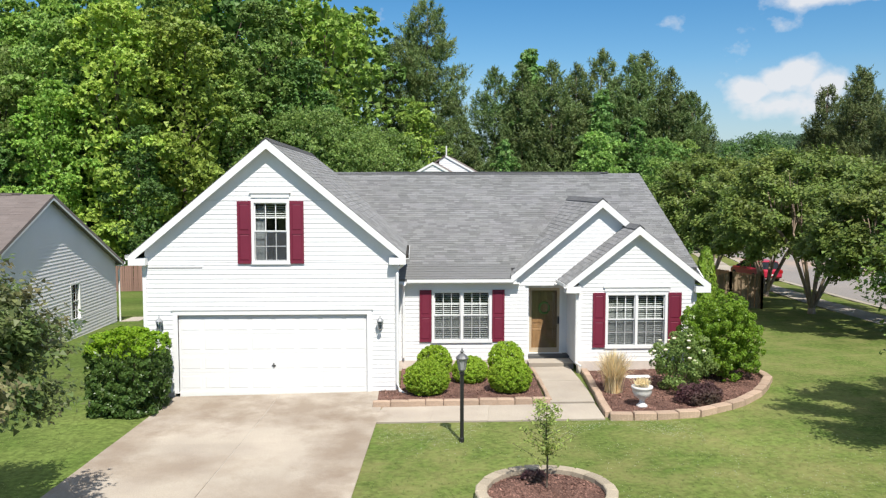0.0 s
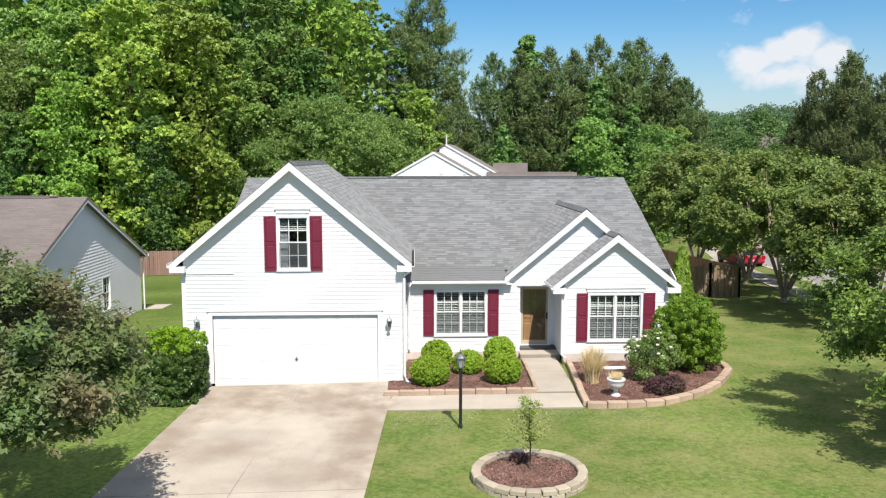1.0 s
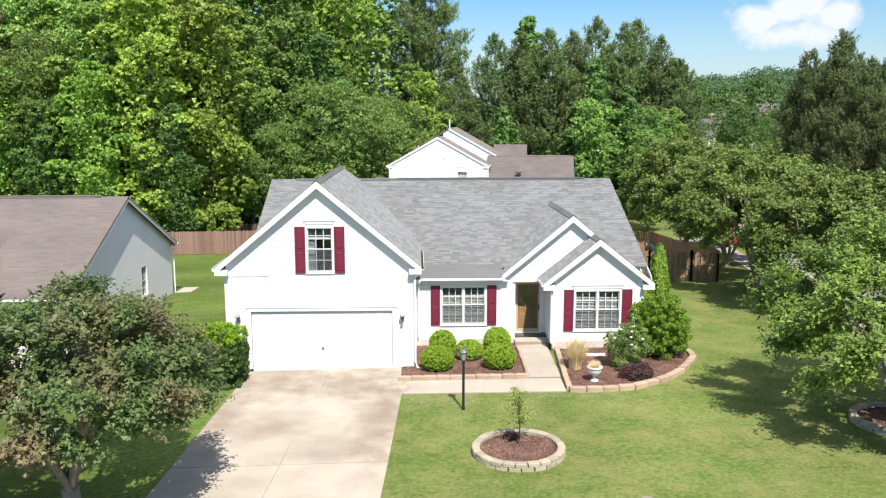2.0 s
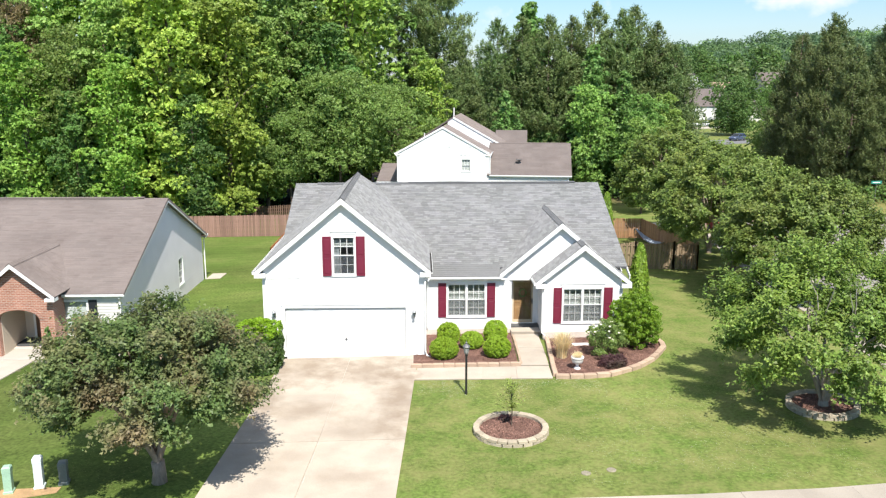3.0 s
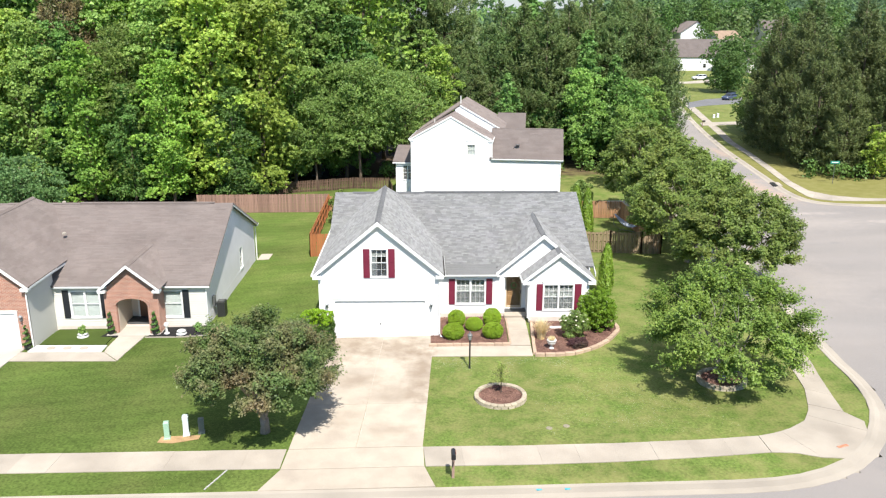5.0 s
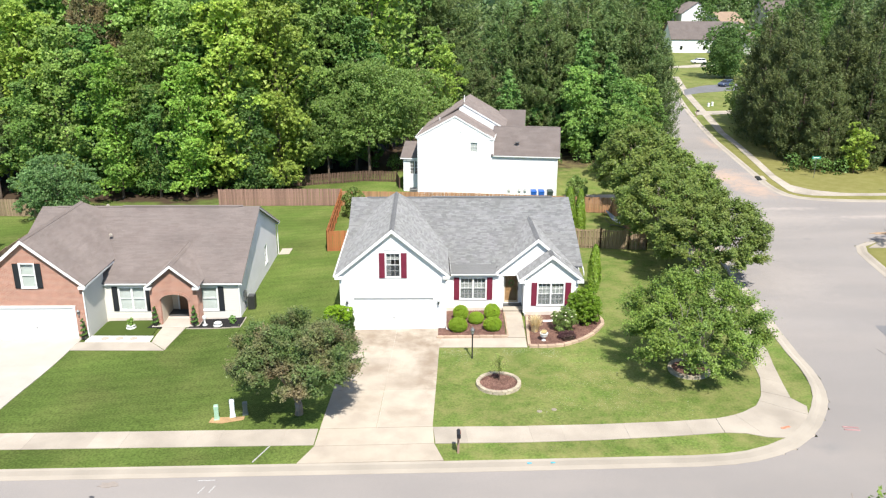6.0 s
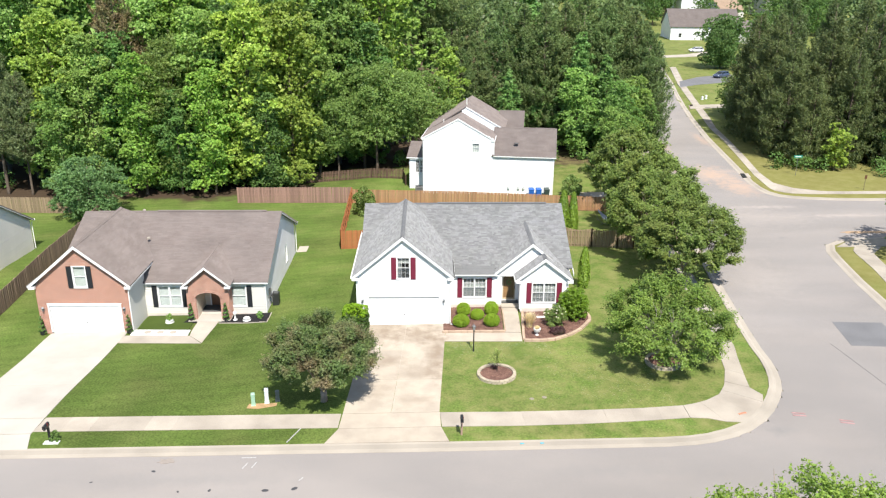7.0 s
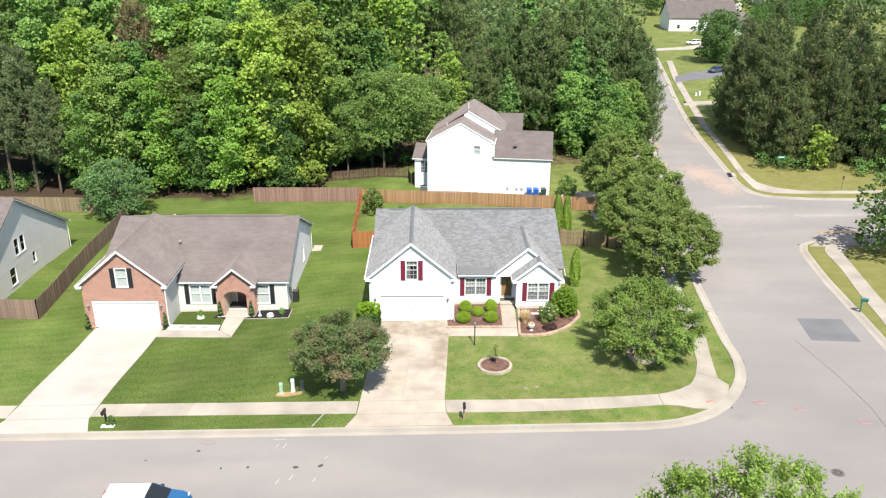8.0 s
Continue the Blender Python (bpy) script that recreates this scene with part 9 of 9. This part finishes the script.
def car(x, y, rz, body, roof, label, s=1.0, name="car"):
    """A compact hatchback; the nose points along +x."""
    z = float(ground_z(x, y)) - 0.1 if abs(road_depth(np.array([x]), np.array([y]))[0]) < 99 and road_depth(np.array([x]), np.array([y]))[0] > 0 else float(ground_z(x, y)) + 0.03
    t = thing(name, x, y, z, label, "car", rz=rz)
    L, W = 2.15 * s, 0.88 * s
    # body sections along the length: x, half width, sill, belt
    secs = [(-2.15, 0.74, 0.42, 0.80), (-2.05, 0.82, 0.30, 0.92), (-1.5, 0.87, 0.24, 0.97), (0.0, 0.88, 0.22, 0.96), (0.9, 0.87, 0.22, 0.95), (1.2, 0.86, 0.24, 0.93), (1.7, 0.83, 0.26, 0.86), (2.05, 0.76, 0.32, 0.74), (2.15, 0.66, 0.40, 0.62)]
    g = Geo()
    prof_n = 8
    for sx, w, lo, hi in secs:
        ring_ = [(-w * 0.92, lo), (-w, lo + 0.12), (-w, hi - 0.14), (-w * 0.9, hi), (w * 0.9, hi), (w, hi - 0.14), (w, lo + 0.12), (w * 0.92, lo)]
        g.v += [(sx * s, a * s, b * s) for a, b in ring_]
    for i in range(len(secs) - 1):
        for j in range(prof_n):
            k = (j + 1) % prof_n
            g.f.append((i * 8 + j, i * 8 + k, (i + 1) * 8 + k, (i + 1) * 8 + j))
    g.f += [tuple(range(7, -1, -1)), tuple(range((len(secs) - 1) * 8, len(secs) * 8))]
    b = part("body", g, body, t, smooth=False)
    fix_normals(b)
    # cabin: glass house and roof
    cab = Geo()
    rows = [(-2.0, 0.78, 0.93), (1.15, 0.78, 0.93), (-1.72, 0.60, 1.42), (0.35, 0.62, 1.42)]
    (xa, wa, za), (xb, wb, zb), (xc, wc, zc), (xd, wd, zd) = rows
    cab.hexa([tuple(v * s for v in p) for p in ((xa, -wa, za), (xb, -wb, zb), (xb, wb, zb), (xa, wa, za), (xc, -wc, zc), (xd, -wd, zd), (xd, wd, zd), (xc, wc, zc))])
    part("window_band", cab, mat("dark_car_glass", (0.012, 0.016, 0.018), 0.08, 0.02, 1, 10, 0.02, 0, spec=0.6), t)
    rf = Geo()
    rf.hexa([tuple(v * s for v in p) for p in ((-1.76, -0.62, 1.40), (0.3, -0.64, 1.40), (0.3, 0.64, 1.40), (-1.76, 0.62, 1.40), (-1.6, -0.5, 1.47), (0.15, -0.52, 1.48), (0.15, 0.52, 1.48), (-1.6, 0.5, 1.47))])
    part("roof", rf, roof, t)
    for sy in (-1, 1):
        for px0, px1, zz in ((-1.9, -1.65, 0), (0.38, 1.1, 0), (-0.65, -0.6, 1)):
            pl = Geo().tube([(px1 * s if px1 > 0 else px0 * s, sy * 0.775 * s, 0.93 * s), ((0.33 if px1 > 0 else -1.7 if zz == 0 else -0.6) * s, sy * 0.625 * s, 1.41 * s)], 0.035 * s, 5)
            part("pillar", pl, body, t)
        part("mirror", Geo().cbox(0.55 * s, 0.72 * s, min(sy * 0.88, sy * 1.03) * s, max(sy * 0.88, sy * 1.03) * s, 0.93 * s, 1.07 * s, 0.02), BLACKPLASTIC, t)
        part("headlight", Geo().cbox(1.86 * s, 2.06 * s, min(sy * 0.5, sy * 0.76) * s, max(sy * 0.5, sy * 0.76) * s, 0.6 * s, 0.76 * s, 0.02), WHITESTONE, t)
        part("tail_light", Geo().cbox(-2.16 * s, -2.02 * s, min(sy * 0.55, sy * 0.8) * s, max(sy * 0.55, sy * 0.8) * s, 0.65 * s, 0.88 * s, 0.02), mat("red_lamp_plastic", (0.35, 0.01, 0.01), 0.2), t)
        for wx in (-1.35, 1.35):
            wh = part("wheel", Geo().tube([(wx * s, sy * 0.68 * s, 0.31 * s), (wx * s, sy * 0.89 * s, 0.31 * s)], 0.31 * s, 18), BLACKPLASTIC, t)
            part("rim", Geo().tube([(wx * s, sy * 0.885 * s, 0.31 * s), (wx * s, sy * 0.9 * s, 0.31 * s)], 0.19 * s, 12), GREYMETAL, wh)
    part("number_plate", Geo().box(-2.175 * s, -2.15 * s, -0.16 * s, 0.16 * s, 0.5 * s, 0.6 * s), WHITESTONE, t)
    return t


BLUEPAINT = mat("metallic_blue_car_paint", (0.015, 0.10, 0.24), 0.25, 0.03, 1, 60, 0.03, 0, spec=0.6)
WHITEPAINT = mat("white_car_paint", (0.78, 0.78, 0.78), 0.25, 0.02, 1, 60, 0.02, 0, spec=0.6)
REDPAINT = mat("red_car_paint", (0.42, 0.02, 0.05), 0.3, 0.03, 1, 60, 0.03, 0, spec=0.5)
car(-16.95, -1.5, 0, BLUEPAINT, WHITEPAINT, "blue compact car with a white roof parked on the street", 1.05)
car(23.6, 54.4, 96, REDPAINT, REDPAINT, "red car half hidden behind the street trees", 0.98)
car(63.0, 149.0, 215, mat("slate_blue_car_paint", (0.06, 0.08, 0.14), 0.3, 0.03, 1, 60, 0.03, 0, spec=0.6), mat("slate_blue_car_paint", (0.06, 0.08, 0.14)), "slate-blue car parked in a far driveway", 0.95)
car(74.0, 201.5, 185, WHITEPAINT, WHITEPAINT, "white car parked beside a far house", 0.95)

# ---- back yards ----


def bin_(x, y, material, label):
    t = thing("wheelie_bin", x, y, float(ground_z(x, y)), label, "wheelie bin", "wheelie bins by the white house")
    g = Geo().hexa([(-0.24, -0.26, 0.08), (0.24, -0.26, 0.08), (0.24, 0.26, 0.08), (-0.24, 0.26, 0.08), (-0.3, -0.36, 1.0), (0.3, -0.36, 1.0), (0.3, 0.36, 1.0), (-0.3, 0.36, 1.0)])
    part("body", g, material, t)
    part("lid", Geo().hexa([(-0.32, -0.4, 1.0), (0.32, -0.4, 1.0), (0.32, 0.38, 1.0), (-0.32, 0.38, 1.0), (-0.26, -0.3, 1.08), (0.26, -0.3, 1.08), (0.26, 0.36, 1.1), (-0.26, 0.36, 1.1)]), material, t)
    for sx in (-0.27, 0.27):
        part("wheel", Geo().tube([(sx - 0.03, 0.28, 0.13), (sx + 0.03, 0.28, 0.13)], 0.13, 12), BLACKPLASTIC, t)


BLUEBIN = mat("blue_plastic", (0.02, 0.11, 0.42), 0.45, 0.05)
bin_(9.7, 56.9, BLUEBIN, "blue plastic wheelie bin")
bin_(10.5, 56.8, BLUEBIN, "blue plastic wheelie bin")
bin_(11.4, 56.7, mat("dark_green_plastic", (0.04, 0.06, 0.055), 0.45, 0.05), "dark green plastic wheelie bin")
ac = thing("air_conditioner", -3.0, 59.6, float(ground_z(-3.0, 59.6)), "grey outdoor air-conditioning unit", "air conditioner")
part("case", Geo().cbox(-0.42, 0.42, -0.42, 0.42, 0, 0.85, 0.03), GREYMETAL, ac)
part("fan_grille", Geo().lathe([(0.34, 0.85), (0.34, 0.875), (0.28, 0.88)], 0, 0, 0, 16), BLACKMETAL, ac)
ac2 = thing("air_conditioner", -13.4, 25.6, float(ground_z(-13.4, 25.6)), "small dark outdoor unit beside the brick house", "air conditioner")
part("case", Geo().cbox(-0.24, 0.24, -0.28, 0.28, 0, 0.95, 0.03), BLACKPLASTIC, ac2)
part("fan_grille", Geo().lathe([(0.2, 0.95), (0.2, 0.975), (0.15, 0.98)], 0, 0, 0, 14), GREYMETAL, ac2)

hm = thing("hammock", 16.0, 44.6, float(ground_z(16.0, 44.6)), "pale hammock slung in a curved metal stand", "hammock", rz=-40)
hs = Geo()
hs.tube([(-1.6, 0, 1.35), (-1.5, 0, 0.5), (-0.9, 0, 0.1), (0.9, 0, 0.1), (1.5, 0, 0.5), (1.6, 0, 1.1)], 0.03, 6)
hs.tube([(-0.8, -0.5, 0.05), (-0.8, 0.5, 0.05)], 0.03, 6)
hs.tube([(0.8, -0.5, 0.05), (0.8, 0.5, 0.05)], 0.03, 6)
part("stand", hs, GREYMETAL, hm)
hc = Geo()
n = 14
for i in range(n + 1):
    s = i / n
    x = -1.5 + 3.0 * s
    z = 1.3 - 0.2 * s - 0.75 * math.sin(s * math.pi)
    w = 0.08 + 0.42 * math.sin(s * math.pi)
    hc.v += [(x, -w, z + 0.1), (x, 0, z), (x, w, z + 0.1)]
for i in range(n):
    for j in range(2):
        hc.f.append((i * 3 + j, i * 3 + 3 + j, i * 3 + 4 + j, i * 3 + 1 + j))
part("sling", hc, mat("blue_grey_canvas", (0.42, 0.47, 0.55), 0.9, 0.1, 2), hm)

bdrive = thing("back_driveway", 0, 0, 0, "pale concrete driveway of the white two-storey house", "driveway", kind="structure")
slab_path(bdrive, "slab", [(13.2, 54.6), (24.0, 54.4), (25.4, 53.8)], [(13.2, 58.6), (24.0, 58.4), (26.0, 58.8)], SIDEWALK, 0.035, 3.2)
stoop = solo("patio_slab", drape([(-13.75, 37.7), (-12.9, 37.8), (-12.9, 39.5), (-13.75, 39.5)], 0.5, 0.05, 0.2), SIDEWALK, "small concrete pad behind the brick house", "patio", kind="structure")

# front garden of the brick house
TURF = mat("artificial_turf", (0.055, 0.085, 0.012), 0.95, 0.1, 1, 60, 0.2, 0.4)
NZ = -0.8
flat_patch("turf_square", [(-22.4, 21.4), (-18.75, 21.15), (-18.85, 23.8), (-22.4, 23.85)], TURF, 0.06, "flat square of dark artificial turf", "turf")
flat_patch("white_gravel", [(-22.6, 20.36), (-18.55, 20.12), (-18.6, 21.05), (-22.6, 21.3)], WHITESTONE, 0.05, "strip of white stones beside the walk", "gravel")
flat_patch("dark_bed", [(-16.9, 22.3), (-13.5, 22.1), (-13.5, 23.8), (-16.2, 23.85)], MULCH_BLACK, 0.05, "black mulch bed by the brick porch", "flower bed")
flat_patch("dark_bed", [(-19.5, 22.4), (-18.55, 22.35), (-18.6, 23.2), (-19.3, 23.2)], MULCH_BLACK, 0.066, "black mulch corner by the porch", "flower bed")
for k, (x, y) in enumerate(((-21.5, 20.75), (-20.6, 20.7), (-19.7, 20.65))):
    ob = solo("stepping_stone", Geo().lathe([(0.24, 0.0), (0.24, 0.03), (0.2, 0.04)], 0, 0, 0, 12), SIDEWALK, "round stone set in the white gravel", "stepping stone", "round stones in the white gravel")
    ob.matrix_basis = pose(x, y, float(ground_z(x, y)) + 0.05)


def topiary(x, y):
    z = float(ground_z(x, y)) + 0.05
    t = thing("topiary", x, y, z, "small dark green spiral topiary beside the porch", "topiary", "topiaries by the porch and garage")
    rg = np.random.default_rng(int(abs(x * 10)))
    n = 1400
    u = rg.random(n)
    a = u * 6.283 * 4 + rg.normal(0, 0.5, n)
    rr = 0.26 * (1 - u * 0.75) * rg.uniform(0.6, 1.1, n)
    p = np.stack([rr * np.cos(a), rr * np.sin(a), 0.12 + u * 1.25], 1)
    part("leaves", quads_mesh("leaves", leaf_quads(p, np.stack([np.cos(a), np.sin(a), 0.3 + 0 * a], 1), 0.08, rg), LF_DEEP), LF_DEEP, t)
    part("stem", Geo().tube([(0, 0, 0), (0, 0, 1.3)], 0.025, 6), BARK, t)
    part("pot", Geo().lathe([(0.14, 0.0), (0.19, 0.22), (0.2, 0.24), (0.17, 0.24)], 0, 0, 0, 12), BLACKPLASTIC, t)


for x, y in ((-19.0, 22.75), (-16.5, 22.7), (-28.75, 20.75), (-22.75, 20.75)):
    topiary(x, y)


def ornament(x, y, h, r, label, name="garden_ornament"):
    ob = solo(name, Geo().lathe([(r, 0), (r, 0.05), (r * 0.4, 0.1), (r * 0.35, h * 0.6), (r * 0.9, h * 0.8), (r * 0.7, h), (0.02, h)], 0, 0, 0, 12), WHITESTONE, label, "ornament", smooth=True)
    ob.matrix_basis = pose(x, y, float(ground_z(x, y)) + 0.06)


ornament(-15.85, 22.7, 0.65, 0.16, "white stone garden pillar ornament")
ornament(-15.0, 22.6, 0.22, 0.3, "low white stone bird bath")
ornament(-20.5, 22.5, 0.22, 0.32, "white stone basin on the turf")
bush("pot_plant", -20.5, 22.5, 0.2, 0.2, 0.45, LF_MID, "green plant in the white basin", "plant", "", 500, 0.08, 10, 0.1, 0.2, 440, stemmy=False)
bush("bed_plant", -14.1, 22.9, 0.16, 0.16, 0.45, LF_MID, "small green plant in the black bed", "plant", "", 500, 0.08, 10, 0.1, 0.05, 441, stemmy=False)

# ---- far lots ----


def far_house(x, y, w, d, h, rh, rz, wallmat, label, roof=SHINGLE_BROWN):
    t = thing("far_house", x, y, float(ground_z(x, y)), label, "house", "houses far up the side street", rz=rz)
    f = Face((0, 0), (1, 0), (0, -1))
    holes = [(w * a, w * a + 1.0, 0.9, 2.2) for a in (0.12, 0.45, 0.78)]
    wall(t, f, 0, w, -0.5, h, wallmat, holes, pieces=False, siding=False)
    for k in holes:
        window(t, f, k[0], k[1], k[2], k[3], 1, grid=(1, 1), blinds=False)
    part("wall", Geo().box(0, w, d - 0.1, d, -0.5, h), wallmat, t)
    for xx, nn in ((0, -1), (w, 1)):
        wall(t, Face((xx, 0), (0, 1), (nn, 0)), 0, d, -0.5, h, wallmat, (), (d / 2, h + rh - 0.2), pieces=False, siding=False, slope=rh / (d / 2))
    slope_plane(t, (-0.4, -0.4, h), (w + 0.4, -0.4, h), (-0.4, d / 2, h + rh), (w + 0.4, d / 2, h + rh), roof, tabs=False)
    slope_plane(t, (w + 0.4, d + 0.4, h), (-0.4, d + 0.4, h), (w + 0.4, d / 2, h + rh), (-0.4, d / 2, h + rh), roof, tabs=False)
    return t


far_house(77.0, 238, 22, 15, 4.2, 5.3, -4, SIDING, "white house under a wide brown roof up the street")
far_house(97.5, 226, 8, 9, 3.2, 3.4, 40, SIDING_CREAM, "cream house with brown roof behind the pines")
far_house(106, 287, 14, 11.5, 5.4, 4.2, 90, SIDING, "white gabled house on the bank behind the far lots")
far_house(104.5, 270, 11, 11, 5.0, 4.2, 27, SIDING_CREAM, "cream gabled house with tan roof on the bank", SHINGLE_TAN)
far_house(127, 288, 13, 11, 5.6, 4.4, 10, SIDING_CREAM, "cream house with grey-brown roof among trees", SHINGLE_BROWN)
flat_patch("far_drive", [(58.0, 186.5), (70, 190.0), (79, 196.5), (78, 203.0), (69, 195.5), (58.6, 191.0)], SIDEWALK, 0.04, "pale far driveway", "driveway")
flat_patch("far_drive", [(50.0, 135.6), (55, 139.0), (64.5, 142.5), (67.5, 154.5), (58.2, 150.0), (52.3, 144.0)], ASPHALT_NEW, 0.04, "dark asphalt far driveway", "driveway")
flat_patch("far_drive", [(44.4, 110.8), (56, 112.0), (56, 115.5), (45.2, 114.4)], SIDEWALK, 0.04, "pale concrete far driveway", "driveway")
flat_patch("east_drive", [(34.4, 36.3), (38.0, 36.2), (47, 36.6), (47, 39.0), (36.6, 38.4)], SIDEWALK, 0.04, "concrete apron at the street corner", "pavement")

# ---- grass tufts, clover ----


BED_R_IN, BED_L_IN = in_poly(BED_R + []), in_poly(BED_L)


def lawn_ok(x, y):
    if y < 6.15 or (7.15 < y < 9.25 and x > -60):
        return False
    if -7.1 < x < -0.75 and y < 20.5 and x > -6.2 - 0.055 * (20.4 - y) - 0.1 and x < -0.6 - 0.055 * (20.4 - y) + 0.1:
        return False
    if -1.1 < x < 4.6 and y > 17.5 or (x > 4.3 and y > 17.4 and BED_R_IN(x, y)) or (x > 4.3 and x < 8 and y > 17.5 + max(0, x - 6.3) * 0.85):
        return False
    if math.hypot(x - 2.22, y - 13.08) < 1.25 or math.hypot(x - 12.75, y - 14.2) < 1.2:
        return False
    if x > 12 and y < 12 and x > 12.4:
        return False
    if x > 15.2 and not (y > 12 and x < 16.0):
        return False
    return True


rg = np.random.default_rng(77)
N = 36000
X, Y = rg.uniform(-11.5, 15.8, N), rg.uniform(6.2, 24.0, N)
ok = np.array([lawn_ok(a, b) for a, b in zip(X, Y)]) & ~((X > -7) & (X < 9.6) & (Y > 20.3)) & ~((X < -7) & (X > -8.2) & (Y > 20.2))
X, Y = X[ok], Y[ok]
p = np.stack([X, Y, ground_z(X, Y) + 0.03], 1)
al = unit(np.stack([rg.normal(0, 0.5, len(X)), rg.normal(0, 0.5, len(X)), np.ones(len(X))], 1))
TUFT = leaf("grass_tuft_blade", (0.16, 0.215, 0.055), (0.215, 0.235, 0.08), 0.2, 0.01, 0.3, 0.8)
solo("grass_tufts", quads_mesh("grass_tufts", leaf_quads(p, np.tile([0, -0.2, 1.0], (len(p), 1)), 0.045, rg, 0.35, 0.2, 0.03), TUFT), TUFT, "uneven tufts of mown grass", "grass", kind="stuff")
N = 9000
cx_, cy_ = rg.normal(0, 1, N), rg.random(N)
X = np.concatenate([rg.uniform(3.5, 12, N // 2), rg.uniform(-0.8, 6, N // 2)])
Y = np.concatenate([12.0 + rg.normal(0, 2.6, N // 2), 16.8 + rg.normal(0, 0.6, N // 2)])
ok = np.array([lawn_ok(a, b) and noise.noise(Vector((a * 0.7, b * 0.7, 3.0))) > -0.1 for a, b in zip(X, Y)])
X, Y = X[ok], Y[ok]
p = np.stack([X, Y, ground_z(X, Y) + 0.055], 1)
CLOVER = mat("clover_petal", (0.5, 0.52, 0.42), 0.7, 0.1, 3, 30, 0.1, 0)
solo("clover_flowers", quads_mesh("clover_flowers", leaf_quads(p, np.tile([0, 0, 1.0], (len(p), 1)), 0.012, rg, 0.95, 0.3, 0.1), CLOVER), CLOVER, "small white clover flowers in the lawn", "flowers", kind="stuff")
